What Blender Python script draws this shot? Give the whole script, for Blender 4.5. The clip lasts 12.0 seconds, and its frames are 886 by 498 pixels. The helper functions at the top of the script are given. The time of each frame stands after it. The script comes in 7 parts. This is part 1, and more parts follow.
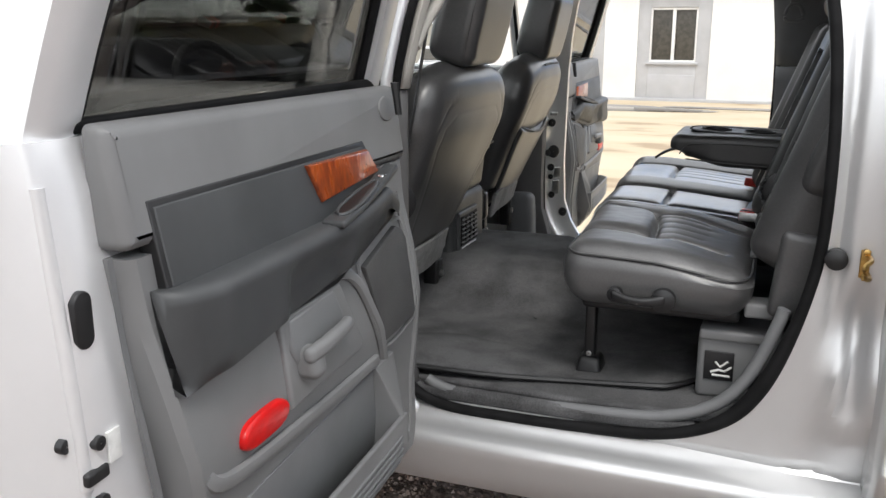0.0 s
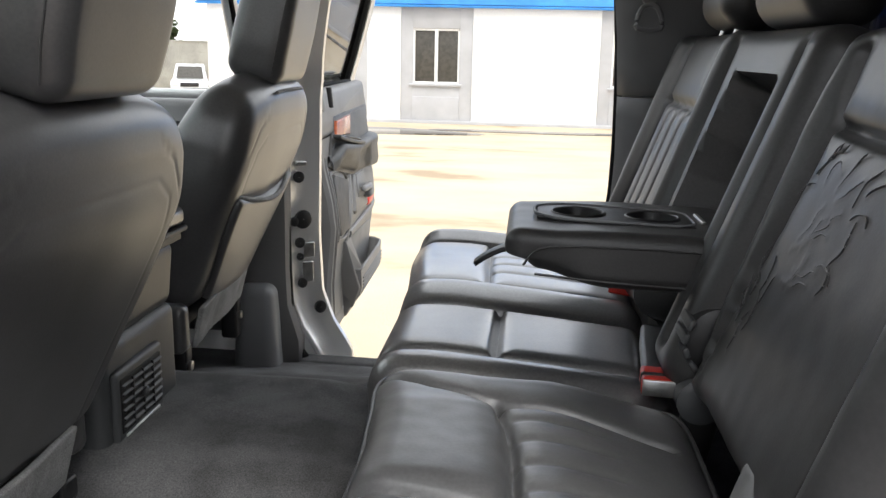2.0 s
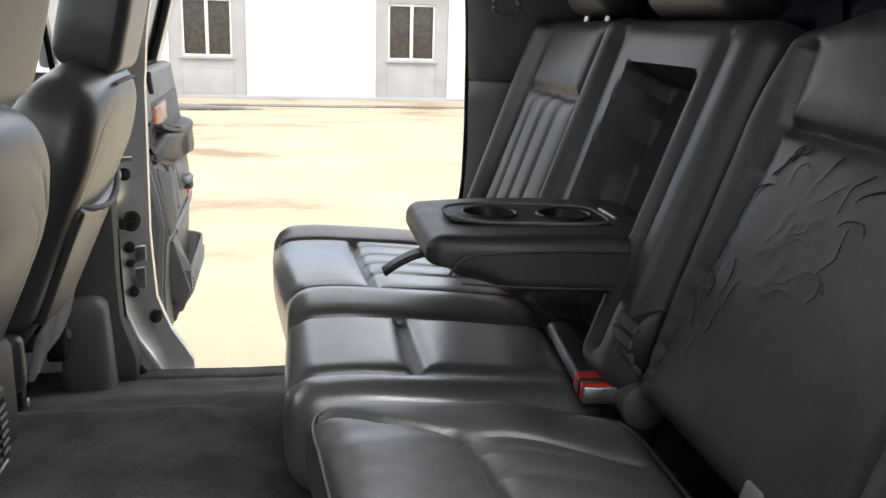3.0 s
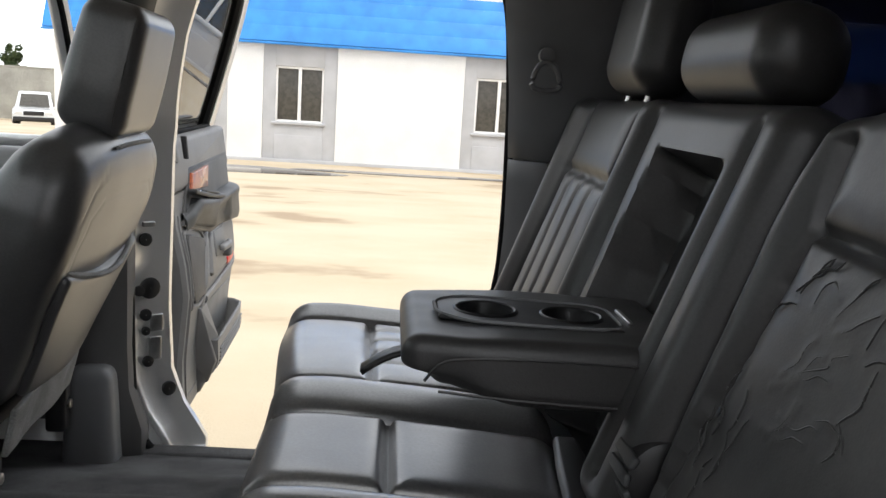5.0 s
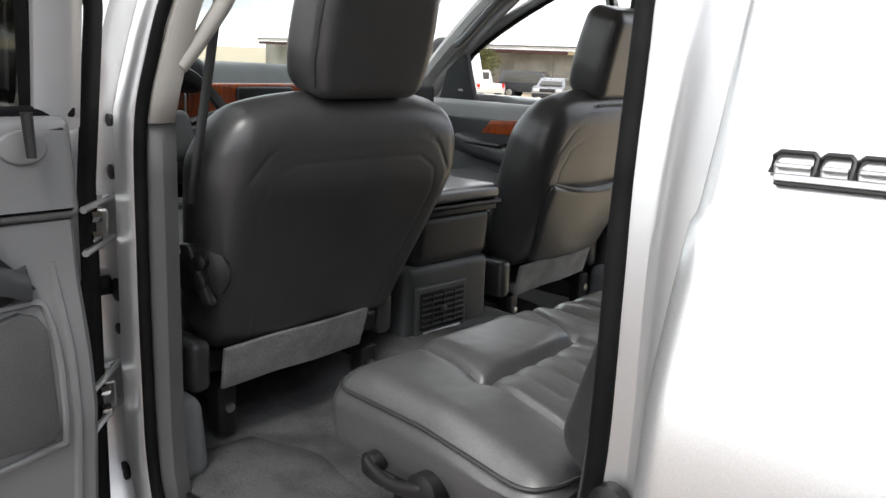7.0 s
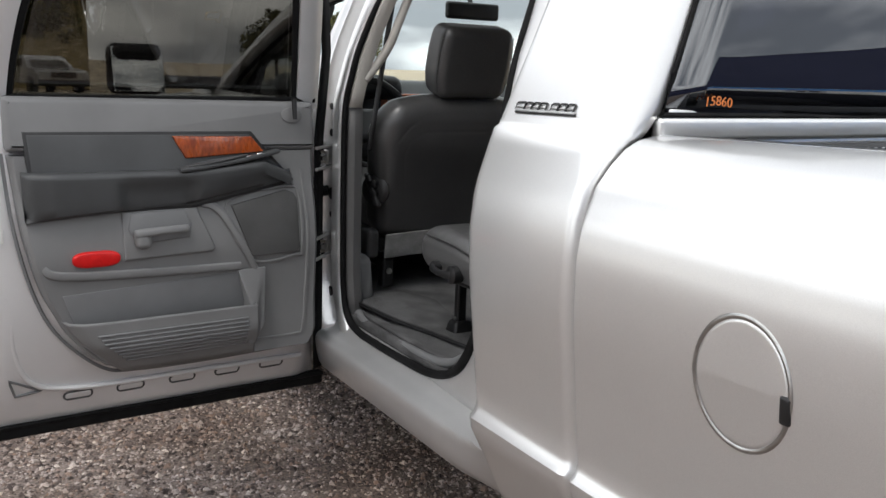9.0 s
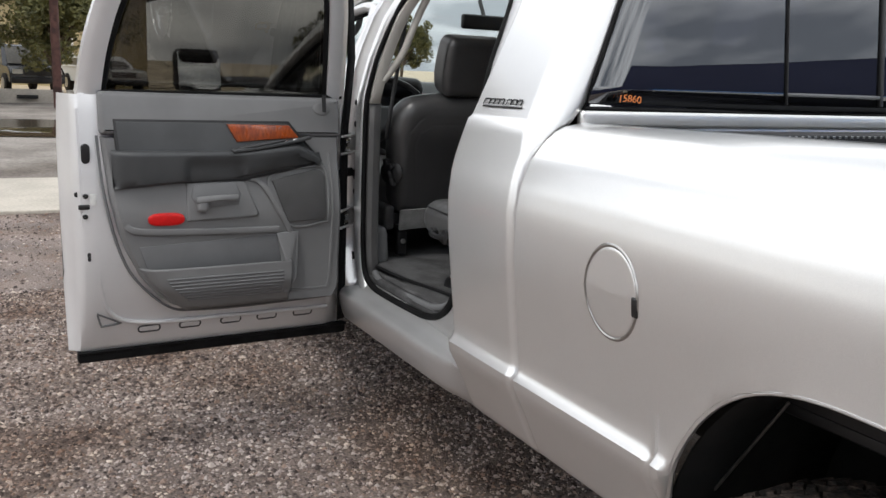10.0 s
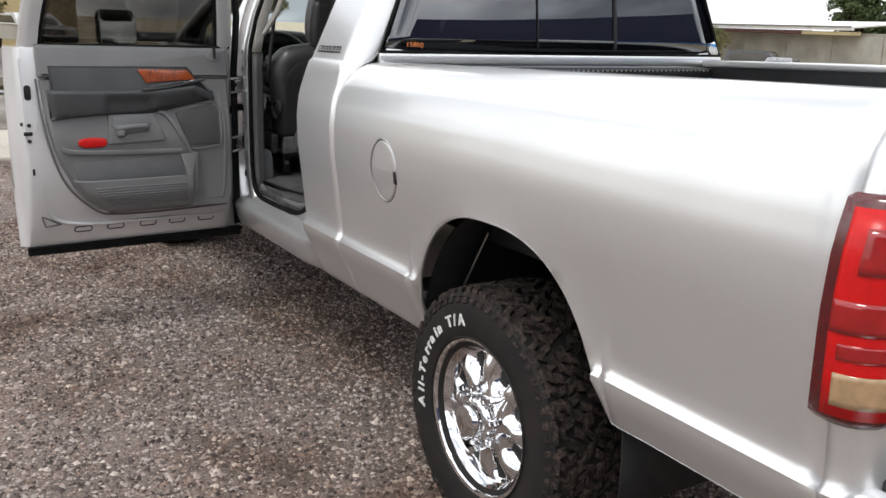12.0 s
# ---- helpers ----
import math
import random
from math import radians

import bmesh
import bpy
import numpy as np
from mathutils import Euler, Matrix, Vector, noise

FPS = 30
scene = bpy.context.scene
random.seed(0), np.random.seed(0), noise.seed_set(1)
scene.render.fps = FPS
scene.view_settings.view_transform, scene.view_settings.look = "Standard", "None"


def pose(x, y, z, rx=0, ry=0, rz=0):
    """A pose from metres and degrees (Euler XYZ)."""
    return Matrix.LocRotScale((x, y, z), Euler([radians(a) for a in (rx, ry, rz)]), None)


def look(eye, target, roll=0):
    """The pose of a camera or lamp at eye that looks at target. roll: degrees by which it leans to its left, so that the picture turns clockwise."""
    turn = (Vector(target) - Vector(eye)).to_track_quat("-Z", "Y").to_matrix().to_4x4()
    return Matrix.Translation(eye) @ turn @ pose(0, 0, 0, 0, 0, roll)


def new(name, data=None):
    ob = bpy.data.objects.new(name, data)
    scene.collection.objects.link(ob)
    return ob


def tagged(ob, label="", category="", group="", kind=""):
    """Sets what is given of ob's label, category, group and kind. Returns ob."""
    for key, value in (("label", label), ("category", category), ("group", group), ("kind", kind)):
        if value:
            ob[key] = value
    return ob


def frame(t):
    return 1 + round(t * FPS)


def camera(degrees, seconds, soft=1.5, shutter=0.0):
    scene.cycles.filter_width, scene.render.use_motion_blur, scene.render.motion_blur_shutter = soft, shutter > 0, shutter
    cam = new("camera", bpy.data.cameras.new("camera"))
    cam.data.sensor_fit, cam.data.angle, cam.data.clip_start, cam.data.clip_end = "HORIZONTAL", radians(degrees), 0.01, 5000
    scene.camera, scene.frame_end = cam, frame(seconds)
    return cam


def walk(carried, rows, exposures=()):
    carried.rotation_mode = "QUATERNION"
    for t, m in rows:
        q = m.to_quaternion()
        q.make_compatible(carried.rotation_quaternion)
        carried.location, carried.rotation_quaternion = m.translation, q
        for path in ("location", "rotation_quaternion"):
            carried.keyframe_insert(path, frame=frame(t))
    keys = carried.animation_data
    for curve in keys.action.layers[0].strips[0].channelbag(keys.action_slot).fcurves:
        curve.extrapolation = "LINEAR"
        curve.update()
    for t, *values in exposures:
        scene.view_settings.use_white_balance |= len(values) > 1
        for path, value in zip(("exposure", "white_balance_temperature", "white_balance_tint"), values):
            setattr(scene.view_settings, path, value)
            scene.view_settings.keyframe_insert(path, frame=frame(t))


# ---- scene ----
cam = camera(53.9, 12.0)
PATH = [
    (0, (0.836, -1.586, 1.411), (0.149, 0.227, 0.92), 0.1),
    (0.5, (0.824, -1.27, 1.391), (0.237, 0.578, 0.902), -0.1),
    (1, (0.742, -0.954, 1.397), (0.268, 0.926, 0.908), 0.6),
    (1.5, (0.693, -0.656, 1.391), (0.315, 1.252, 0.928), 1.0),
    (2, (0.611, -0.444, 1.382), (0.428, 1.497, 0.94), 1.3),
    (2.5, (0.484, -0.372, 1.393), (0.591, 1.568, 0.921), 1.3),
    (3, (0.426, -0.33, 1.405), (0.746, 1.582, 0.912), 1.6),
    (3.2, (0.422, -0.319, 1.409), (0.795, 1.588, 0.934), 1.7),
    (4.8, (0.51, -0.223, 1.416), (0.777, 1.733, 1.098), 3.8),
    (5, (0.562, -0.205, 1.41), (0.692, 1.762, 1.068), 3.6),
    (5.5, (0.708, -0.185, 1.399), (0.407, 1.751, 0.997), 2.7),
    (6, (0.872, -0.281, 1.408), (0.141, 1.535, 1.002), 1.9),
    (6.5, (1.075, -0.463, 1.415), (0.014, 1.179, 0.997), 1.9),
    (7, (1.323, -0.597, 1.41), (0.001, 0.838, 0.97), 2.2),
    (7.5, (1.591, -0.737, 1.422), (0.12, 0.538, 0.962), 2.4),
    (7.7, (1.707, -0.775, 1.426), (0.188, 0.44, 0.961), 2.1),
    (9.3, (2.708, -1.101, 1.413), (1.013, -0.12, 1.011), 2.0),
    (9.5, (2.818, -1.116, 1.421), (1.108, -0.161, 1.016), 2.0),
    (10, (3.109, -1.211, 1.424), (1.381, -0.288, 1.021), 2.4),
    (10.5, (3.387, -1.256, 1.442), (1.647, -0.366, 1.02), 2.6),
    (11, (3.668, -1.31, 1.449), (1.93, -0.426, 1.001), 2.5),
    (11.5, (3.934, -1.381, 1.44), (2.228, -0.447, 0.974), 2.4),
    (12, (4.157, -1.363, 1.445), (2.511, -0.342, 0.946), 1.8),
]
EXPOSURE = [(0.0, 0.30), (0.5, 0.46), (1.0, 0.64), (2.0, 0.58), (2.8, 0.44), (3.2, 0.40), (4.8, 0.28), (5.5, 0.30), (6.0, 0.36), (7.0, 0.46), (7.5, 0.26), (9.3, -0.10), (12.0, -0.12)]
walk(cam, [(t, look(eye, target, roll)) for t, eye, target, roll in PATH], EXPOSURE)

# ---- world, sun and light ----
SKY = bpy.data.worlds.new("overcast_sky")
scene.world = SKY
SKY.use_nodes = True
wn, wl = SKY.node_tree.nodes, SKY.node_tree.links
wn.clear()
w_out, w_bg = wn.new("ShaderNodeOutputWorld"), wn.new("ShaderNodeBackground")
w_sky, w_tc, w_noise, w_ramp, w_mix = (wn.new("ShaderNode" + k) for k in ("TexSky", "TexCoord", "TexNoise", "ValToRGB", "MixRGB"))
SUN_ELEV, SUN_AZ = 58.0, 200.0
w_sky.sky_type, w_sky.sun_disc = "NISHITA", False
w_sky.sun_elevation, w_sky.sun_rotation = radians(SUN_ELEV), radians(SUN_AZ)
w_sky.air_density, w_sky.dust_density = 1.0, 3.0
w_map = wn.new("ShaderNodeMapping")
w_map.inputs["Scale"].default_value = (1.0, 1.0, 4.0)
w_noise.inputs["Scale"].default_value, w_noise.inputs["Detail"].default_value = 2.6, 7.0
w_ramp.color_ramp.elements[0].position, w_ramp.color_ramp.elements[0].color = 0.38, (4.2, 4.5, 5.0, 1)
w_ramp.color_ramp.elements[1].position, w_ramp.color_ramp.elements[1].color = 0.58, (15.6, 15.8, 16.0, 1)
w_mix.inputs["Fac"].default_value = 0.88
wl.new(w_tc.outputs["Generated"], w_map.inputs["Vector"])
wl.new(w_map.outputs["Vector"], w_noise.inputs["Vector"])
wl.new(w_noise.outputs["Fac"], w_ramp.inputs["Fac"])
wl.new(w_sky.outputs["Color"], w_mix.inputs["Color1"])
wl.new(w_ramp.outputs["Color"], w_mix.inputs["Color2"])
wl.new(w_mix.outputs["Color"], w_bg.inputs["Color"])
wl.new(w_bg.outputs["Background"], w_out.inputs["Surface"])
w_bg.inputs["Strength"].default_value = 0.15
sun_data = bpy.data.lights.new("sun", "SUN")
sun_data.energy, sun_data.angle, sun_data.color = 1.3, radians(14), (1.0, 0.97, 0.92)
sun = new("sun", sun_data)
sun.matrix_world = look((8, -10, 20), (0.9, 0.5, 0))


# ---- materials ----
def material(name, base, rough=0.5, metal=0.0, var=0.12, scale=8.0, bump=0.0, bump_scale=120.0, coat=0.0, second=None,
             fine=0.0, fine_scale=300.0, stretch=(1, 1, 1), cells=False, coat_rough=0.08, spec=0.5, coat_ior=1.5):
    """A procedural surface: base colour with broad and fine variation, roughness wear and relief."""
    m = bpy.data.materials.new(name)
    m.use_nodes = True
    nt = m.node_tree
    n, l = nt.nodes, nt.links
    b = n["Principled BSDF"]
    tc, mp = n.new("ShaderNodeTexCoord"), n.new("ShaderNodeMapping")
    mp.inputs["Scale"].default_value = stretch
    l.new(tc.outputs["Object"], mp.inputs["Vector"])
    no = n.new("ShaderNodeTexNoise")
    no.inputs["Scale"].default_value, no.inputs["Detail"].default_value = scale, 6.0
    l.new(mp.outputs["Vector"], no.inputs["Vector"])
    mix = n.new("ShaderNodeMixRGB")
    dark = second or tuple(c * (1 - 2.2 * var) for c in base)
    mix.inputs["Color1"].default_value, mix.inputs["Color2"].default_value = (*dark, 1), (*base, 1)
    rm = n.new("ShaderNodeMapRange")
    rm.inputs["From Min"].default_value, rm.inputs["From Max"].default_value = 0.33, 0.62
    l.new(no.outputs["Fac"], rm.inputs["Value"])
    l.new(rm.outputs["Result"], mix.inputs["Fac"])
    colour = mix.outputs["Color"]
    if fine:
        f = n.new("ShaderNodeTexNoise")
        f.inputs["Scale"].default_value, f.inputs["Detail"].default_value = fine_scale, 3.0
        l.new(mp.outputs["Vector"], f.inputs["Vector"])
        fr = n.new("ShaderNodeMapRange")
        fr.inputs["From Min"].default_value, fr.inputs["From Max"].default_value = 0.3, 0.7
        fr.inputs["To Min"].default_value, fr.inputs["To Max"].default_value = 1 - fine, 1 + fine
        l.new(f.outputs["Fac"], fr.inputs["Value"])
        mul = n.new("ShaderNodeMixRGB")
        mul.blend_type = "MULTIPLY"
        mul.inputs["Fac"].default_value = 1
        l.new(colour, mul.inputs["Color1"])
        l.new(fr.outputs["Result"], mul.inputs["Color2"])
        colour = mul.outputs["Color"]
    l.new(colour, b.inputs["Base Color"])
    rr = n.new("ShaderNodeMapRange")
    rr.inputs["To Min"].default_value, rr.inputs["To Max"].default_value = min(1, rough * 1.18), rough * 0.85
    l.new(no.outputs["Fac"], rr.inputs["Value"])
    l.new(rr.outputs["Result"], b.inputs["Roughness"])
    b.inputs["Metallic"].default_value, b.inputs["Coat Weight"].default_value = metal, coat
    b.inputs["Coat Roughness"].default_value = coat_rough
    b.inputs["Coat IOR"].default_value = coat_ior
    b.inputs["Specular IOR Level"].default_value = spec
    if bump:
        if cells:
            t = n.new("ShaderNodeTexVoronoi")
            t.inputs["Scale"].default_value = bump_scale
            h = t.outputs["Distance"]
        else:
            t = n.new("ShaderNodeTexNoise")
            t.inputs["Scale"].default_value, t.inputs["Detail"].default_value = bump_scale, 4.0
            h = t.outputs["Fac"]
        l.new(mp.outputs["Vector"], t.inputs["Vector"])
        bp = n.new("ShaderNodeBump")
        bp.inputs["Strength"].default_value, bp.inputs["Distance"].default_value = bump, 0.3 / bump_scale
        l.new(h, bp.inputs["Height"])
        l.new(bp.outputs["Normal"], b.inputs["Normal"])
    return m


def glass(name, tint, gloss=0.04, rough=0.0):
    """A pane: tinted where it is looked through, with a mirror's share that grows towards grazing views."""
    m = bpy.data.materials.new(name)
    m.use_nodes = True
    n, l = m.node_tree.nodes, m.node_tree.links
    n.clear()
    out, mx, tr, gl, lw, power, share = (n.new("ShaderNode" + k) for k in ("OutputMaterial", "MixShader", "BsdfTransparent", "BsdfGlossy", "LayerWeight", "Math", "Math"))
    tr.inputs["Color"].default_value = (*tint, 1)
    gl.inputs["Roughness"].default_value = rough
    gl.inputs["Color"].default_value = (0.95, 0.97, 1, 1)
    power.operation, share.operation = "POWER", "MULTIPLY_ADD"
    power.inputs[1].default_value = 5.0
    share.inputs[1].default_value, share.inputs[2].default_value = 0.9 - gloss, gloss
    l.new(lw.outputs["Facing"], power.inputs[0])
    l.new(power.outputs["Value"], share.inputs[0])
    l.new(share.outputs["Value"], mx.inputs["Fac"])
    l.new(tr.outputs["BSDF"], mx.inputs[1])
    l.new(gl.outputs["BSDF"], mx.inputs[2])
    l.new(mx.outputs["Shader"], out.inputs["Surface"])
    return m


SILVER = material("silver_paint", (0.80, 0.80, 0.795), 0.33, 0.78, 0.02, 3.0, coat=0.7, fine=0.06, fine_scale=900, coat_rough=0.05)
# Body silver with light painted in: paler door shells, darker jambs and sills.
LITSILVER = material("silver_paint_lit", (0.74, 0.74, 0.747), 0.36, 0.40, 0.03, 6.0, coat=0.5)
SHADESILVER = material("silver_paint_shaded", (0.62, 0.62, 0.62), 0.38, 0.66, 0.03, 5.0, coat=0.6)
# One leather in lit and shaded tones: cushions and front seats lighter, backs darker.
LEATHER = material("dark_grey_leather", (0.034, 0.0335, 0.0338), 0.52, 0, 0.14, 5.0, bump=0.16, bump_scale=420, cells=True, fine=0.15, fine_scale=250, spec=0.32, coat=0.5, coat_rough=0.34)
FRONTLEATHER = material("soft_grey_leather", (0.054, 0.0533, 0.0542), 0.50, 0, 0.14, 5.0, bump=0.14, bump_scale=420, cells=True, fine=0.15, fine_scale=250, spec=0.32, coat=0.85, coat_rough=0.34, coat_ior=1.6)
LITLEATHER = material("lit_cushion_leather", (0.088, 0.0875, 0.0890), 0.48, 0, 0.16, 6.0, bump=0.16, bump_scale=420, cells=True, fine=0.15, fine_scale=250, spec=0.45, coat=0.85, coat_rough=0.37, coat_ior=1.65)
LITGLOSSY = material("lit_glossy_leather", (0.095, 0.0945, 0.0960), 0.40, 0, 0.16, 6.0, bump=0.12, bump_scale=420, cells=True, fine=0.15, fine_scale=250, spec=0.5, coat=1.0, coat_rough=0.25, coat_ior=1.9)
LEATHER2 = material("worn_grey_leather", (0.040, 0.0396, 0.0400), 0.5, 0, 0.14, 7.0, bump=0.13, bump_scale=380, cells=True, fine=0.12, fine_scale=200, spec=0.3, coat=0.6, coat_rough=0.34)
PLASTIC = material("grey_plastic", (0.155, 0.158, 0.162), 0.52, 0, 0.06, 9.0, bump=0.25, bump_scale=900)
PLASTIC_L = material("light_grey_plastic", (0.180, 0.181, 0.183), 0.5, 0, 0.05, 7.0, bump=0.22, bump_scale=900)
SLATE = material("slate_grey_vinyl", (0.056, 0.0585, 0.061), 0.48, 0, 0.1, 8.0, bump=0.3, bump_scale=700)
BLACK = material("black_plastic", (0.013, 0.013, 0.014), 0.42, 0, 0.2, 14.0, bump=0.15, bump_scale=700)
RUBBER = material("black_rubber", (0.009, 0.009, 0.0095), 0.7, 0, 0.2, 18.0, bump=0.25, bump_scale=500, spec=0.15)
TYRE = material("tyre_rubber", (0.010, 0.0095, 0.0095), 0.7, 0, 0.3, 14.0, bump=0.4, bump_scale=220, second=(0.020, 0.016, 0.014), spec=0.3)
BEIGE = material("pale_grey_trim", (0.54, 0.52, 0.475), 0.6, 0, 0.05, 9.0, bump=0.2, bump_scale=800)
PILLARDARK = material("dark_grey_pillar_trim", (0.100, 0.098, 0.098), 0.55, 0, 0.06, 9.0, bump=0.25, bump_scale=900)
# Door panel grey, lightened for light falling in from the left openings.
LITDOORGREY = material("lit_door_grey", (0.30, 0.30, 0.305), 0.5, 0, 0.05, 8.0, bump=0.25, bump_scale=800)
PILLARGREY = material("light_grey_pillar_trim", (0.52, 0.52, 0.51), 0.55, 0, 0.05, 9.0, bump=0.2, bump_scale=800)
TREAD = material("dusty_tread_rubber", (0.011, 0.0105, 0.010), 0.85, 0, 0.5, 55.0, bump=0.5, bump_scale=180, second=(0.060, 0.044, 0.037), fine=0.6, fine_scale=170, spec=0.2)
CARPET = material("grey_carpet", (0.098, 0.0975, 0.100), 0.95, 0, 0.25, 9.0, bump=0.9, bump_scale=650, fine=0.4, fine_scale=420)
FLAP = material("pale_carpet_flap", (0.25, 0.248, 0.245), 0.95, 0, 0.15, 16.0, bump=0.9, bump_scale=600, fine=0.3, fine_scale=420)
WOOD = material("burl_wood_trim", (0.36, 0.072, 0.014), 0.28, 0, 0.2, 60.0, coat=0.6, second=(0.19, 0.030, 0.007), fine=0.3, fine_scale=160, stretch=(1, 1, 0.35))
CHROME = material("chrome", (0.85, 0.85, 0.86), 0.06, 1.0, 0.03, 10.0)
STEEL = material("zinc_steel", (0.55, 0.55, 0.54), 0.3, 1.0, 0.12, 40.0, bump=0.1, bump_scale=200)
BRASS = material("yellow_zinc_steel", (0.62, 0.40, 0.14), 0.28, 1.0, 0.2, 50.0)
DEEPRED = material("deep_red_lens", (0.36, 0.007, 0.008), 0.15, 0, 0.10, 40.0, coat=0.9)
DARKRED = material("dark_red_rim", (0.10, 0.004, 0.006), 0.2, 0, 0.1, 40.0, coat=0.8)
RED = material("red_lens", (0.62, 0.010, 0.010), 0.30, 0, 0.06, 60.0, coat=0.12, spec=0.3)
REDPL = material("red_plastic", (0.55, 0.03, 0.02), 0.4, 0, 0.08, 40.0)
AMBER = material("amber_lens", (0.46, 0.30, 0.16), 0.16, 0, 0.1, 60.0, coat=0.8)
ORANGE = material("orange_marker_paint", (0.75, 0.22, 0.05), 0.6, 0, 0.1, 90.0)
WHITE = material("white_lettering", (0.72, 0.72, 0.70), 0.6, 0, 0.1, 60.0)
MATBLACK = material("dark_underbody", (0.010, 0.010, 0.010), 0.8, 0, 0.2, 10.0)
TINT = glass("tinted_glass", (0.29, 0.285, 0.27), 0.055)
GRILLE = material("speaker_mesh", (0.072, 0.072, 0.072), 0.6, 0, 0.1, 9.0, bump=0.8, bump_scale=330, cells=True)
CLEAR = glass("clear_glass", (0.90, 0.93, 0.92), 0.03)
DARKGLASS = glass("dark_back_glass", (0.09, 0.092, 0.12), 0.15)
MIRROR = material("mirror_glass", (0.8, 0.82, 0.83), 0.02, 1.0, 0.01, 4.0)
WALLWHITE = material("white_wall_paint", (0.80, 0.79, 0.77), 0.75, 0, 0.04, 1.4, bump=0.2, bump_scale=60, fine=0.05, fine_scale=40)
BAYGREY = material("grey_bay_paint", (0.47, 0.47, 0.48), 0.7, 0, 0.06, 2.0, bump=0.1, bump_scale=60)
BLUEROOF = material("blue_metal_roof", (0.03, 0.25, 0.66), 0.42, 0, 0.12, 2.5, second=(0.02, 0.19, 0.52))
PANEDARK = material("dark_window_screen", (0.075, 0.068, 0.055), 0.3, 0, 0.2, 12.0, bump=0.2, bump_scale=300)
RUST = material("rusty_steel", (0.085, 0.035, 0.028), 0.8, 0, 0.3, 6.0, bump=0.3, bump_scale=40)
TAN = material("tan_stucco", (0.45, 0.37, 0.21), 0.85, 0, 0.06, 0.8, bump=0.3, bump_scale=20)
BLOCKWALL = material("grey_block_wall", (0.36, 0.35, 0.31), 0.85, 0, 0.15, 0.7, bump=0.3, bump_scale=30, fine=0.15, fine_scale=20)


# ---- mesh tools ----
def thing(name, loc, label, category, group="", kind=""):
    ob = new(name)
    ob.location = loc
    ob.empty_display_size = 0.1
    return tagged(ob, label, category, group, kind)


def mesh_of(name, bm, mat, sharp=38):
    bmesh.ops.recalc_face_normals(bm, faces=bm.faces)
    me = bpy.data.meshes.new(name)
    bm.to_mesh(me)
    bm.free()
    for p in me.polygons:
        p.use_smooth = True
    me.set_sharp_from_angle(angle=radians(sharp))
    me.materials.append(mat)
    return me


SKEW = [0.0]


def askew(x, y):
    """Shifts the cab's right side ahead to fit the camera's view, up to the rear pillars."""
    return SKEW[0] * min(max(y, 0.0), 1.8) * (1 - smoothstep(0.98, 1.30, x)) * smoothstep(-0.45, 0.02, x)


def part(name, bm, mat, parent=None, label="", solid=0.0, sharp=38):
    """One mesh object, made in world coordinates, under a thing or a part."""
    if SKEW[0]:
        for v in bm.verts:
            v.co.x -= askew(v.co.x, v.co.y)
    ob = new(name, mesh_of(name, bm, mat, sharp))
    if parent is not None:
        ob.parent = parent
        if parent.type == "EMPTY":
            ob.matrix_parent_inverse = Matrix.Translation(-parent.location)
    if solid:
        md = ob.modifiers.new("thickness", "SOLIDIFY")
        md.thickness, md.offset = solid, 0.0
    return tagged(ob, label) if label else ob


def structure(name, bm, mat, label, category, solid=0.0, kind="structure"):
    ob = part(name, bm, mat, None, "", solid)
    return tagged(ob, label, category, kind=kind)


def join(*bms):
    out = bmesh.new()
    for b in bms:
        me = bpy.data.meshes.new("tmp")
        b.to_mesh(me)
        out.from_mesh(me)
        b.free()
        bpy.data.meshes.remove(me)
    return out


def axis_steps(h, r, flat, arc):
    a = [h - r + r * math.tan(radians(45) * i / arc) for i in range(arc + 1)]
    m = [-(h - r) + 2 * (h - r) * i / flat for i in range(flat + 1)]
    return [-v for v in reversed(a)][:-1] + m + a[1:]


def rbox(size, r=0.01, at=(0, 0, 0), flat=(1, 1, 1), arc=2, warp=None, turn=None):
    """A box with rounded edges; warp(x, y, z) -> (x, y, z) bends it about its own centre before it is turned and placed."""
    h = [s / 2 for s in size]
    r = min(r, *(0.98 * v for v in h))
    ax = [axis_steps(h[i], r, flat[i], arc) for i in range(3)]
    n = [len(a) for a in ax]
    bm, made = bmesh.new(), {}
    m = turn.to_3x3() if turn is not None else None

    def vert(i, j, k):
        if (i, j, k) in made:
            return made[i, j, k]
        p = [ax[0][i], ax[1][j], ax[2][k]]
        q = [max(-(h[a] - r), min(h[a] - r, p[a])) for a in range(3)]
        d = [p[a] - q[a] for a in range(3)]
        ln = math.sqrt(sum(v * v for v in d))
        if ln > 1e-9:
            p = [q[a] + r * d[a] / ln for a in range(3)]
        if warp:
            p = warp(*p)
        v = Vector(p)
        if m is not None:
            v = m @ v
        made[i, j, k] = bm.verts.new(v + Vector(at))
        return made[i, j, k]

    def quad(a, b, c, d):
        bm.faces.new((vert(*a), vert(*b), vert(*c), vert(*d)))

    for k in (0, n[2] - 1):
        for i in range(n[0] - 1):
            for j in range(n[1] - 1):
                quad((i, j, k), (i + 1, j, k), (i + 1, j + 1, k), (i, j + 1, k))
    for j in (0, n[1] - 1):
        for i in range(n[0] - 1):
            for k in range(n[2] - 1):
                quad((i, j, k), (i + 1, j, k), (i + 1, j, k + 1), (i, j, k + 1))
    for i in (0, n[0] - 1):
        for j in range(n[1] - 1):
            for k in range(n[2] - 1):
                quad((i, j, k), (i, j + 1, k), (i, j + 1, k + 1), (i, j, k + 1))
    return bm


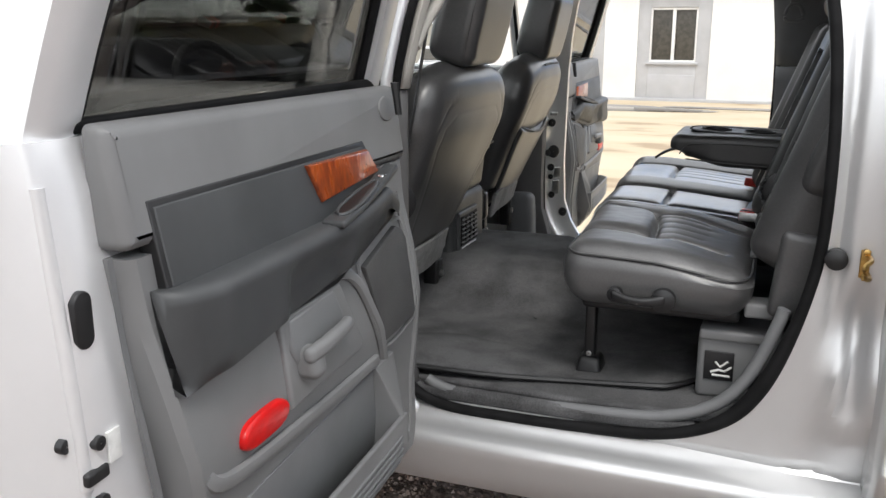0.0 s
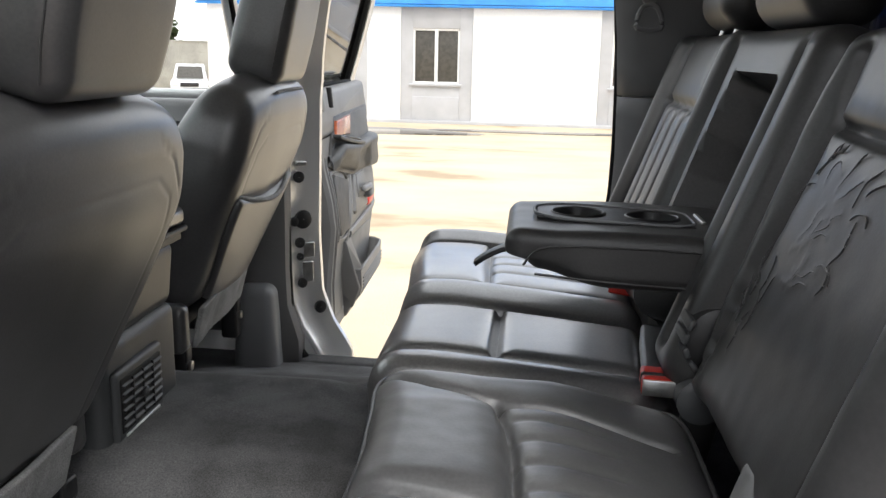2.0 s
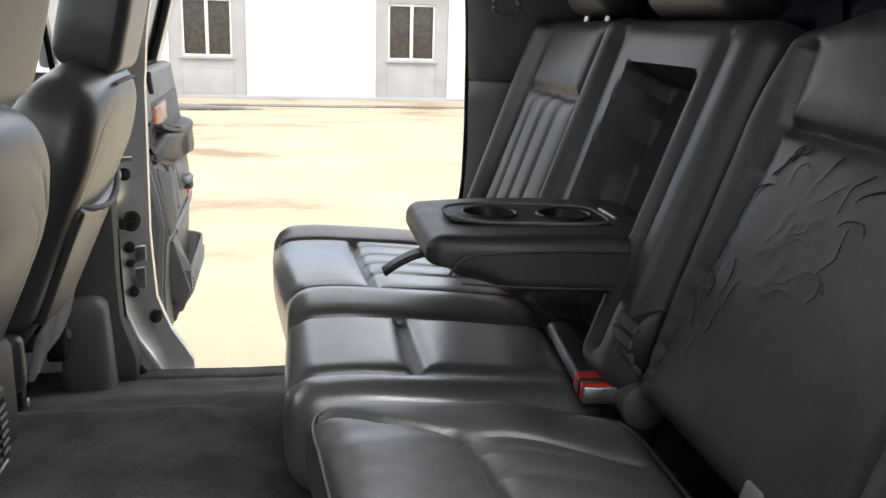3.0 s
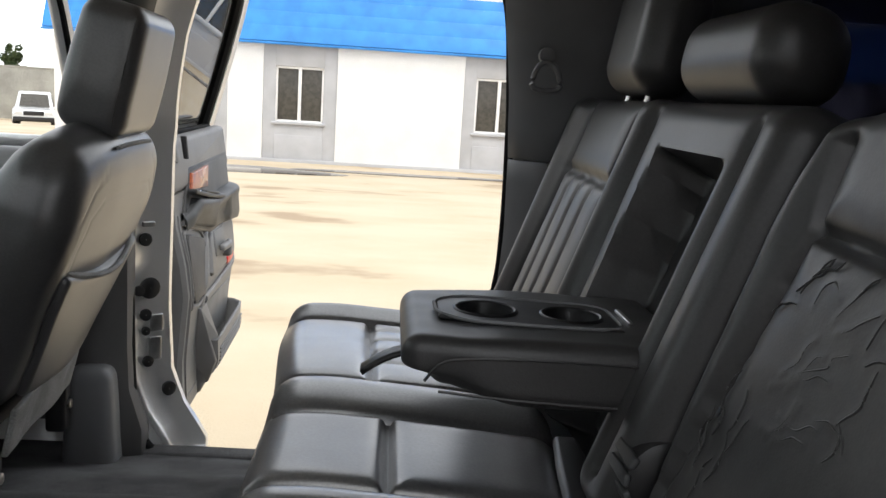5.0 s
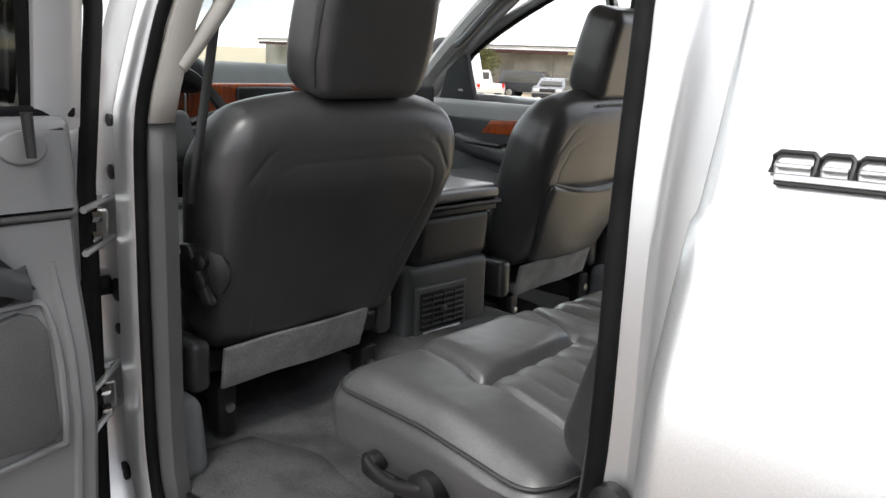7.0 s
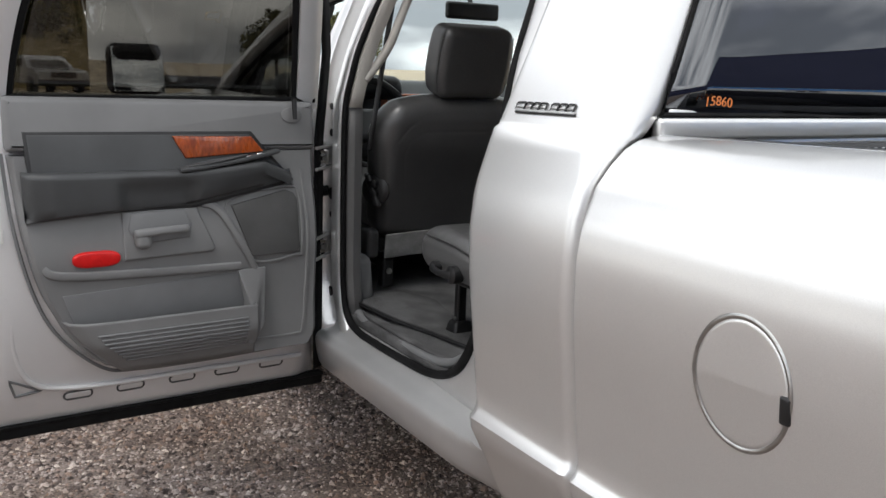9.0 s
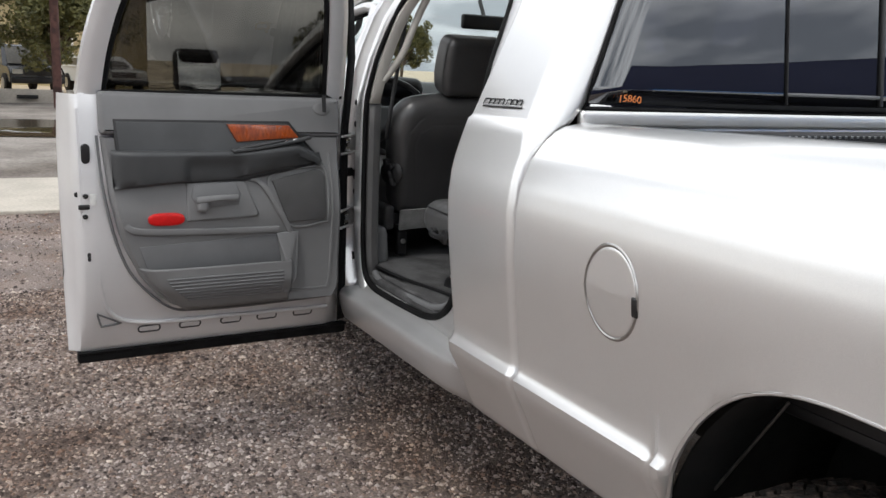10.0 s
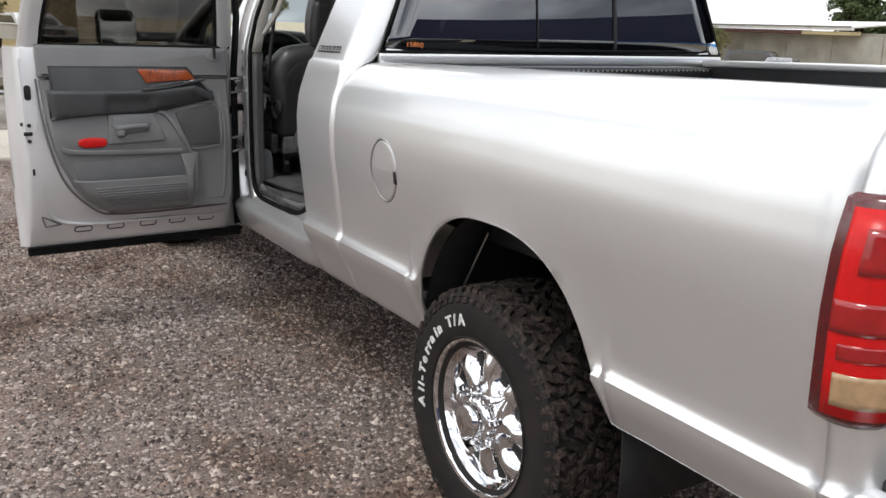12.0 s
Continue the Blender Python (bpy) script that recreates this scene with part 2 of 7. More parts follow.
def sheet(rows, close=False):
    """A skin over rows of points; close joins each row's ends."""
    bm = bmesh.new()
    vs = [[bm.verts.new(p) for p in row] for row in rows]
    for a, b in zip(vs, vs[1:]):
        m = len(a)
        for i in range(m if close else m - 1):
            j = (i + 1) % m
            bm.faces.new((a[i], a[j], b[j], b[i]))
    return bm


def loft(rings):
    """Closed rings joined into a body with its ends capped."""
    bm = sheet(rings, True)
    bm.verts.ensure_lookup_table()
    n, m = len(rings), len(rings[0])
    bm.faces.new([bm.verts[i] for i in range(m)])
    bm.faces.new([bm.verts[(n - 1) * m + i] for i in range(m)])
    return bm


def smooth_path(pts, per=6, loop=False):
    """A Catmull-Rom line through points."""
    p = [Vector(q) for q in pts]
    n, out = len(p), []
    for i in range(n if loop else n - 1):
        a = p[(i - 1) % n] if loop or i else p[0]
        b, c = p[i], p[(i + 1) % n]
        d = p[(i + 2) % n] if loop or i + 2 < n else p[-1]
        for s in range(per):
            t = s / per
            out.append(0.5 * (2 * b + (c - a) * t + (2 * a - 5 * b + 4 * c - d) * t * t + (3 * b - a - 3 * c + d) * t ** 3))
    return out if loop else out + [p[-1]]


def tube(pts, r, seg=8, loop=False, flat=1.0, up=(0, 0, 1)):
    """A rod along points; r may be a list; flat squashes it along up."""
    p = [Vector(q) for q in pts]
    n, rings = len(p), []
    for i in range(n):
        a, b = (p[i - 1], p[(i + 1) % n]) if loop else (p[max(0, i - 1)], p[min(n - 1, i + 1)])
        t = (b - a).normalized()
        u = Vector(up) - t * t.dot(Vector(up))
        if u.length < 1e-3:
            u = Vector((1, 0, 0)) - t * t.x
        u.normalize()
        w = t.cross(u)
        k = r[i] if isinstance(r, (list, tuple)) else r
        rings.append([p[i] + k * (math.cos(2 * math.pi * s / seg) * w + flat * math.sin(2 * math.pi * s / seg) * u) for s in range(seg)])
    return sheet(rings + [rings[0]], True) if loop else loft(rings)


def lathe(profile, seg=48, at=(0, 0, 0), axis="y"):
    """A turned body: profile of (radius, along) about an axis through at."""
    rings = []
    for r, a in profile:
        ring = []
        for s in range(seg):
            c, d = r * math.cos(2 * math.pi * s / seg), r * math.sin(2 * math.pi * s / seg)
            ring.append(Vector(at) + Vector({"x": (a, c, d), "y": (c, a, d), "z": (c, d, a)}[axis]))
        rings.append(ring)
    return sheet(rings, True)


def disc(r, thick, at, axis="y", seg=24, bevel=0.15):
    b = r * bevel
    bm = lathe([(0.001, -thick / 2), (r - b, -thick / 2), (r, -thick / 2 + b * 0.5), (r, thick / 2 - b * 0.5), (r - b, thick / 2), (0.001, thick / 2)], seg, at, axis)
    return bm


def plate(outline, thick, to_world, bevel=0.003):
    """A slab cut to an outline of (u, v), thick along w; to_world(u, v, w) places it."""
    n = len(outline)
    area = sum(outline[i - 1][0] * outline[i][1] - outline[i][0] * outline[i - 1][1] for i in range(n))
    sgn = 1 if area > 0 else -1

    def inset(d):
        res = []
        for i in range(n):
            a, b, c = Vector(outline[i - 1]), Vector(outline[i]), Vector(outline[(i + 1) % n])
            t = ((b - a).normalized() + (c - b).normalized())
            t = t.normalized() if t.length > 1e-6 else Vector((1, 0))
            res.append(b + Vector((-t.y, t.x)) * d * sgn)
        return res
    rings = [[to_world(*p, 0) for p in outline]]
    for k in range(4):
        a = radians(30 * k)
        rings.append([to_world(*p, thick - bevel * (1 - math.sin(a))) for p in inset(bevel * (1 - math.cos(a)))])
    return loft(rings)


def rounded(outline, r, steps=4):
    """An outline of (u, v) with its corners cut round."""
    out = []
    for i, b in enumerate(outline):
        b, a, c = Vector(b), Vector(outline[i - 1]), Vector(outline[(i + 1) % len(outline)])
        d = min(r, 0.45 * (a - b).length, 0.45 * (c - b).length)
        p, q = b + (a - b).normalized() * d, b + (c - b).normalized() * d
        for k in range(steps + 1):
            t = k / steps
            out.append(tuple(p * (1 - t) ** 2 + b * 2 * t * (1 - t) + q * t ** 2))
    return out


def smoothstep(a, b, x):
    t = max(0.0, min(1.0, (x - a) / (b - a)))
    return t * t * (3 - 2 * t)


def seg_dist(px, py, ax, ay, bx, by):
    dx, dy = bx - ax, by - ay
    t = max(0, min(1, ((px - ax) * dx + (py - ay) * dy) / (dx * dx + dy * dy)))
    return math.hypot(px - ax - t * dx, py - ay - t * dy)


def grooves(px, py, lines, width=0.008, depth=0.008):
    """How deep the seams lie at a point: the nearest of the lines (ax, ay, bx, by)."""
    d = min(seg_dist(px, py, *q) for q in lines)
    return depth * math.exp(-(d / width) ** 2) + 0.45 * depth * math.exp(-(d / (3.2 * width)) ** 2)


def mirrored(bm):
    for v in bm.verts:
        v.co.y = 1.8 - v.co.y
    return bm


# ---- ground ----
def ground_height(x, y):
    drop = 0.27 * smoothstep(3.0, 19.0, y) + 0.10 * smoothstep(4.0, 20.0, -x) * smoothstep(-2, 6, y) + 0.95 * smoothstep(29.0, 42.0, y)
    return -drop


def dirt_patches(m, colour):
    """Damp brown patches a metre or two wide, over a colour."""
    n, l = m.node_tree.nodes, m.node_tree.links
    tc, no, ramp, mul = (n.new("ShaderNode" + k) for k in ("TexCoord", "TexNoise", "ValToRGB", "MixRGB"))
    no.inputs["Scale"].default_value, no.inputs["Detail"].default_value, no.inputs["Roughness"].default_value = 1.15, 7.0, 0.62
    e = ramp.color_ramp.elements
    e[0].position, e[0].color = 0.36, (0.60, 0.49, 0.42, 1)
    e[1].position, e[1].color = 0.56, (1.08, 1.08, 1.10, 1)
    e.new(0.46).color = (0.95, 0.90, 0.86, 1)
    mul.blend_type = "MULTIPLY"
    mul.inputs["Fac"].default_value = 1
    l.new(tc.outputs["Object"], no.inputs["Vector"])
    l.new(no.outputs["Fac"], ramp.inputs["Fac"])
    l.new(colour, mul.inputs["Color1"])
    l.new(ramp.outputs["Color"], mul.inputs["Color2"])
    return mul.outputs["Color"]


def ground_material():
    m = material("gravel_and_sand", (0.195, 0.154, 0.131), 0.9, 0, 0.2, 2.2, bump=1.0, bump_scale=75, fine=0.6, fine_scale=90, second=(0.121, 0.097, 0.086))
    n, l = m.node_tree.nodes, m.node_tree.links
    b = n["Principled BSDF"]
    gravel = dirt_patches(m, b.inputs["Base Color"].links[0].from_socket)
    tc = n.new("ShaderNodeTexCoord")
    sep = n.new("ShaderNodeSeparateXYZ")
    l.new(tc.outputs["Object"], sep.inputs["Vector"])
    big = n.new("ShaderNodeTexNoise")
    big.inputs["Scale"].default_value, big.inputs["Detail"].default_value = 0.55, 6
    mp = n.new("ShaderNodeMapping")
    mp.inputs["Scale"].default_value = (0.9, 1.5, 1)
    l.new(tc.outputs["Object"], mp.inputs["Vector"])
    l.new(mp.outputs["Vector"], big.inputs["Vector"])
    ramp = n.new("ShaderNodeValToRGB")
    e = ramp.color_ramp.elements
    e[0].position, e[0].color = 0.33, (0.34, 0.255, 0.165, 1)
    e[1].position, e[1].color = 0.41, (0.50, 0.408, 0.280, 1)
    k = e.new(0.62)
    k.color = (0.55, 0.462, 0.335, 1)
    l.new(big.outputs["Fac"], ramp.inputs["Fac"])
    edge = n.new("ShaderNodeMapRange")
    edge.inputs["From Min"].default_value, edge.inputs["From Max"].default_value = 1.5, 2.4
    l.new(sep.outputs["Y"], edge.inputs["Value"])
    far = n.new("ShaderNodeMapRange")
    far.inputs["From Min"].default_value, far.inputs["From Max"].default_value = -6.6, -7.4
    l.new(sep.outputs["X"], far.inputs["Value"])
    mx = n.new("ShaderNodeMath")
    mx.operation = "MAXIMUM"
    l.new(edge.outputs["Result"], mx.inputs[0])
    l.new(far.outputs["Result"], mx.inputs[1])
    mix = n.new("ShaderNodeMixRGB")
    l.new(mx.outputs["Value"], mix.inputs["Fac"])
    l.new(gravel, mix.inputs["Color1"])
    l.new(ramp.outputs["Color"], mix.inputs["Color2"])
    l.new(mix.outputs["Color"], b.inputs["Base Color"])
    return m


def spread(a, b, near, fine):
    """Coordinates from a to b, fine steps within near."""
    out, v = [a], a
    while v < b:
        far = max(0.0, near[0] - v, v - near[1])
        v = v + fine + 0.22 * far
        out.append(min(v, b))
    return out


gx, gy = spread(-900, 900, (-8, 6), 0.45), spread(-900, 900, (-4, 21), 0.45)
structure("ground", sheet([[(x, y, ground_height(x, y)) for x in gx] for y in gy]), ground_material(),
          "brown gravel lot with a pale sandy yard beyond the truck", "ground")

rng = np.random.RandomState(5)


def stones(count, x0, x1, y0, y1, lo, hi):
    """Loose stones pressed into the gravel, as one mesh."""
    base = np.array([(1, 0, 0), (-1, 0, 0), (0, 1, 0), (0, -1, 0), (0, 0, 1), (0, 0, -0.6)], float)
    tri = np.array([(0, 2, 4), (2, 1, 4), (1, 3, 4), (3, 0, 4), (2, 0, 5), (1, 2, 5), (3, 1, 5), (0, 3, 5)])
    size = lo + (hi - lo) * rng.rand(count, 1, 1) ** 3
    v = base[None] * size * (0.65 + 0.7 * rng.rand(count, 6, 1)) * np.stack([np.ones(count), 0.6 + 0.5 * rng.rand(count), 0.45 + 0.35 * rng.rand(count)], 1)[:, None]
    a = rng.rand(count) * 6.283
    c, s = np.cos(a)[:, None], np.sin(a)[:, None]
    x, y = v[..., 0] * c - v[..., 1] * s, v[..., 0] * s + v[..., 1] * c
    v = np.stack([x + (x0 + (x1 - x0) * rng.rand(count))[:, None], y + (y0 + (y1 - y0) * rng.rand(count))[:, None], v[..., 2] + 0.002], -1)
    f = (tri[None] + 6 * np.arange(count)[:, None, None]).reshape(-1, 3)
    me = bpy.data.meshes.new("gravel")
    me.from_pydata(v.reshape(-1, 3).tolist(), [], f.tolist())
    return me


def stone_material():
    m = material("gravel_stone", (0.3, 0.25, 0.22), 0.85, 0, 0.1, 60.0, fine=0.25, fine_scale=300)
    n, l = m.node_tree.nodes, m.node_tree.links
    geo, ramp = n.new("ShaderNodeNewGeometry"), n.new("ShaderNodeValToRGB")
    e = ramp.color_ramp.elements
    e[0].color, e[1].color, e[1].position = (0.035, 0.026, 0.023, 1), (0.58, 0.505, 0.43, 1), 1.0
    for pos, col in ((0.22, (0.087, 0.067, 0.060, 1)), (0.45, (0.185, 0.145, 0.128, 1)), (0.55, (0.25, 0.175, 0.135, 1)), (0.72, (0.32, 0.272, 0.248, 1)), (0.92, (0.41, 0.355, 0.32, 1))):
        e.new(pos).color = col
    l.new(geo.outputs["Random Per Island"], ramp.inputs["Fac"])
    l.new(dirt_patches(m, ramp.outputs["Color"]), n["Principled BSDF"].inputs["Base Color"])
    return m


STONE = stone_material()
for args in ((86000, -2.6, 3.2, -2.3, 0.9, 0.005, 0.0145), (30000, -7.0, 3.4, -4.5, 1.6, 0.007, 0.019)):
    ob = new("gravel", stones(*args))
    ob.data.materials.append(STONE)
    tagged(ob, "loose brown and grey gravel stones on the lot", "gravel", kind="stuff")


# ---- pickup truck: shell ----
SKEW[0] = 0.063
truck = thing("pickup_truck", (1.0, 0.9, 0.0), "silver crew-cab pickup truck with its rear doors open, on gravel", "pickup truck")
LOW_Z = (0.44, 0.48, 0.52, 0.60, 0.660, 0.684, 0.694, 0.712, 0.85, 1.0, 1.1, 1.18, 1.25)
LOW_Y = (0.05, 0.005, -0.015, -0.052, -0.084, -0.088, -0.079, -0.072, -0.088, -0.106, -0.108, -0.098, -0.074)
CAB_Z = LOW_Z + (1.30, 1.306, 1.315, 1.40, 1.60, 1.75, 1.83, 1.88, 1.90)
CAB_Y = LOW_Y + (-0.054, -0.044, -0.038, 0.004, 0.105, 0.180, 0.235, 0.31, 0.42)


def cab_y(z):
    """The cab's left skin at height z."""
    return float(np.interp(z, CAB_Z, CAB_Y))


def bed_y(z):
    return float(np.interp(z, LOW_Z + (1.285, 1.315, 1.33, 1.336), LOW_Y + (-0.048, -0.015, 0.015, 0.05)))


def zs(*stops):
    """Heights: stops of (z, steps to the next)."""
    out = []
    for (a, n), (b, _) in zip(stops, stops[1:]):
        out += [a + (b - a) * i / n for i in range(n)]
    return out + [stops[-1][0]]


CAB_ROWS = zs((0.46, 3), (0.52, 4), (0.66, 2), (0.684, 1), (0.694, 1), (0.712, 8), (1.10, 6), (1.30, 1), (1.306, 1), (1.315, 10), (1.75, 4), (1.88, 1), (1.9, 1))
CAB_BACK = 1.385


def opening_rear(z):
    """Outer edge of the rear door opening, along the truck."""
    return float(np.interp(z, (0.46, 0.62, 0.70, 0.80, 1.0, 1.3, 1.6, 1.8, 1.9), (1.055, 1.055, 1.056, 1.057, 1.058, 1.05, 1.03, 0.98, 0.90)))


def quarter_row(z):
    """Side skin behind the rear door, round the cab's corner to the edge of the back window."""
    y, x0 = cab_y(z), opening_rear(z)
    xb = CAB_BACK - 0.12 * max(0.0, z - 1.36)
    r = float(np.interp(z, (1.24, 1.34), (0.022, 0.075)))
    row = [(x0 - 0.012, y + 0.055, z), (x0 - 0.006, y + 0.018, z), (x0, y + 0.006, z), (x0 + 0.012, y, z)]
    row += [(x0 + 0.012 + (xb - r - x0 - 0.012) * t, y, z) for t in (0.03, 0.07, 0.25, 0.5, 0.75, 0.92, 0.98)]
    row += [(xb - r + r * math.sin(a), y + r - r * math.cos(a), z) for a in [radians(15 * i) for i in range(7)]]
    row += [(xb, y + r + 0.02, z)]
    return row


for side, flip in (("left", False), ("right", True)):
    b = sheet([quarter_row(z) for z in CAB_ROWS])
    q = part("cab_quarter_panel", mirrored(b) if flip else b, SILVER, truck, "silver painted cab corner panel", solid=0.006)

xb = CAB_BACK - 0.005
part("cab_back_panel", rbox((0.02, 1.62, 0.86), 0.008, (xb, 0.9, 0.93)), SILVER, truck)
part("window_sill_panel", rbox((0.03, 1.72, 0.045), 0.012, (xb + 0.006, 0.925, 1.322), (1, 6, 1)), SILVER, truck)
part("roof_header", rbox((0.03, 1.40, 0.10), 0.02, (xb - 0.05, 0.9, 1.83)), SILVER, truck)


def roof_rows():
    rows = []
    for x in [-0.55 + 0.19 * i for i in range(11)]:
        k = 0.02 * math.cos((x - 0.35) * 1.2)
        rows.append([(x, y, 1.875 + k + 0.03 * math.sin(math.pi * (y - 0.36) / 1.08)) for y in [0.33 + 0.114 * j for j in range(11)]])
    return rows


part("roof", sheet(roof_rows()), SILVER, truck, solid=0.02)
part("headliner", rbox((1.85, 1.24, 0.02), 0.008, (0.38, 0.9, 1.84)), BEIGE, truck)


# back window with its sliding centre pane
def back_x(z):
    return CAB_BACK - 0.12 * max(0.0, z - 1.36)


def pane(y0, y1, z0, z1, thick=0.005, out=0.0, slant=0.10):
    """A pane that lies in the cab's back, drawn in at the top corners."""
    rows = []
    for i in range(9):
        z = z0 + (z1 - z0) * i / 8
        k = slant * (z - z0)
        bow = lambda y: 0.012 * (1 - ((y - 0.9) / 0.85) ** 2)
        ys = [y0 + k + (y1 - y0 - 2 * k) * j / 16 for j in range(17)]
        rows.append([(back_x(z) + out + bow(y), y, z) for y in ys])
    return sheet(rows)


bw = part("back_window", pane(0.072, 1.775, 1.347, 1.78, slant=0.42), DARKGLASS, truck, "dark tinted back window with a sliding centre", solid=0.005)
seal = [(back_x(z) + 0.008, y, z) for y, z in ((0.072, 1.347), (0.92, 1.344), (1.775, 1.347), (1.593, 1.78), (0.254, 1.78))]
part("window_seal", tube([p for a, b in zip(seal, seal[1:] + seal[:1]) for p in [Vector(a).lerp(Vector(b), t / 6) for t in range(6)]], 0.006, 6, True), RUBBER, bw)
for y, wide in ((0.750, 0.004), (1.145, 0.016)):
    part("slider_frame", rbox((0.010, wide, 0.40), 0.003, (back_x(1.56) + 0.016, y, 1.565), turn=pose(0, 0, 0, 0, -6.8, 0)), BLACK, bw)
part("slider_track", rbox((0.010, 0.39, 0.010), 0.003, (back_x(1.40) + 0.016, 0.948, 1.395)), PLASTIC, bw)


def text_mesh(body, size, depth=0.0, bold=0.0):
    """The built-in font as a mesh, its left foot at the origin, in the x-y plane."""
    cu = bpy.data.curves.new("writing", "FONT")
    cu.body, cu.size, cu.extrude, cu.offset = body, size, depth, bold
    ob = bpy.data.objects.new("writing", cu)
    scene.collection.objects.link(ob)
    me = bpy.data.meshes.new_from_object(ob.evaluated_get(bpy.context.evaluated_depsgraph_get()))
    bpy.data.objects.remove(ob)
    bm = bmesh.new()
    bm.from_mesh(me)
    bpy.data.meshes.remove(me)
    return bm


def write_on(bm, fn):
    for v in bm.verts:
        v.co = Vector(fn(v.co.x, v.co.y, v.co.z))
    return bm


def stock_digit(x, y, z):
    zz = 1.363 + 0.95 * y + 0.0025 * math.sin(60 * x)
    yy = 0.162 + 1.12 * x + 0.18 * y
    return (back_x(zz) + 0.022 - 0.5 * z, yy, zz)


part("stock_number", write_on(text_mesh("15860", 0.026, 0.001), stock_digit), ORANGE, bw, "orange hand-painted number 15860 on the glass")


def put_at(bm, m):
    for v in bm.verts:
        v.co = m @ v.co
    return bm


# door openings
OPEN_LINE = ((0.158, 1.50), (0.131, 1.38), (0.117, 1.28), (0.110, 1.10), (0.110, 0.90), (0.118, 0.74), (0.150, 0.655), (0.23, 0.622),
             (0.36, 0.618), (0.52, 0.622), (0.68, 0.634), (0.788, 0.676), (0.853, 0.75), (0.901, 0.868), (0.931, 0.998),
             (0.938, 1.12), (0.935, 1.28), (0.921, 1.44), (0.884, 1.62), (0.80, 1.76), (0.60, 1.81), (0.36, 1.80), (0.225, 1.68))


def open_y(z, far=False):
    """How deep the front edge of the opening lies."""
    if far:
        return 0.045 + 0.50 * max(0.0, z - 1.31)
    return float(np.interp(z, (1.31, 1.45, 1.60, 1.70, 1.81), (0.045, 0.072, 0.112, 0.165, 0.270)))


def rear_y(z):
    """How deep the rear part of the opening lies."""
    return float(np.interp(z, (1.14, 1.20, 1.26, 1.32, 1.38, 1.45, 1.60, 1.82), (0.045, 0.0465, 0.0510, 0.0600, 0.0740, 0.0965, 0.165, 0.28)))


def rear_jamb_rows():
    """The painted jamb behind the opening, between the seal and the outer skin."""
    rows = []
    for z in zs((0.60, 12), (1.0, 8), (1.31, 10), (1.78, 1)):
        xs = float(np.interp(z, (0.60, 0.636, 0.676, 0.75, 0.868, 0.998, 1.12, 1.28, 1.44, 1.62, 1.76), (0.55, 0.69, 0.786, 0.851, 0.897, 0.926, 0.932, 0.928, 0.915, 0.88, 0.80)))
        x1, y = opening_rear(z) - 0.012, rear_y(z)
        swell = 0.030 * smoothstep(0.62, 0.74, z) * (1 - smoothstep(0.80, 0.90, z))
        dish = 0.026 * smoothstep(0.68, 0.76, z) * (1 - smoothstep(0.92, 0.985, z))
        row = []
        for i in range(17):
            t = i / 16
            x = xs + (x1 - xs) * t
            row.append((x, y - 0.012 * t - swell * smoothstep(0.93, 0.99, x) + 0.012 * math.exp(-((x - 0.965) / 0.014) ** 2) + dish * math.exp(-((x - 1.005) / 0.022) ** 2), z))
        row.append((x1 + 0.004, cab_y(z) + 0.03 if z < 1.4 else y, z))
        rows.append(row)
    return rows


def pillar_rows(wide):
    """The painted B-pillar: jamb towards the rear door, hinge face, front edge."""
    rows = []
    for z in zs((0.49 if wide else 0.58, 12), (1.0, 6), (1.31, 10), (1.80, 1)):
        xs = float(np.interp(z, (0.58, 0.655, 0.74, 0.9, 1.28, 1.38, 1.5, 1.68, 1.79), (0.20, 0.15, 0.118, 0.11, 0.117, 0.131, 0.158, 0.225, 0.33)))
        y = open_y(z, wide)
        if wide:
            step = 0.006 * (smoothstep(0.895, 0.905, z) - smoothstep(0.995, 1.005, z))
            rows.append([(xs - 0.014, y + 0.024, z), (xs - 0.004, y + 0.012, z), (xs - step, y + 0.004 + step, z), (xs + 0.034 - step, y - 0.022 + step, z), (xs + 0.066, y - 0.046, z),
                         (xs + 0.068, y - 0.060, z), (xs + 0.03, y - 0.092, z), (xs - 0.10 + 0.05 * smoothstep(1.28, 1.34, z), min(y - 0.06, cab_y(z) + 0.012), z)])
            continue
        rows.append([(xs, y + 0.004, z), (xs - 0.02, y - 0.014, z), (xs - 0.045, y - 0.018, z), (xs - 0.052, y + 0.004, z), (xs - 0.10, y + 0.008, z),
                     (xs - 0.112, y - 0.03, z), (xs - 0.15, min(y - 0.03, cab_y(z) + 0.012), z)])
    return rows


def sill_rows():
    rows = []
    for x in [-1.15 + 0.1 * i for i in range(21)] + [0.90, 0.94, 0.97, 1.0, 1.03, 1.06, 1.10]:
        k = smoothstep(0.88, 1.03, x)
        rows.append([(x, 0.075, 0.632), (x, 0.045, 0.618), (x, 0.030, 0.600)] + [(x, y + (cab_y(z) + 0.003 - y) * k, z) for y, z in ((0.000, 0.592), (-0.024, 0.587), (-0.033, 0.581), (-0.036, 0.572), (-0.034, 0.555), (-0.027, 0.525), (-0.017, 0.495), (0.0, 0.468), (0.05, 0.452))])
    return rows


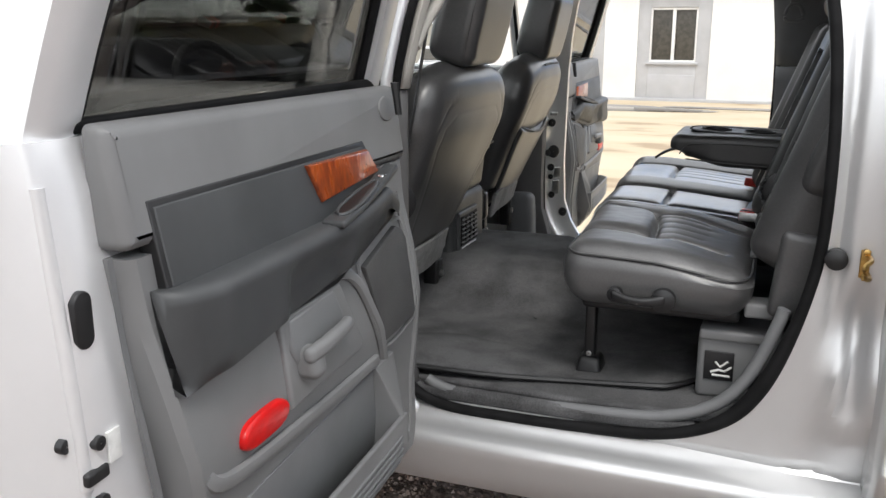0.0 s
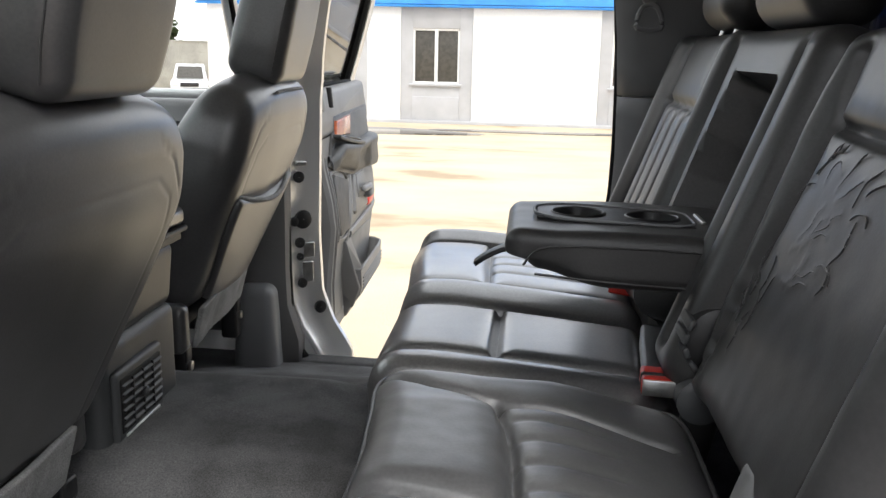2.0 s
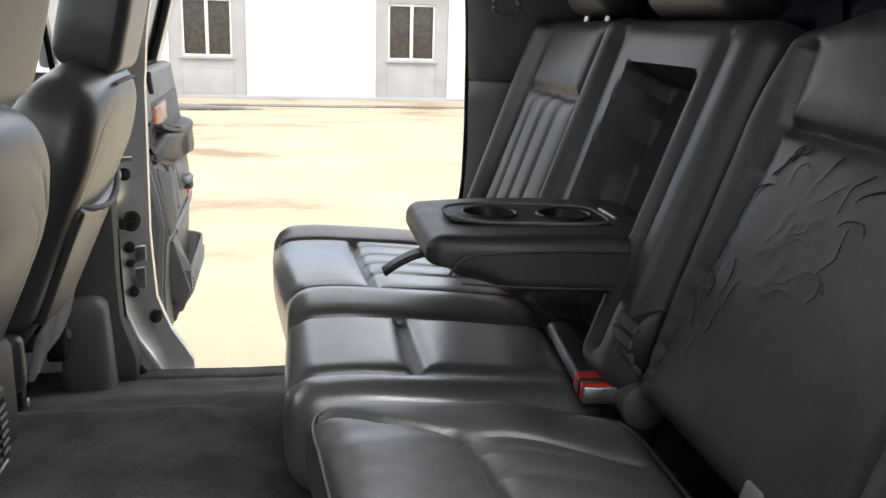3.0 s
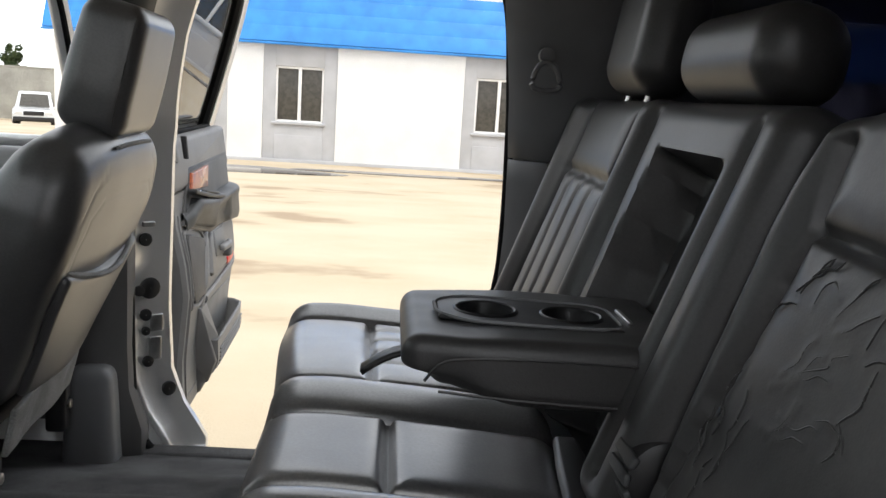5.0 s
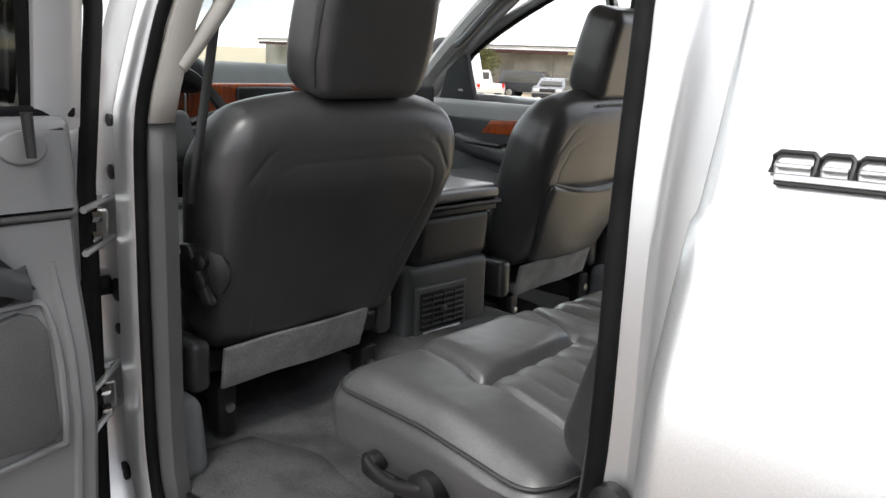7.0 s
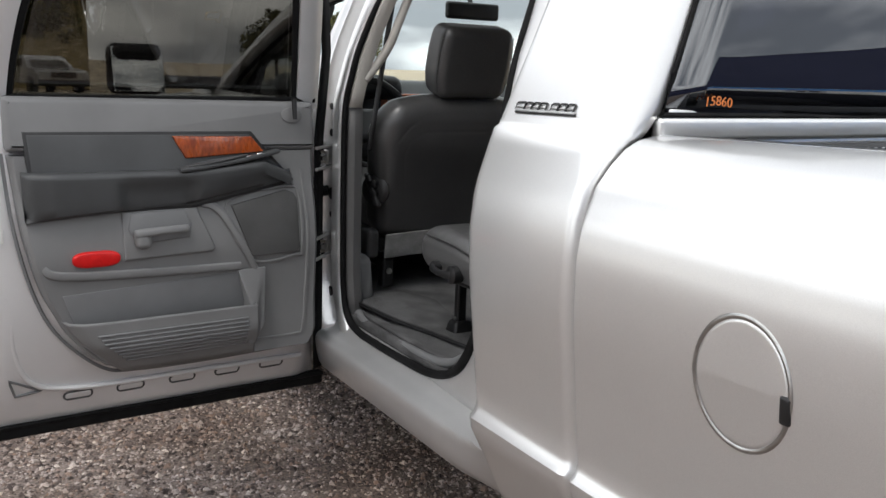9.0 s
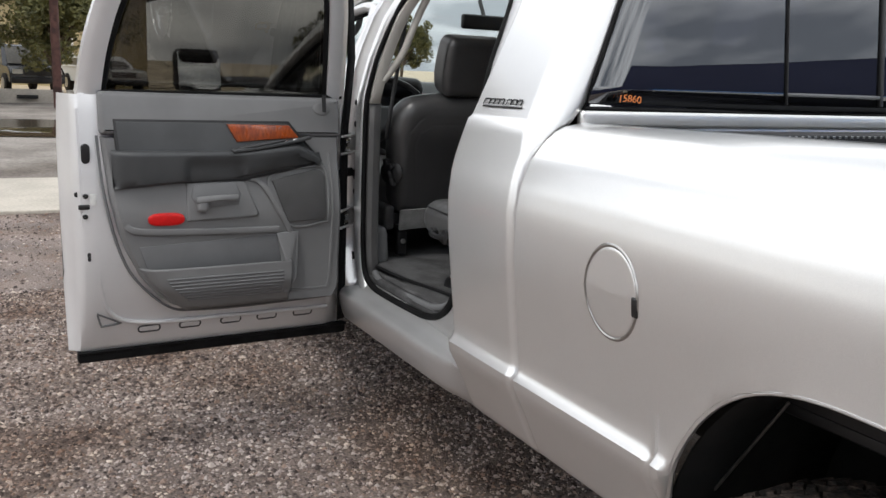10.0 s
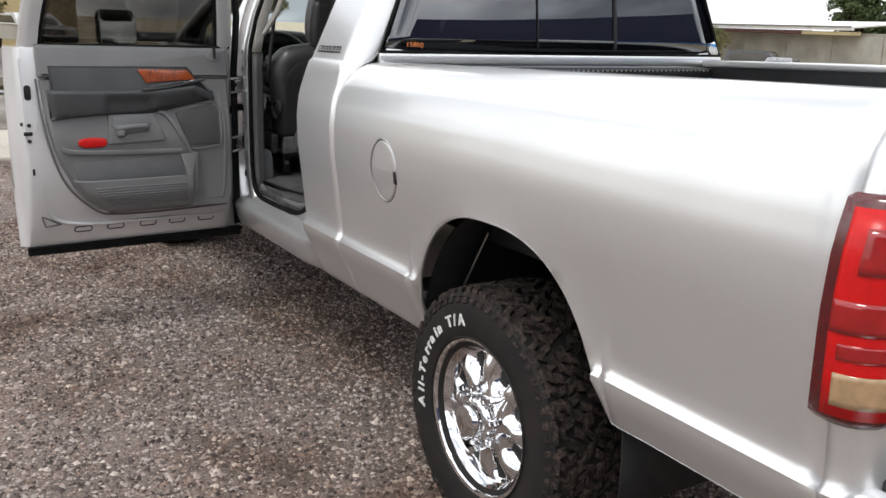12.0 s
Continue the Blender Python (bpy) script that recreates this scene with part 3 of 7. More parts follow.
SX, SZ = 1.004, 1.018
for flip in (False, True):
    f = mirrored if flip else (lambda b: b)
    part("rear_jamb", f(sheet(rear_jamb_rows())), SHADESILVER, truck, solid=0.004)
    part("door_pillar", f(sheet(pillar_rows(flip))), SILVER, truck, solid=0.004)
    drop = -0.074 if flip else 0.0
    part("rocker_sill", f(put_at(sheet(sill_rows()), pose(0, 0, drop))), SHADESILVER, truck, solid=0.004)
    line = smooth_path([(x - (0.006 if flip and x < 0.3 else 0), (open_y(z, flip) if x < 0.5 else rear_y(z)) + (0.035 if flip and x < 0.3 else 0), z + drop * smoothstep(0.85, 0.66, z)) for x, z in OPEN_LINE], 10, True)
    part("door_seal", f(tube(line, [0.0150 - 0.0045 * smoothstep(0.70, 0.85, p[0]) * smoothstep(0.75, 0.95, p[2]) - (0.0 if flip else 0.0055 * smoothstep(0.35, 0.20, p[0]) * smoothstep(0.64, 0.72, p[2]) + 0.0035 * smoothstep(0.72, 0.64, p[2])) for p in line], 12, True, up=(0, 1, 0))), RUBBER, truck, "black rubber door seal")
    if not flip:
        edge = [p + (Vector((0.5, p.y, 1.2)) - p).normalized() * 0.026 + Vector((0, 0.026, 0)) for p in line if p.z < 0.90 and p.x > 0.16]
        part("sill_trim", tube(edge, 0.0125, 10), PLASTIC, truck, "grey plastic trim round the door sill")
    # pillar holes and rubber plugs on the hinge face
    if flip:
        for z, r, k in ((1.215, 0.012, 0.30), (1.055, 0.015, 0.26), (0.942, 0.025, 0.42), (0.938, 0.013, 0.12), (0.880, 0.014, 0.30), (0.842, 0.010, 0.28), (0.770, 0.013, 0.30), (0.700, 0.017, 0.72)):
            xs = float(np.interp(z, (0.58, 0.655, 0.74, 0.9, 1.28), (0.20, 0.15, 0.118, 0.11, 0.118)))
            spot = pose(xs + 0.066 * k + 0.002, open_y(z, True) + 0.004 - 0.050 * k + 0.003, z, 0, 0, 53)
            part("plug", f(put_at(disc(r, 0.010, (0, 0, 0), "x", 18), spot)), BLACK, truck)
        for z, k, dz in ((1.09, 0.35, 0.012), (0.80, 0.55, 0.055), (0.86, 0.60, 0.04)):
            spot = pose(0.113 + 0.066 * k + 0.002, open_y(z, True) + 0.004 - 0.050 * k + 0.003, z, 0, 0, 53)
            part("check_bracket", f(put_at(rbox((0.012, 0.030, dz), 0.003), spot)), STEEL, truck)
    else:
        for z, r in ((1.29, 0.010), (1.21, 0.012), (1.02, 0.019), (0.955, 0.009), (0.705, 0.016)):
            part("plug", disc(r, 0.006, (0.034, open_y(z) - 0.006, z), "y", 16), BLACK, truck)
    # striker and rubber stop on the rear jamb
    st = part("striker", f(rbox((0.016, 0.005, 0.050), 0.002, (SX, 0.028, SZ))), BRASS, truck, "yellow zinc door striker")
    part("striker_loop", f(tube(smooth_path([(SX + 0.004, 0.026, SZ + 0.015), (SX + 0.004, -0.014, SZ + 0.015), (SX - 0.006, -0.030, SZ + 0.010), (SX - 0.006, -0.030, SZ - 0.010), (SX + 0.004, -0.014, SZ - 0.015), (SX + 0.004, 0.026, SZ - 0.015)], 3), 0.0042, 6)), BRASS, st)
    for dz in (0.022, -0.022):
        part("striker_bolt", f(disc(0.0065, 0.012, (SX, 0.022, SZ + dz), "y", 6)), BRASS, st)
    part("bump_stop", f(disc(0.019, 0.024, (SX - 0.045, 0.034, SZ + 0.003), "y", 20, 0.5)), BLACK, truck, "round black rubber bump stop")
    # hinges: two straps, a knuckle and bolts
    for z in (1.138, 0.862):
        h = part("hinge", f(rbox((0.030, 0.034, 0.046), 0.006, (0.056, -0.004, z), (1, 1, 2))), STEEL, truck, "bare metal door hinge")
        part("hinge_pin", f(tube([(0.050, 0.004, z - 0.042), (0.050, 0.004, z + 0.042)], 0.0085, 10)), STEEL, h)
        for dz in (-0.032, 0.032):
            part("hinge_strap", f(tube([(0.112, -0.046, z + dz), (0.060, 0.004, z + dz), (0.020, 0.046, z + dz)], 0.0055, 6)), SILVER, h)
        part("hinge_link", f(rbox((0.012, 0.030, 0.070), 0.003, (0.022, 0.036, z))), STEEL, h)
        for dz in (-0.016, 0.014):
            part("hinge_bolt", f(disc(0.009, 0.016, (0.076, -0.012, z + dz), "y", 6)), CHROME, h)
    part("wire_boot", f(tube(smooth_path([(0.03, 0.03, 1.03), (0.005, -0.01, 1.02), (0.03, -0.055, 1.00)], 5), 0.016, 8)), RUBBER, truck)
    # inner trim of both pillars
    lower = []
    for z in zs((0.54 if flip else 0.64, 8), (1.29, 1)):
        xs = float(np.interp(z, (0.64, 0.74, 1.29), (0.16, 0.128, 0.130))) - (0.026 if flip else 0.012)
        w = 1.0 if flip else 0.74
        lower.append([(xs - 0.004, 0.055, z), (xs + 0.006, 0.055 + 0.006 * w, z), (xs + 0.014, 0.055 + 0.023 * w, z), (xs + 0.006, 0.055 + 0.060 * w, z), (xs - 0.03, 0.055 + 0.085 * w, z), (xs - 0.14, 0.055 + 0.095 * w, z)])
    part("pillar_trim", f(sheet(lower)), PILLARDARK, truck, "dark grey plastic pillar trim", solid=0.004)
    upper = []
    for z in zs((1.292, 10), (1.82, 1)):
        xs = float(np.interp(z, (1.292, 1.38, 1.5, 1.68, 1.82), (0.130, 0.145, 0.172, 0.237, 0.34))) - (0.026 if flip else 0.0)
        y = open_y(z, flip)
        w = 1.0 if flip else 0.66
        b_ = 0.0 if flip else 0.012
        upper.append([(xs - 0.004 - 0.5 * b_, y + 0.010, z), (xs + 0.008 - 0.6 * b_, y + 0.016 * w, z), (xs + 0.018 - b_, y + 0.035 * w, z), (xs + 0.010 - 0.8 * b_, y + 0.075 * w, z), (xs - (0.015 if flip else 0.03), y + 0.095 * w, z), (xs - (0.05 if flip else 0.14), y + 0.105 * w, z)])
    # the far trim's backlit darkness is painted in by the darker material
    part("pillar_trim", f(sheet(upper)), SLATE if flip else BEIGE, truck, "upper pillar trim, dark tone painted for backlight" if flip else "pale grey upper pillar trim", solid=0.004)
    part("trim_foot", f(rbox((0.11, 0.10, 0.26 if flip else 0.155), 0.03, (0.045, 0.155 if flip else 0.118, 0.665 if flip else 0.745), (2, 2, 3), 3, lambda x, y, z: (x * (1 - 1.2 * z), y * (1 - 1.5 * z), z))), PLASTIC, truck)
    for mat_, z0, z1, lab in ((PLASTIC, 0.90, 1.285, "dark grey rear pillar trim"), (PLASTIC, 1.288, 1.82, "dark grey upper rear pillar trim")):
        rows = []
        for z in zs((z0, 8), (z1, 1)):
            xs = float(np.interp(z, (0.868, 0.998, 1.12, 1.28, 1.44, 1.62, 1.82), (0.892, 0.918, 0.925, 0.920, 0.904, 0.866, 0.78)))
            y = rear_y(z)
            rows.append([(xs + 0.014, y + 0.010, z), (xs + 0.011, y + 0.024, z), (xs + 0.026, y + 0.050, z), (xs + 0.07, y + 0.080, z), (xs + 0.16, y + 0.09, z), (1.34, y + 0.10, z)])
        part("rear_pillar_trim", f(sheet(rows)), mat_, truck, lab, solid=0.004)
    # rear belt: guide loop on the pillar and its webbing
    bg = part("belt_guide", f(tube(smooth_path([(0.935, 0.252, 1.440), (0.940, 0.250, 1.478), (0.960, 0.248, 1.490), (0.980, 0.250, 1.478), (0.985, 0.252, 1.440)], 4, True), 0.006, 8, True)), PLASTIC, truck, "grey belt guide on the pillar")
    part("guide_bolt", f(disc(0.016, 0.020, (0.960, 0.240, 1.505), "y", 16, 0.3)), PLASTIC, bg)
    # grab handle on the upper B-pillar
    gh = smooth_path([(0.140, 0.100, 1.375), (0.150, 0.134, 1.418), (0.176, 0.162, 1.475), (0.194, 0.182, 1.54), (0.210, 0.210, 1.62), (0.235, 0.235, 1.69), (0.232, 0.262, 1.74)], 6)
    if not flip:
        part("grab_handle", tube(gh, 0.0135, 10), BEIGE, truck, "pale grey grab handle on the pillar")
    # front belt webbing down the pillar
    if not flip:
        part("belt_webbing", f(sheet([[(0.190 - 0.016 * k, 0.165 - 0.008 * k + w, 1.66 - 0.1 * k) for w in (0, 0.017)] for k in range(6)])), SLATE, truck, solid=0.002)

part("rear_inner_wall", rbox((0.02, 1.50, 0.75), 0.008, (1.335, 0.9, 0.98)), SLATE, truck)

# floor, tunnel and sill carpets
def floor_rows():
    rows = []
    for x in [-1.2 + 0.08 * i for i in range(32)]:
        row = []
        for j in range(41):
            y = 0.075 + 1.65 * j / 40
            hump = 0.105 * smoothstep(0.52, 0.74, y) * (1 - smoothstep(1.06, 1.28, y)) * (1 - smoothstep(0.30, 0.75, x))
            edge = 0.028 * (smoothstep(0.075, 0.085, y) - smoothstep(0.105, 0.125, y) + smoothstep(1.675, 1.695, y) - smoothstep(1.715, 1.725, y))
            row.append((x, y, 0.664 - 0.085 * smoothstep(1.28, 1.66, y) + hump - edge + 0.004 * noise.noise((9 * x, 9 * y, 0)) + 0.03 * smoothstep(-0.3, -0.9, x)))
        rows.append(row)
    return rows


part("floor_carpet", sheet(floor_rows()), CARPET, truck, "worn grey carpet over the cab floor", solid=0.012)
for flip in (False, True):
    f = mirrored if flip else (lambda b: b)
    wav = [(x, float(np.interp(x, (0.10, 0.30, 0.463, 0.60, 0.69, 0.74), (0.082, 0.116, 0.143, 0.165, 0.180, 0.235))) + 0.004 * math.sin(17 * x), 0.672 + 0.004 * math.sin(11 * x)) for x in [0.02 + 0.03 * i for i in range(25)]]
    mat_rows = [[(p[0], p[1] + d, p[2] + 0.004 + (0.002 if d < 0.15 else -0.018 * (d - 0.15) / 0.15)) for d in (0, 0.012, 0.10, 0.20, 0.30)] for p in wav]
    if not flip:
        part("floor_mat", f(sheet(mat_rows)), CARPET, truck, "grey carpet mat with a curled edge", solid=0.006)
        part("mat_binding", f(tube([(p[0], p[1], p[2] + 0.006) for p in wav], 0.006, 6)), BLACK, truck)
        # black line stands in for the shade along a carpet fold
        part("fold_shade_line", f(tube(smooth_path([(-0.05, 0.80, 0.752), (0.08, 0.71, 0.725), (0.20, 0.62, 0.692), (0.33, 0.535, 0.670)], 5), 0.003, 6)), BLACK, truck)
    part("sill_carpet", f(rbox((0.62, 0.06, 0.035), 0.012, (0.44, 0.088, 0.640 - (0.080 if flip else 0.0)), (6, 1, 1))), CARPET, truck)
part("underbody", rbox((2.5, 1.62, 0.12), 0.03, (0.1, 0.9, 0.485)), MATBLACK, truck)


# ---- bed, wheels, tail lights ----
WHEEL_X, WHEEL_Z, WHEEL_R = 2.276, 0.363, 0.381
ARCH_X, ARCH_R = 2.348, 0.440
BED_X0, BED_X1 = 1.396, 3.41
BED_ROWS = zs((0.46, 3), (0.52, 4), (0.66, 2), (0.684, 1), (0.694, 1), (0.712, 10), (1.10, 6), (1.25, 5), (1.315, 3), (1.336, 1))


def arch_bottom(x):
    """Lower edge of the bed side: wheel arch or skirt."""
    r = ARCH_R
    d = abs(x - ARCH_X)
    low = 0.47 if x < ARCH_X else 0.56
    return max(low, 0.46 + 0.495 * math.sqrt(1 - (d / r) ** 2.6)) if d < r else low


def arch_edge_y(z):
    """The wheel arch's rolled edge runs smooth past the step in the side."""
    return float(np.interp(z, (0.44, 0.52, 0.60, 0.70, 0.85, 1.0, 1.1), (0.045, -0.016, -0.054, -0.080, -0.094, -0.1115, -0.112)))


def lifted(bm):
    """Tilts the bed's rail up towards the tail to fit the camera's view."""
    for v in bm.verts:
        v.co.z += smoothstep(1.10, 1.29, v.co.z) * float(np.interp(v.co.x, (1.39, 2.0, 3.35), (-0.028, -0.010, 0.024)))
    return bm


def bed_side():
    xs = [BED_X0 + q for q in (0.0001, 0.003, 0.008, 0.012, 0.018)]
    xs += [BED_X0 + 0.01 + (ARCH_X - ARCH_R - BED_X0 - 0.01) * i / 9 for i in range(1, 9)]
    xs += [ARCH_X - ARCH_R - q for q in (0.034, 0.022, 0.014, 0.007, 0.0005)]
    xs += [ARCH_X - ARCH_R * math.cos(math.pi * i / 48) for i in range(1, 48)]
    xs += [ARCH_X + ARCH_R + q for q in (0.0005, 0.008, 0.015, 0.023)]
    xs += [ARCH_X + ARCH_R + 0.035 + (3.35 - ARCH_X - ARCH_R - 0.035) * i / 8 for i in range(0, 9)]
    rows = []
    for n, x in enumerate(xs):
        lo = arch_bottom(x)
        keep = [z for z in BED_ROWS if z > lo + 0.004]
        z_list = [lo] * (len(BED_ROWS) - len(keep)) + keep
        inn = 0.03 if n == 0 else 0.004 if n == 1 else 0.0
        row = []
        for z in z_list:
            rad = math.hypot(x - ARCH_X, z - 0.46)
            lip = 0.005 * math.exp(-((rad - 0.455) / 0.05) ** 2)
            edge = 1 - smoothstep(0.0, 0.030, z - lo) if abs(x - ARCH_X) < ARCH_R else 1 - smoothstep(0.0, 0.022, abs(x - ARCH_X) - ARCH_R)
            edge *= 1 - smoothstep(0.74, 0.80, z) if abs(x - ARCH_X) >= 0.97 * ARCH_R else 1.0
            row.append((x, (bed_y(z) + inn - lip) * (1 - edge) + arch_edge_y(z) * edge, z))
        # top rail runs inboard
        row += [(x, 0.085, 1.337), (x, 0.10, 1.332)]
        rows.append(row)
    return sheet(rows)


def arch_lip():
    pts = []
    for i in range(41):
        x = ARCH_X - 0.437 * math.cos(math.pi * i / 40)
        z = arch_bottom(x)
        pts.append((x, arch_edge_y(z) + 0.006, z))
    return tube(pts, 0.007, 6)


def arch_liner():
    rows = []
    for i in range(-1, 26):
        a = math.pi * min(max(i, 0), 24) / 24
        x = ARCH_X - 0.465 * math.cos(a)
        z = 0.46 + 0.52 * math.sin(a) if 0 <= i <= 24 else 0.34
        rows.append([(x, y, z) for y in (-0.02, 0.1, 0.3, 0.46)])
    bm = sheet(rows)
    back = [(ARCH_X - 0.46, 0.46, 0.40), (ARCH_X + 0.46, 0.46, 0.40), (ARCH_X + 0.46, 0.46, 1.05), (ARCH_X - 0.46, 0.46, 1.05)]
    bm.faces.new([bm.verts.new(p) for p in back])
    return bm


def tail_corner():
    """The bed's rear corner, turning to the tailgate."""
    rows = []
    for z in BED_ROWS:
        if z < 0.56:
            continue
        y = bed_y(z)
        row = [(3.35, y, z)] + [(3.35 + 0.06 * math.sin(a), y + 0.06 - 0.06 * math.cos(a), z) for a in [radians(15 * i) for i in range(1, 7)]] + [(3.41, y + 0.17, z)]
        rows.append(row)
    return sheet(rows)


def tail_light():
    rows = []
    for z in zs((0.815, 1), (0.83, 8), (1.20, 1), (1.215, 1)):
        e = 0.0 if 0.82 < z < 1.21 else 0.012
        s = 0.012 + e
        y = bed_y(z)
        lead = 0.022 * (1.2 - z) / 0.4
        row = [(3.312 - lead + s, y + 0.010, z), (3.325 - lead + s, y - 0.010 + e, z), (3.35, y - 0.012 + e, z)]
        row += [(3.35 + (0.072 - e) * math.sin(a), y + 0.06 - (0.072 - e) * math.cos(a), z) for a in [radians(15 * i) for i in range(1, 7)]] + [(3.422 - e, y + 0.12, z), (3.41, y + 0.125, z)]
        rows.append(row)
    return sheet(rows)


def lens(z0, z1, lead_in=0.0, proud=0.0165):
    """A coloured field of the tail light, from lead_in behind its front edge round to the tailgate."""
    rows, r = [], proud + 0.0605
    for z in zs((z0, 5), (z1, 1)):
        y, start = bed_y(z), 3.343 - 0.018 * (1.2 - z) / 0.4 + lead_in
        flat_run = max(0.0, 3.35 - start)
        first = max(0.0, (start - 3.35) / r)
        row = []
        for k in range(15):
            d = (flat_run + r * (math.pi / 2 - first)) * k / 14
            a = first + max(0.0, d - flat_run) / r
            x = start + d if d < flat_run else 3.35 + r * math.sin(a)
            row.append((x, y + 0.06 - r * math.cos(a), z))
        rows.append(row)
    return sheet(rows)


def tread():
    """All-terrain tread blocks round the tyre."""
    bm = bmesh.new()
    n = 58
    rg = random.Random(8)
    lanes = (-0.106, -0.078, -0.047, -0.016, 0.016, 0.047, 0.078, 0.106)
    for i in range(n):
        for lane, w in enumerate(lanes):
            a = 2 * math.pi * (i + (0.5 if lane % 2 else 0) + rg.uniform(-0.24, 0.24)) / n
            half_w, half_a = 0.0145 * rg.uniform(0.72, 1.10), rg.uniform(0.46, 0.84) * math.pi / n
            skew = 0.024 * rg.choice((-1, 1)) * rg.uniform(0.3, 1.4)
            top = WHEEL_R - (0.005 if lane in (0, 7) else rg.uniform(0.0, 0.004))
            quad = [(-1, -1), (1, -1), (1, 1), (-1, 1)]
            vs = []
            for rr, k in ((top - 0.016, 1.10), (top, 0.90)):
                for u, v in quad:
                    ang = a + half_a * u * k + skew * v
                    vs.append(bm.verts.new((rr * math.cos(ang), w + half_w * v * k, rr * math.sin(ang))))
            bm.faces.new(vs[4:8])
            for j in range(4):
                bm.faces.new((vs[j], vs[(j + 1) % 4], vs[4 + (j + 1) % 4], vs[4 + j]))
    # shoulder lugs down the sidewall
    for i in range(n):
        for s in (-1, 1):
            a = 2 * math.pi * (i + 0.25) / n
            vs = []
            for rr, yy in ((WHEEL_R - 0.008, 0.118), (WHEEL_R - 0.045, 0.1345), (WHEEL_R - 0.052, 0.128)):
                for u in (-1, 1):
                    ang = a + u * 0.55 * math.pi / n
                    vs.append(bm.verts.new((rr * math.cos(ang), s * yy, rr * math.sin(ang))))
            bm.faces.new((vs[0], vs[1], vs[3], vs[2]))
            bm.faces.new((vs[2], vs[3], vs[5], vs[4]))
    return bm


def wheel(cx, cy, cz, out):
    """A wheel whose outer face looks along out * y; centre of the tyre at cx, cy, cz."""
    def put(bm):
        for v in bm.verts:
            v.co = Vector((cx + v.co.x, cy - out * v.co.y * -1, cz + v.co.z))
        return bm
    R = WHEEL_R
    prof = [(0.205, -0.105), (0.222, -0.118), (0.245, -0.126), (0.29, -0.134), (0.33, -0.132), (0.362, -0.122), (R - 0.018, -0.108), (R - 0.014, -0.06), (R - 0.013, 0),
            (R - 0.014, 0.06), (R - 0.018, 0.108), (0.362, 0.122), (0.33, 0.132), (0.29, 0.134), (0.245, 0.126), (0.222, 0.118), (0.205, 0.105)]
    w = part("rear_wheel" if cx > 1 else "front_wheel", put(lathe(prof, 72)), TYRE, truck, "all-terrain tyre with white letters on a chrome rim")
    part("tread", put(tread()), TREAD, w)
    for rr in (0.235, 0.352):
        part("sidewall_ring", put(lathe([(rr - 0.003, 0.126 if rr < 0.3 else 0.125), (rr, 0.1305 if rr < 0.3 else 0.1285), (rr + 0.003, 0.126 if rr < 0.3 else 0.1245)], 72)), TYRE, w)
    rim = [(0.195, -0.10), (0.215, 0.02), (0.214, 0.108), (0.222, 0.121), (0.231, 0.124), (0.231, 0.118), (0.222, 0.112), (0.210, 0.105), (0.204, 0.095), (0.190, 0.085), (0.180, 0.04), (0.175, -0.08)]
    part("rim", put(lathe(rim, 72)), CHROME, w, "polished chrome rim")
    # spoked face: eight broad spokes with slots between them
    rows = []
    n = 128
    for k in range(13):
        t = k / 12
        rr = 0.062 + (0.200 - 0.062) * t
        row = []
        for i in range(n):
            a = 2 * math.pi * i / n
            wave = 0.5 + 0.5 * math.cos(8 * a)
            mid = math.exp(-((t - 0.62) / 0.24) ** 2)
            row.append((rr * math.cos(a), 0.098 - 0.020 * t - 0.045 * mid * (1 - wave) ** 1.6 + 0.010 * mid * wave, rr * math.sin(a)))
        rows.append(row)
    part("wheel_face", put(sheet(rows, True)), CHROME, w)
    for i in range(8):
        a = 2 * math.pi * (i + 0.5) / 8
        hole = rbox((0.040, 0.036, 0.066), 0.008, (0, 0, 0), (1, 1, 2))
        for v in hole.verts:
            k = 1.0 + 6.0 * v.co.z
            v.co = Vector((v.co.x * k, v.co.y + 0.052, v.co.z + 0.150))
        rot = pose(0, 0, 0, 0, math.degrees(a), 0).to_3x3()
        for v in hole.verts:
            v.co = rot @ v.co
        part("slot", put(hole), BLACK, w)
    part("hub_cap", put(lathe([(0.066, 0.088), (0.066, 0.112), (0.060, 0.122), (0.052, 0.126), (0.050, 0.150), (0.044, 0.160), (0.030, 0.164), (0.001, 0.165)], 40)), CHROME, w)
    for i in range(8):
        a = 2 * math.pi * (i + 0.25) / 8
        part("lug_nut", put(lathe([(0.0115, 0.09), (0.0115, 0.128), (0.008, 0.136), (0.001, 0.137)], 6, (0.083 * math.cos(a), 0, 0.083 * math.sin(a)))), CHROME, w)
    part("brake_drum", put(lathe([(0.16, -0.06), (0.17, 0.02), (0.06, 0.03), (0.001, 0.03)], 32)), MATBLACK, w)
    return w, put


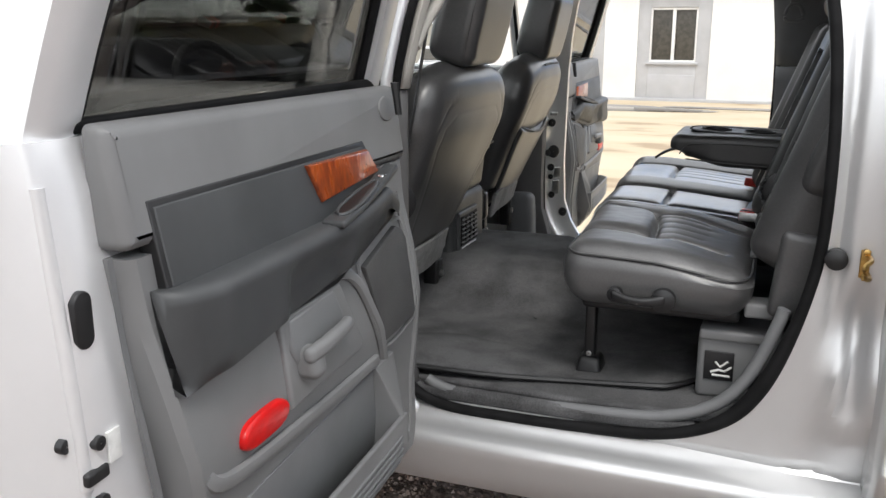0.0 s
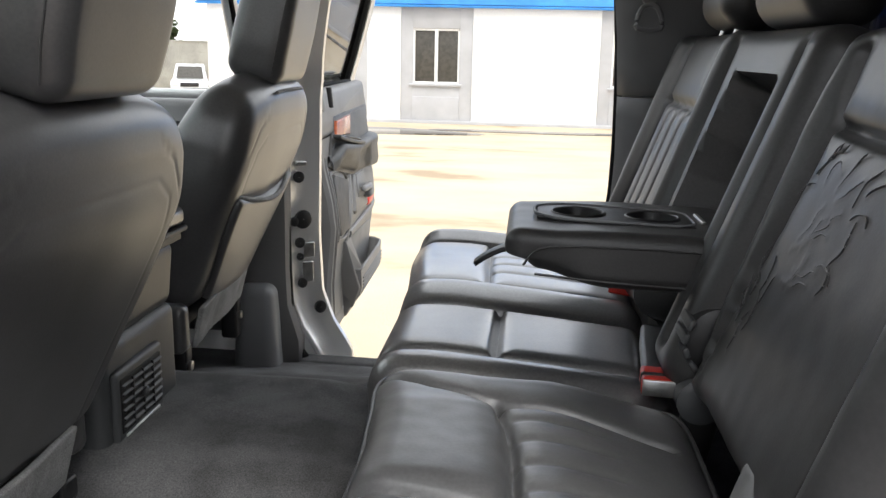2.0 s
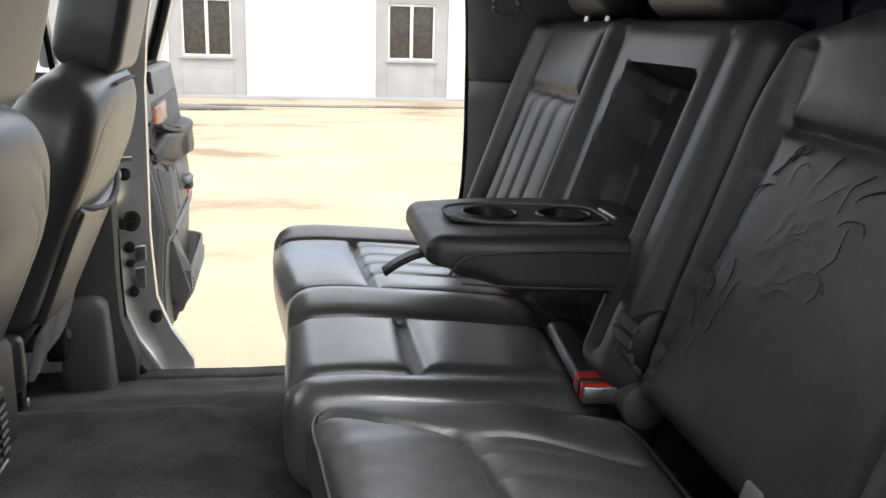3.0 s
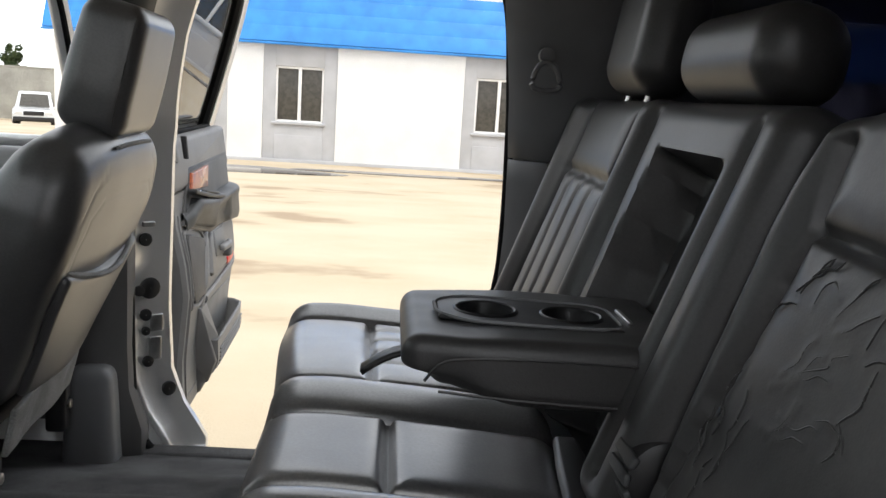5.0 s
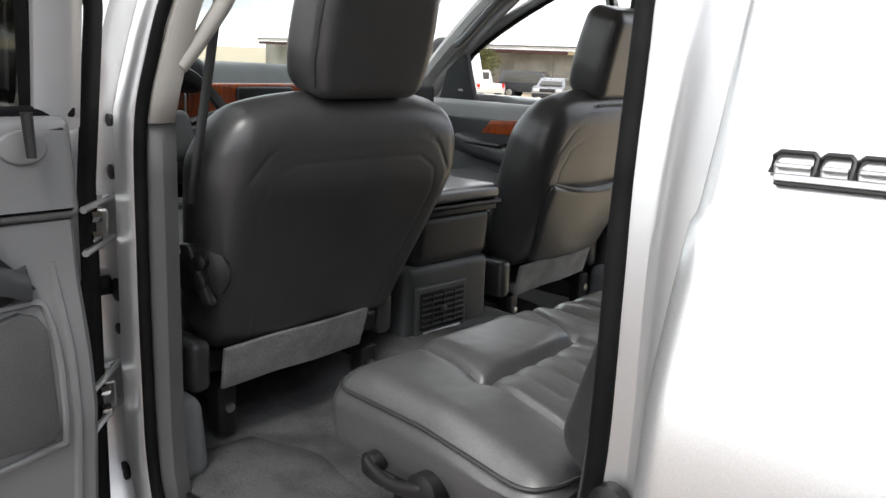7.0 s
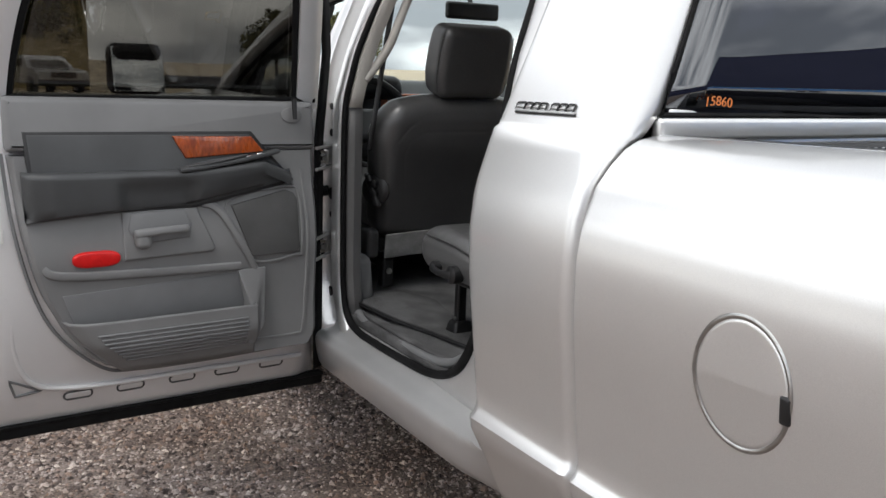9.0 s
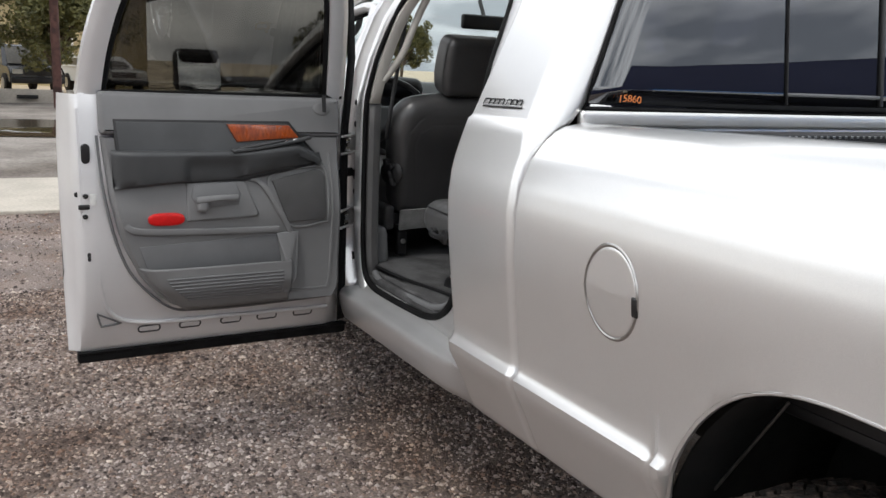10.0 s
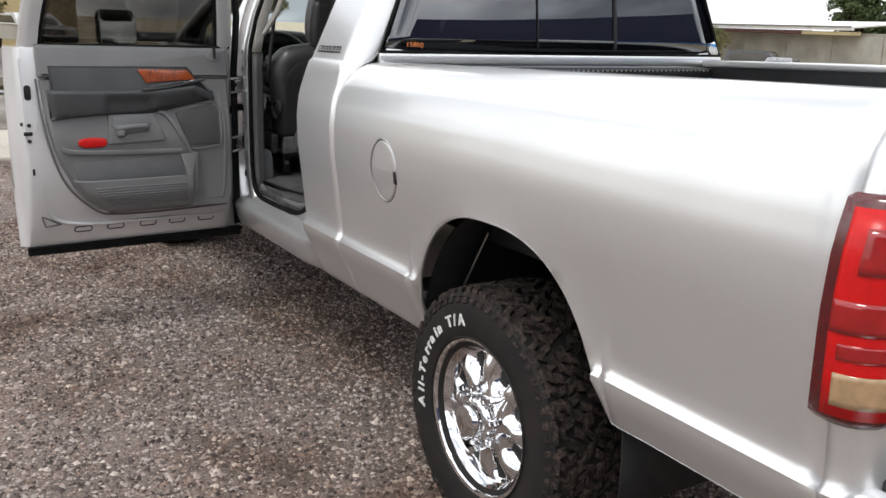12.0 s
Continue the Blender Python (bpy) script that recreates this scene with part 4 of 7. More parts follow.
for flip in (False, True):
    f = mirrored if flip else (lambda b: b)
    bs = part("bed_side", f(lifted(bed_side())), SILVER, truck, "silver painted bed side over the rear wheel", solid=0.005)
    part("arch_lip", f(arch_lip()), SILVER, bs)
    part("tail_corner", f(lifted(tail_corner())), SILVER, truck, solid=0.005)
    part("wheel_liner", f(arch_liner()), MATBLACK, truck, solid=0.006)
    part("liner_bracket", f(rbox((0.06, 0.02, 0.10), 0.006, (2.62, 0.10, 0.80))), MATBLACK, truck)
    part("brake_line", f(tube([(1.900, 0.100, 0.590), (2.055, 0.100, 0.840)], 0.0035, 6)), STEEL, truck)
    tl = part("tail_light", f(tail_light()), DARKRED, truck, "red tail light with a dark rim and a pale lower lens", solid=0.004)
    part("main_lens", f(lens(0.836, 1.190, 0.015)), RED, tl, "bright red lens", solid=0.003)
    for z0, z1, inn_ in ((1.085, 1.160, 0.046), (0.985, 1.040, 0.017), (0.939, 0.967, 0.034)):
        part("inner_lamp", f(lens(z0, z1, inn_, 0.0190)), DEEPRED, tl, "darker red inner lamp", solid=0.002)
    part("reverse_lens", f(lens(0.856, 0.915, 0.032, 0.0195)), AMBER, tl, "clear amber reversing lens", solid=0.002)
    if not flip:
        part("rail_cap", f(lifted(rbox((1.90, 0.034, 0.010), 0.004, (2.36, 0.124, 1.334), (8, 1, 1)))), BLACK, truck, "black plastic bed rail cap")
    else:
        part("bed_rail", f(lifted(rbox((1.92, 0.06, 0.030), 0.008, (2.36, 0.112, 1.340), (8, 1, 1)))), SILVER, truck)
    part("inner_bed_wall", f(lifted(rbox((1.92, 0.02, 0.50), 0.006, (2.36, 0.125, 1.08), (8, 1, 3)))), BLACK, truck)

# fuel door on the left side
FUEL_X, FUEL_Z = 1.765, 0.998


def on_side(x, y, z):
    return (FUEL_X + x * 0.86, bed_y(FUEL_Z + z) + y, FUEL_Z + z)


fd = part("fuel_door", write_on(lathe([(0.0935, 0.006), (0.0935, -0.0006), (0.0925, -0.0024), (0.0905, -0.0034), (0.087, -0.0036), (0.07, -0.0036), (0.045, -0.0036), (0.02, -0.0036), (0.0005, -0.0036)], 64), on_side), SILVER, truck, "round silver fuel filler door")
part("fuel_gap", write_on(lathe([(0.0935, -0.0032), (0.0955, -0.0046), (0.098, -0.0050), (0.1000, -0.0040), (0.1015, -0.0028)], 64), on_side), STEEL, fd)
part("finger_notch", write_on(rbox((0.018, 0.010, 0.042), 0.008), lambda x, y, z: (FUEL_X + 0.078 + x - 4 * z * z, bed_y(FUEL_Z - 0.012 + z) - 0.002 + y, FUEL_Z - 0.012 + z)), BLACK, fd)
part("bed_front_cap", rbox((0.05, 1.60, 0.05), 0.012, (1.435, 0.9, 1.272), (1, 8, 1)), BLACK, truck, "black bulkhead cap with a row of pale studs")
capper = rbox((0.003, 0.009, 0.007), 0.001)
cap_me = mesh_of("stud", capper, STEEL)
for i in range(60):
    s_ = new("stud", cap_me)
    s_.parent, s_.matrix_parent_inverse = truck, Matrix.Translation(-truck.location)
    s_.location = (1.4605, 0.16 + 0.025 * i, 1.284)
part("bed_bulkhead", rbox((0.02, 1.56, 0.50), 0.006, (1.425, 0.9, 1.03)), BLACK, truck)
part("bed_floor", rbox((1.94, 1.55, 0.03), 0.006, (2.38, 0.9, 0.82)), BLACK, truck)
tg = part("tailgate", rbox((0.05, 1.40, 0.52), 0.016, (3.385, 0.9, 1.07), (1, 6, 3)), SILVER, truck)
part("tailgate_handle", rbox((0.02, 0.18, 0.06), 0.01, (3.415, 0.9, 1.20)), BLACK, tg)
bp = part("rear_bumper", rbox((0.15, 1.96, 0.20), 0.05, (3.51, 0.9, 0.60), (1, 10, 2), 3, lambda x, y, z: (x - 0.10 * (abs(y) / 0.98) ** 4, y, z)), CHROME, truck, "chrome step bumper")
part("bumper_pad", rbox((0.13, 1.80, 0.016), 0.006, (3.505, 0.9, 0.704), (1, 10, 1), 2, lambda x, y, z: (x - 0.08 * (abs(y) / 0.9) ** 4, y, z)), BLACK, bp)
part("frame_rail", join(rbox((4.9, 0.08, 0.14), 0.01, (1.0, 0.5, 0.55)), rbox((4.9, 0.08, 0.14), 0.01, (1.0, 1.3, 0.55))), MATBLACK, truck)
part("rear_axle", tube([(WHEEL_X, 0.2, WHEEL_Z), (WHEEL_X, 0.8, WHEEL_Z), (WHEEL_X, 0.9, WHEEL_Z), (WHEEL_X, 1.0, WHEEL_Z), (WHEEL_X, 1.6, WHEEL_Z)], [0.045, 0.05, 0.15, 0.05, 0.045], 12), MATBLACK, truck)

wl_, put_l = wheel(WHEEL_X, 0.052, WHEEL_Z, -1)
wr_, _ = wheel(WHEEL_X, 1.705, WHEEL_Z, 1)
wheel(-1.60, 0.095, WHEEL_Z, -1)
wheel(-1.60, 1.705, WHEEL_Z, 1)


def tyre_letters(word, start, step, radius, size):
    """White raised letters round the outer sidewall, spaced by their widths."""
    wide = {"i": 0.48, "l": 0.46, "r": 0.66, "-": 0.62, "/": 0.66, " ": 0.60, "A": 1.18, "T": 1.0}
    a = start
    for ch in word:
        if ch != " ":
            bm = text_mesh(ch, size, 0.002, 0.0011)

            def fn(x, y, z, a=a):
                ang, r = a + x / radius, radius + y
                return (WHEEL_X + r * math.sin(ang), 0.052 - 0.1335 - 0.0015 - z, WHEEL_Z + r * math.cos(ang))
            part("letter", write_on(bm, fn), WHITE, wl_)
        a += step * wide.get(ch, 0.98)


tyre_letters("All-Terrain T/A", radians(-104), radians(8.0), 0.270, 0.046)

# badge on the cab corner: a dark strip in a chrome frame with plain raised blocks
def badge_at(x, y, z):
    zz = 1.3475 + z + 0.02 * x
    return (1.203 + x, cab_y(zz) - 0.006 + y, zz)


bd = part("badge", write_on(rbox((0.184, 0.005, 0.005), 0.0015, (-0.016, 0, -0.0065), (8, 1, 1)), badge_at), STEEL, truck, "chrome name badge drawn as plain outlined blocks")
part("badge_edge", write_on(rbox((0.184, 0.004, 0.003), 0.001, (-0.015, 0.0005, -0.0100), (8, 1, 1)), badge_at), BLACK, bd)
for u, w_ in ((-0.096, 0.023), (-0.071, 0.017), (-0.052, 0.017), (-0.033, 0.017), (-0.004, 0.017), (0.016, 0.017), (0.036, 0.017)):
    u, w_ = 1.20 * u + 0.004, 1.20 * w_
    loop_pts = [(u, 0, -0.004), (u, 0, 0.007), (u + 0.003, 0, 0.0095), (u + w_ - 0.003, 0, 0.0095), (u + w_, 0, 0.007), (u + w_, 0, -0.004)]
    part("block_outline", write_on(tube(loop_pts, 0.0019, 6), badge_at), BLACK, bd)
    part("block_bar", write_on(rbox((w_ - 0.004, 0.003, 0.003), 0.001, (u + w_ / 2, 0, 0.001)), badge_at), STEEL, bd)


# ---- doors ----
OUTER = ((-0.030, 0.448), (-0.050, 0.53), (-0.072, 0.62), (-0.086, 0.676), (-0.068, 0.705), (-0.090, 0.85), (-0.106, 1.03), (-0.098, 1.16), (-0.074, 1.24), (-0.046, 1.300))
INNER = ((0.085, 1.303), (0.098, 1.25), (0.116, 1.0), (0.120, 0.78), (0.098, 0.64), (0.066, 0.555), (0.040, 0.49), (0.012, 0.448))


def door(place, flip, name, label):
    """A rear door swung open; place(s, n, z): along from the hinge, inward, up."""
    def at(bm):
        for v in bm.verts:
            v.co = place(*v.co)
        return bm

    def slab(outline, n0, n1, bevel=0.004):
        return at(plate(outline, n1 - n0, lambda u, v, w: Vector((u, n0 + w, v)), bevel))

    rings = []
    for s, k in ((0.024, 0.30), (0.040, 0.50), (0.055, 0.66), (0.085, 0.95), (0.11, 1.0), (0.25, 1.0), (0.5, 1.0), (0.75, 1.0), (0.90, 1.0), (0.945, 1.0), (0.960, 0.92), (0.968, 0.5), (0.985, 0.12), (0.992, 0.02)):
        ring = [(s, n if s < 0.97 else n * 0.98, z) for n, z in OUTER]
        ring += [(s, o + (n - o) * k, z) for (n, z), o in zip(INNER, np.interp([z for _, z in INNER], [z for _, z in OUTER], [n for n, _ in OUTER]))]
        rings.append(ring)
    d = part("rear_door", at(loft(rings)), LITSILVER, truck, label, sharp=50)

    def frame_n(z):
        return 0.056 + 0.31 * (z - 1.30)
    line = [(0.083, 1.29), (0.097, 1.45), (0.116, 1.62), (0.15, 1.735), (0.23, 1.785), (0.45, 1.80), (0.68, 1.785), (0.785, 1.735), (0.855, 1.60), (0.895, 1.44), (0.912, 1.29)]
    path = smooth_path([(s, frame_n(z), z) for s, z in line], 4)
    rings = []
    mid = Vector((0.49, frame_n(1.5), 1.5))
    for i, p in enumerate(path):
        t = (path[min(i + 1, len(path) - 1)] - path[max(i - 1, 0)]).normalized()
        out = (p - mid) - t * (p - mid).dot(t)
        out.normalize()
        nn = t.cross(out)
        nn = nn if nn.y > 0 else -nn
        deep = min(-0.032, cab_y(p.z) - frame_n(p.z) + 0.012)
        rings.append([p + out * a + nn * b for a, b in ((-0.030, -0.03), (-0.020, 0.7 * deep), (0.022, deep), (0.034, 0.6 * deep), (0.036, 0.012), (0.022, 0.020), (0.004, 0.026), (-0.032, 0.020))])
    part("window_frame", at(loft(rings)), LITSILVER, d)
    inner = [p + (mid - p).normalized() * 0.038 for p in path]
    part("window_gasket", at(tube(inner, [0.010 + 0.007 * smoothstep(0.12, 0.30, p.x) for p in inner], 8, up=(0, 1, 0))), RUBBER, d)
    rows = []
    for z in zs((1.295, 8), (1.78, 1)):
        a = float(np.interp(z, (1.295, 1.45, 1.62, 1.735, 1.785), (0.078, 0.092, 0.115, 0.16, 0.245)))
        b = float(np.interp(z, (1.295, 1.44, 1.60, 1.735, 1.785), (0.882, 0.866, 0.828, 0.755, 0.65)))
        rows.append([(a + (b - a) * i / 8, frame_n(z) - 0.003, z) for i in range(9)])
    g = part("door_glass", at(sheet(rows)), TINT, d, "dark tinted window glass", solid=0.004)
    part("belt_seal", at(rbox((0.83, 0.018, 0.016), 0.005, (0.475, 0.074, 1.312), (6, 1, 1))), RUBBER, d)

    # inner panel, deepest at the middle of the door
    def inn(bm):
        for v in bm.verts:
            if v.co.y > 0.12:
                v.co.y -= smoothstep(0.12, 0.15, v.co.y) * float(np.interp(v.co.z, (0.60, 0.75, 0.92, 1.0, 1.1, 1.2, 1.32), (0.0, 0.004, -0.010, 0.0, 0.024, 0.032, 0.050)))
        return at(bm)

    def slab_in(outline, n0, n1, bevel=0.004):
        return inn(plate(outline, n1 - n0, lambda u, v, w: Vector((u, n0 + w, v)), bevel))
    part("upper_panel", slab_in(rounded([(0.088, 1.308), (0.893, 1.316), (0.893, 1.1835), (0.088, 1.1745)], 0.012), 0.095, 0.173, 0.016), PLASTIC_L, d, "light grey moulded door panel")
    rows = []
    levels = zs((0.594, 3), (0.625, 22), (1.168, 1), (1.174, 1), (1.1755, 1))
    for i, z in enumerate(levels):
        s0 = float(np.interp(z, (0.594, 0.604, 0.64), (0.15, 0.110, 0.090)))
        s1 = float(np.interp(z, (0.594, 0.602, 0.618, 0.655, 0.716, 0.816, 0.880, 0.985, 1.184), (0.50, 0.60, 0.685, 0.735, 0.783, 0.832, 0.851, 0.873, 0.893)))
        row = [(s0, 0.090, z), (s0 + 0.004, 0.155, z), (s0 + 0.014, 0.166, z)] + [(s0 + 0.014 + (s1 - s0 - 0.028) * k / 12, 0.166, z) for k in range(1, 12)] + [(s1 - 0.014, 0.166, z), (s1 - 0.004, 0.155, z), (s1, 0.090, z)]
        rows.append([(u, 0.090 if i in (0, len(levels) - 1) else n_, w) for u, n_, w in row])
    low = part("lower_panel", inn(sheet(rows)), PLASTIC_L, d, "light grey moulded door panel")
    part("panel_gap", slab_in([(0.096, 1.177), (0.884, 1.189), (0.884, 1.183), (0.096, 1.171)], 0.10, 0.160), SLATE, d)
    part("insert_gap", slab_in([(0.856, 1.233), (0.280, 1.229), (0.236, 1.176), (0.160, 1.092), (0.200, 1.078), (0.45, 1.030), (0.842, 1.028)], 0.15, 0.1745), BLACK, low)
    part("insert", slab_in([(0.847, 1.225), (0.289, 1.221), (0.245, 1.172), (0.172, 1.095), (0.210, 1.085), (0.45, 1.038), (0.834, 1.036)], 0.15, 0.1765, 0.004), SLATE, low, "slate grey vinyl insert")

    def arm_ring(u):
        front = float(np.interp(u, (0.17, 0.20, 0.26, 0.34, 0.45, 0.80, 0.848, 0.864), (0.182, 0.198, 0.210, 0.217, 0.221, 0.222, 0.206, 0.186)))
        top = float(np.interp(u, (0.17, 0.26, 0.36, 0.47, 0.846), (1.112, 1.150, 1.140, 1.132, 1.134)))
        low_ = float(np.interp(u, (0.17, 0.22, 0.46, 0.60, 0.846), (1.092, 1.086, 1.042, 1.034, 1.016)))
        grip = 0.020 * smoothstep(0.655, 0.625, u) * smoothstep(0.435, 0.475, u)
        return [(u, 0.165, low_), (u, 0.165, top), (u, front - 0.018, top + 0.002), (u, front - 0.006, top - 0.001), (u, front - 0.001, top - 0.007), (u, front, top - 0.016),
                (u, front - 0.005 - 0.5 * grip, top - 0.034), (u, front - 0.012 - grip, low_ + 0.032), (u, front - 0.022 - 0.6 * grip, low_ + 0.010), (u, 0.180, low_ + 0.001)]
    arm = part("armrest", inn(loft([arm_ring(0.17 + 0.694 * i / 60) for i in range(61)])), SLATE, d, "slate grey padded armrest", sharp=50)

    pod = part("switch_pod", inn(rbox((0.285, 0.042, 0.012), 0.005, (0.352, 0.200, 1.150), (8, 2, 1), 3, lambda x, y, z: (x, y * (0.60 + 1.1 * (x + 0.14)) + 0.06 * x, z - 0.15 * x + 0.25 * x * x))), SLATE, d, "dark switch pod with a pull cup")
    part("pull_well", inn(rbox((0.150, 0.022, 0.006), 0.0028, (0.385, 0.204, 1.153), (6, 1, 1), 3, lambda x, y, z: (x, y * (1 + 2.5 * x) + 0.05 * x, z - 0.15 * x + 0.10 * x * x))), BLACK, pod)
    part("well_rim", inn(tube([(0.385 + 0.082 * math.cos(a), 0.204 + (0.014 + 0.05 * math.cos(a) * 0.082) * math.sin(a) + 0.004 * math.cos(a), 1.1555 - 0.15 * 0.082 * math.cos(a)) for a in [2 * math.pi * k / 28 for k in range(28)]], 0.0028, 6, True)), SLATE, pod)
    for u in (0.300, 0.268):
        part("window_switch", inn(rbox((0.020, 0.012, 0.008), 0.003, (u, 0.197, 1.162 + 0.2 * (0.30 - u)))), CHROME, pod)
    part("wood_trim", slab_in([(0.500, 1.219), (0.283, 1.215), (0.250, 1.174), (0.467, 1.160)], 0.17, 0.184, 0.004), WOOD, d, "glossy orange burl wood trim")
    part("speaker_ridge", inn(tube(smooth_path([(0.43, 0.164, 1.04), (0.385, 0.169, 1.02), (0.324, 0.169, 0.922), (0.285, 0.167, 0.845)], 6), 0.011, 8, flat=0.8, up=(0, 1, 0))), PLASTIC_L, low)
    part("speaker_rim", inn(tube(smooth_path([(0.362, 0.169, 1.036), (0.186, 0.169, 1.074), (0.148, 0.169, 1.045), (0.147, 0.169, 0.893), (0.160, 0.169, 0.880), (0.300, 0.169, 0.878)], 5, True), 0.0045, 6, True, up=(0, 1, 0))), PLASTIC_L, low)
    part("speaker_grille", slab_in([(0.350, 1.030), (0.188, 1.065), (0.166, 1.056), (0.156, 1.038), (0.155, 0.900), (0.166, 0.889), (0.297, 0.887)], 0.15, 0.176, 0.003), GRILLE, d, "perforated dark grey speaker grille")
    part("handle_recess", slab_in([(0.640, 1.030), (0.446, 1.033), (0.400, 0.922), (0.412, 0.910), (0.640, 0.905)], 0.15, 0.176, 0.008), PLASTIC_L, low)
    part("recess_shadow", slab_in([(0.618, 1.026), (0.478, 1.030), (0.462, 0.990), (0.470, 0.955), (0.605, 0.945), (0.628, 0.985)], 0.15, 0.1790, 0.006), PLASTIC, low)
    part("door_handle", inn(rbox((0.142, 0.018, 0.020), 0.008, (0.546, 0.200, 0.982), (8, 1, 1), 3, lambda x, y, z: (x, y - 1.6 * x * x, z * (1 + 2.0 * max(0.0, x)) - 0.10 * max(0.0, x)))), PLASTIC_L, d, "pale grey inside door handle")
    part("handle_pivot", inn(rbox((0.040, 0.040, 0.046), 0.014, (0.594, 0.182, 0.960), (1, 1, 1), 3)), PLASTIC_L, d)
    ell = [(0.707 + 0.058 * math.copysign(abs(math.cos(a)) ** 0.6, math.cos(a)), 0.915 + 0.021 * math.copysign(abs(math.sin(a)) ** 0.8, math.sin(a))) for a in [2 * math.pi * i / 32 for i in range(32)]]
    part("reflector", slab_in(ell, 0.15, 0.176, 0.006), RED, d, "red oval reflector")
    # open map pocket: a bulged front standing off the panel
    rows = []
    for z in zs((0.606, 8), (0.752, 1), (0.758, 1)):
        out = 0.168 + 0.052 * smoothstep(0.600, 0.700, z)
        s1 = float(np.interp(z, (0.606, 0.64, 0.70, 0.758), (0.640, 0.685, 0.745, 0.782)))
        rows.append([(s1 + 0.010, 0.160, z), (s1, 0.160 + 0.55 * (out - 0.160), z), (s1 - 0.030, out - 0.004, z)] + [(s1 - 0.030 + (0.300 - s1 + 0.030) * k / 8, out, z) for k in range(1, 9)] + [(0.285, 0.160, z)])
    pk = part("map_pocket", inn(sheet(rows)), PLASTIC_L, d, "open light grey map pocket", solid=0.007)
    part("pocket_back", slab_in([(0.792, 0.826), (0.310, 0.846), (0.300, 0.700), (0.752, 0.700)], 0.15, 0.1690, 0.004), PLASTIC, d)
    for i in range(8):
        z = 0.724 - 0.0115 * i
        s1 = float(np.interp(z, (0.606, 0.64, 0.70, 0.758), (0.640, 0.685, 0.745, 0.782))) - 0.040
        part("rib", inn(rbox((s1 - 0.325, 0.006, 0.0055), 0.0025, ((s1 + 0.325) / 2, 0.172 + 0.052 * smoothstep(0.600, 0.700, z), z))), PLASTIC, pk)
    part("pocket_strap", inn(plate([(0.338, 0.850), (0.258, 0.852), (0.276, 0.700), (0.300, 0.632), (0.322, 0.640), (0.318, 0.760)], 0.062, lambda u, v, w: Vector((u, 0.160 + w * (1 - 0.5 * smoothstep(0.70, 0.62, v) - 0.75 * smoothstep(0.76, 0.85, v)), v)), 0.008)), PLASTIC_L, d)
    part("panel_ridge", inn(tube(smooth_path([(0.83, 0.160, 0.900), (0.79, 0.168, 0.878), (0.60, 0.170, 0.868), (0.33, 0.170, 0.862)], 5), 0.012, 8, flat=0.7, up=(0, 1, 0))), PLASTIC_L, low)
    part("speaker_surround", inn(tube(smooth_path([(0.135, 0.164, 1.12), (0.128, 0.166, 1.0), (0.130, 0.166, 0.76), (0.140, 0.164, 0.655), (0.165, 0.163, 0.640), (0.28, 0.163, 0.640)], 5), 0.006, 6, up=(0, 1, 0))), PLASTIC_L, low)
    part("edge_bead", inn(tube(smooth_path([(0.902, 0.130, 1.18), (0.885, 0.130, 0.985), (0.845, 0.124, 0.81), (0.79, 0.116, 0.70), (0.69, 0.108, 0.604), (0.60, 0.104, 0.585), (0.40, 0.10, 0.580), (0.10, 0.10, 0.588)], 5), 0.005, 6)), PLASTIC, d)
    part("lock_knob", inn(tube([(0.158, 0.197, 1.262), (0.158, 0.198, 1.318)], [0.0065, 0.008], 8)), BLACK, d)
    oval = [(0.158 + 0.032 * math.cos(a), 1.272 + 0.022 * math.sin(a)) for a in [2 * math.pi * k / 28 for k in range(28)]]
    part("knob_plate", slab_in(oval, 0.150, 0.176, 0.003), PLASTIC_L, d)
    # shell details
    for s in (0.745, 0.607, 0.463, 0.330, 0.192):
        pill = [(s + 0.024 * (1 if math.cos(a) > 0 else -1) + 0.012 * math.cos(a), 0.0530 + 0.4 * (0.012 * math.sin(a)), 0.520 + 0.012 * math.sin(a)) for a in [2 * math.pi * k / 20 + 0.01 for k in range(20)]]
        e = part("embossed_slot", at(rbox((0.066, 0.006, 0.020), 0.0028, (s, 0.0515, 0.520), (4, 1, 2), 2, None, pose(0, 0, 0, -26, 0, 0))), LITSILVER, d)
        # dark ring puts the shade of the pressed recess into colour
        part("slot_shade", at(tube(pill, 0.0030, 6, True)), SLATE, e)
    tri_ = [(0.915, 0.083, 0.596), (0.838, 0.067, 0.552), (0.900, 0.065, 0.545)]
    # pressed triangle, its shade drawn as a dark outline
    part("embossed_slot", at(tube([Vector(p).lerp(Vector(q), k / 5) for p, q in zip(tri_, tri_[1:] + tri_[:1]) for k in range(5)], 0.0035, 6, True)), PLASTIC, d)
    part("bottom_seal", at(join(rbox((0.970, 0.030, 0.044), 0.010, (0.485, 0.002, 0.430), (8, 1, 1)), rbox((0.970, 0.012, 0.012), 0.005, (0.485, 0.020, 0.446), (8, 1, 1)))), RUBBER, d)
    hole = [(0.934 + 0.013 * math.cos(a), 1.122 + 0.018 * math.copysign(1, math.sin(a)) + 0.013 * math.sin(a)) for a in [2 * math.pi * (k + 0.5) / 24 for k in range(24)]]
    part("latch_hole", slab(hole, 0.100, 0.1120, 0.002), BLACK, d)
    part("latch", at(rbox((0.034, 0.010, 0.016), 0.004, (0.945, 0.1155, 0.955))), BLACK, d)
    part("latch_label", at(rbox((0.020, 0.004, 0.036), 0.001, (0.918, 0.1185, 0.978))), WHITE, d)
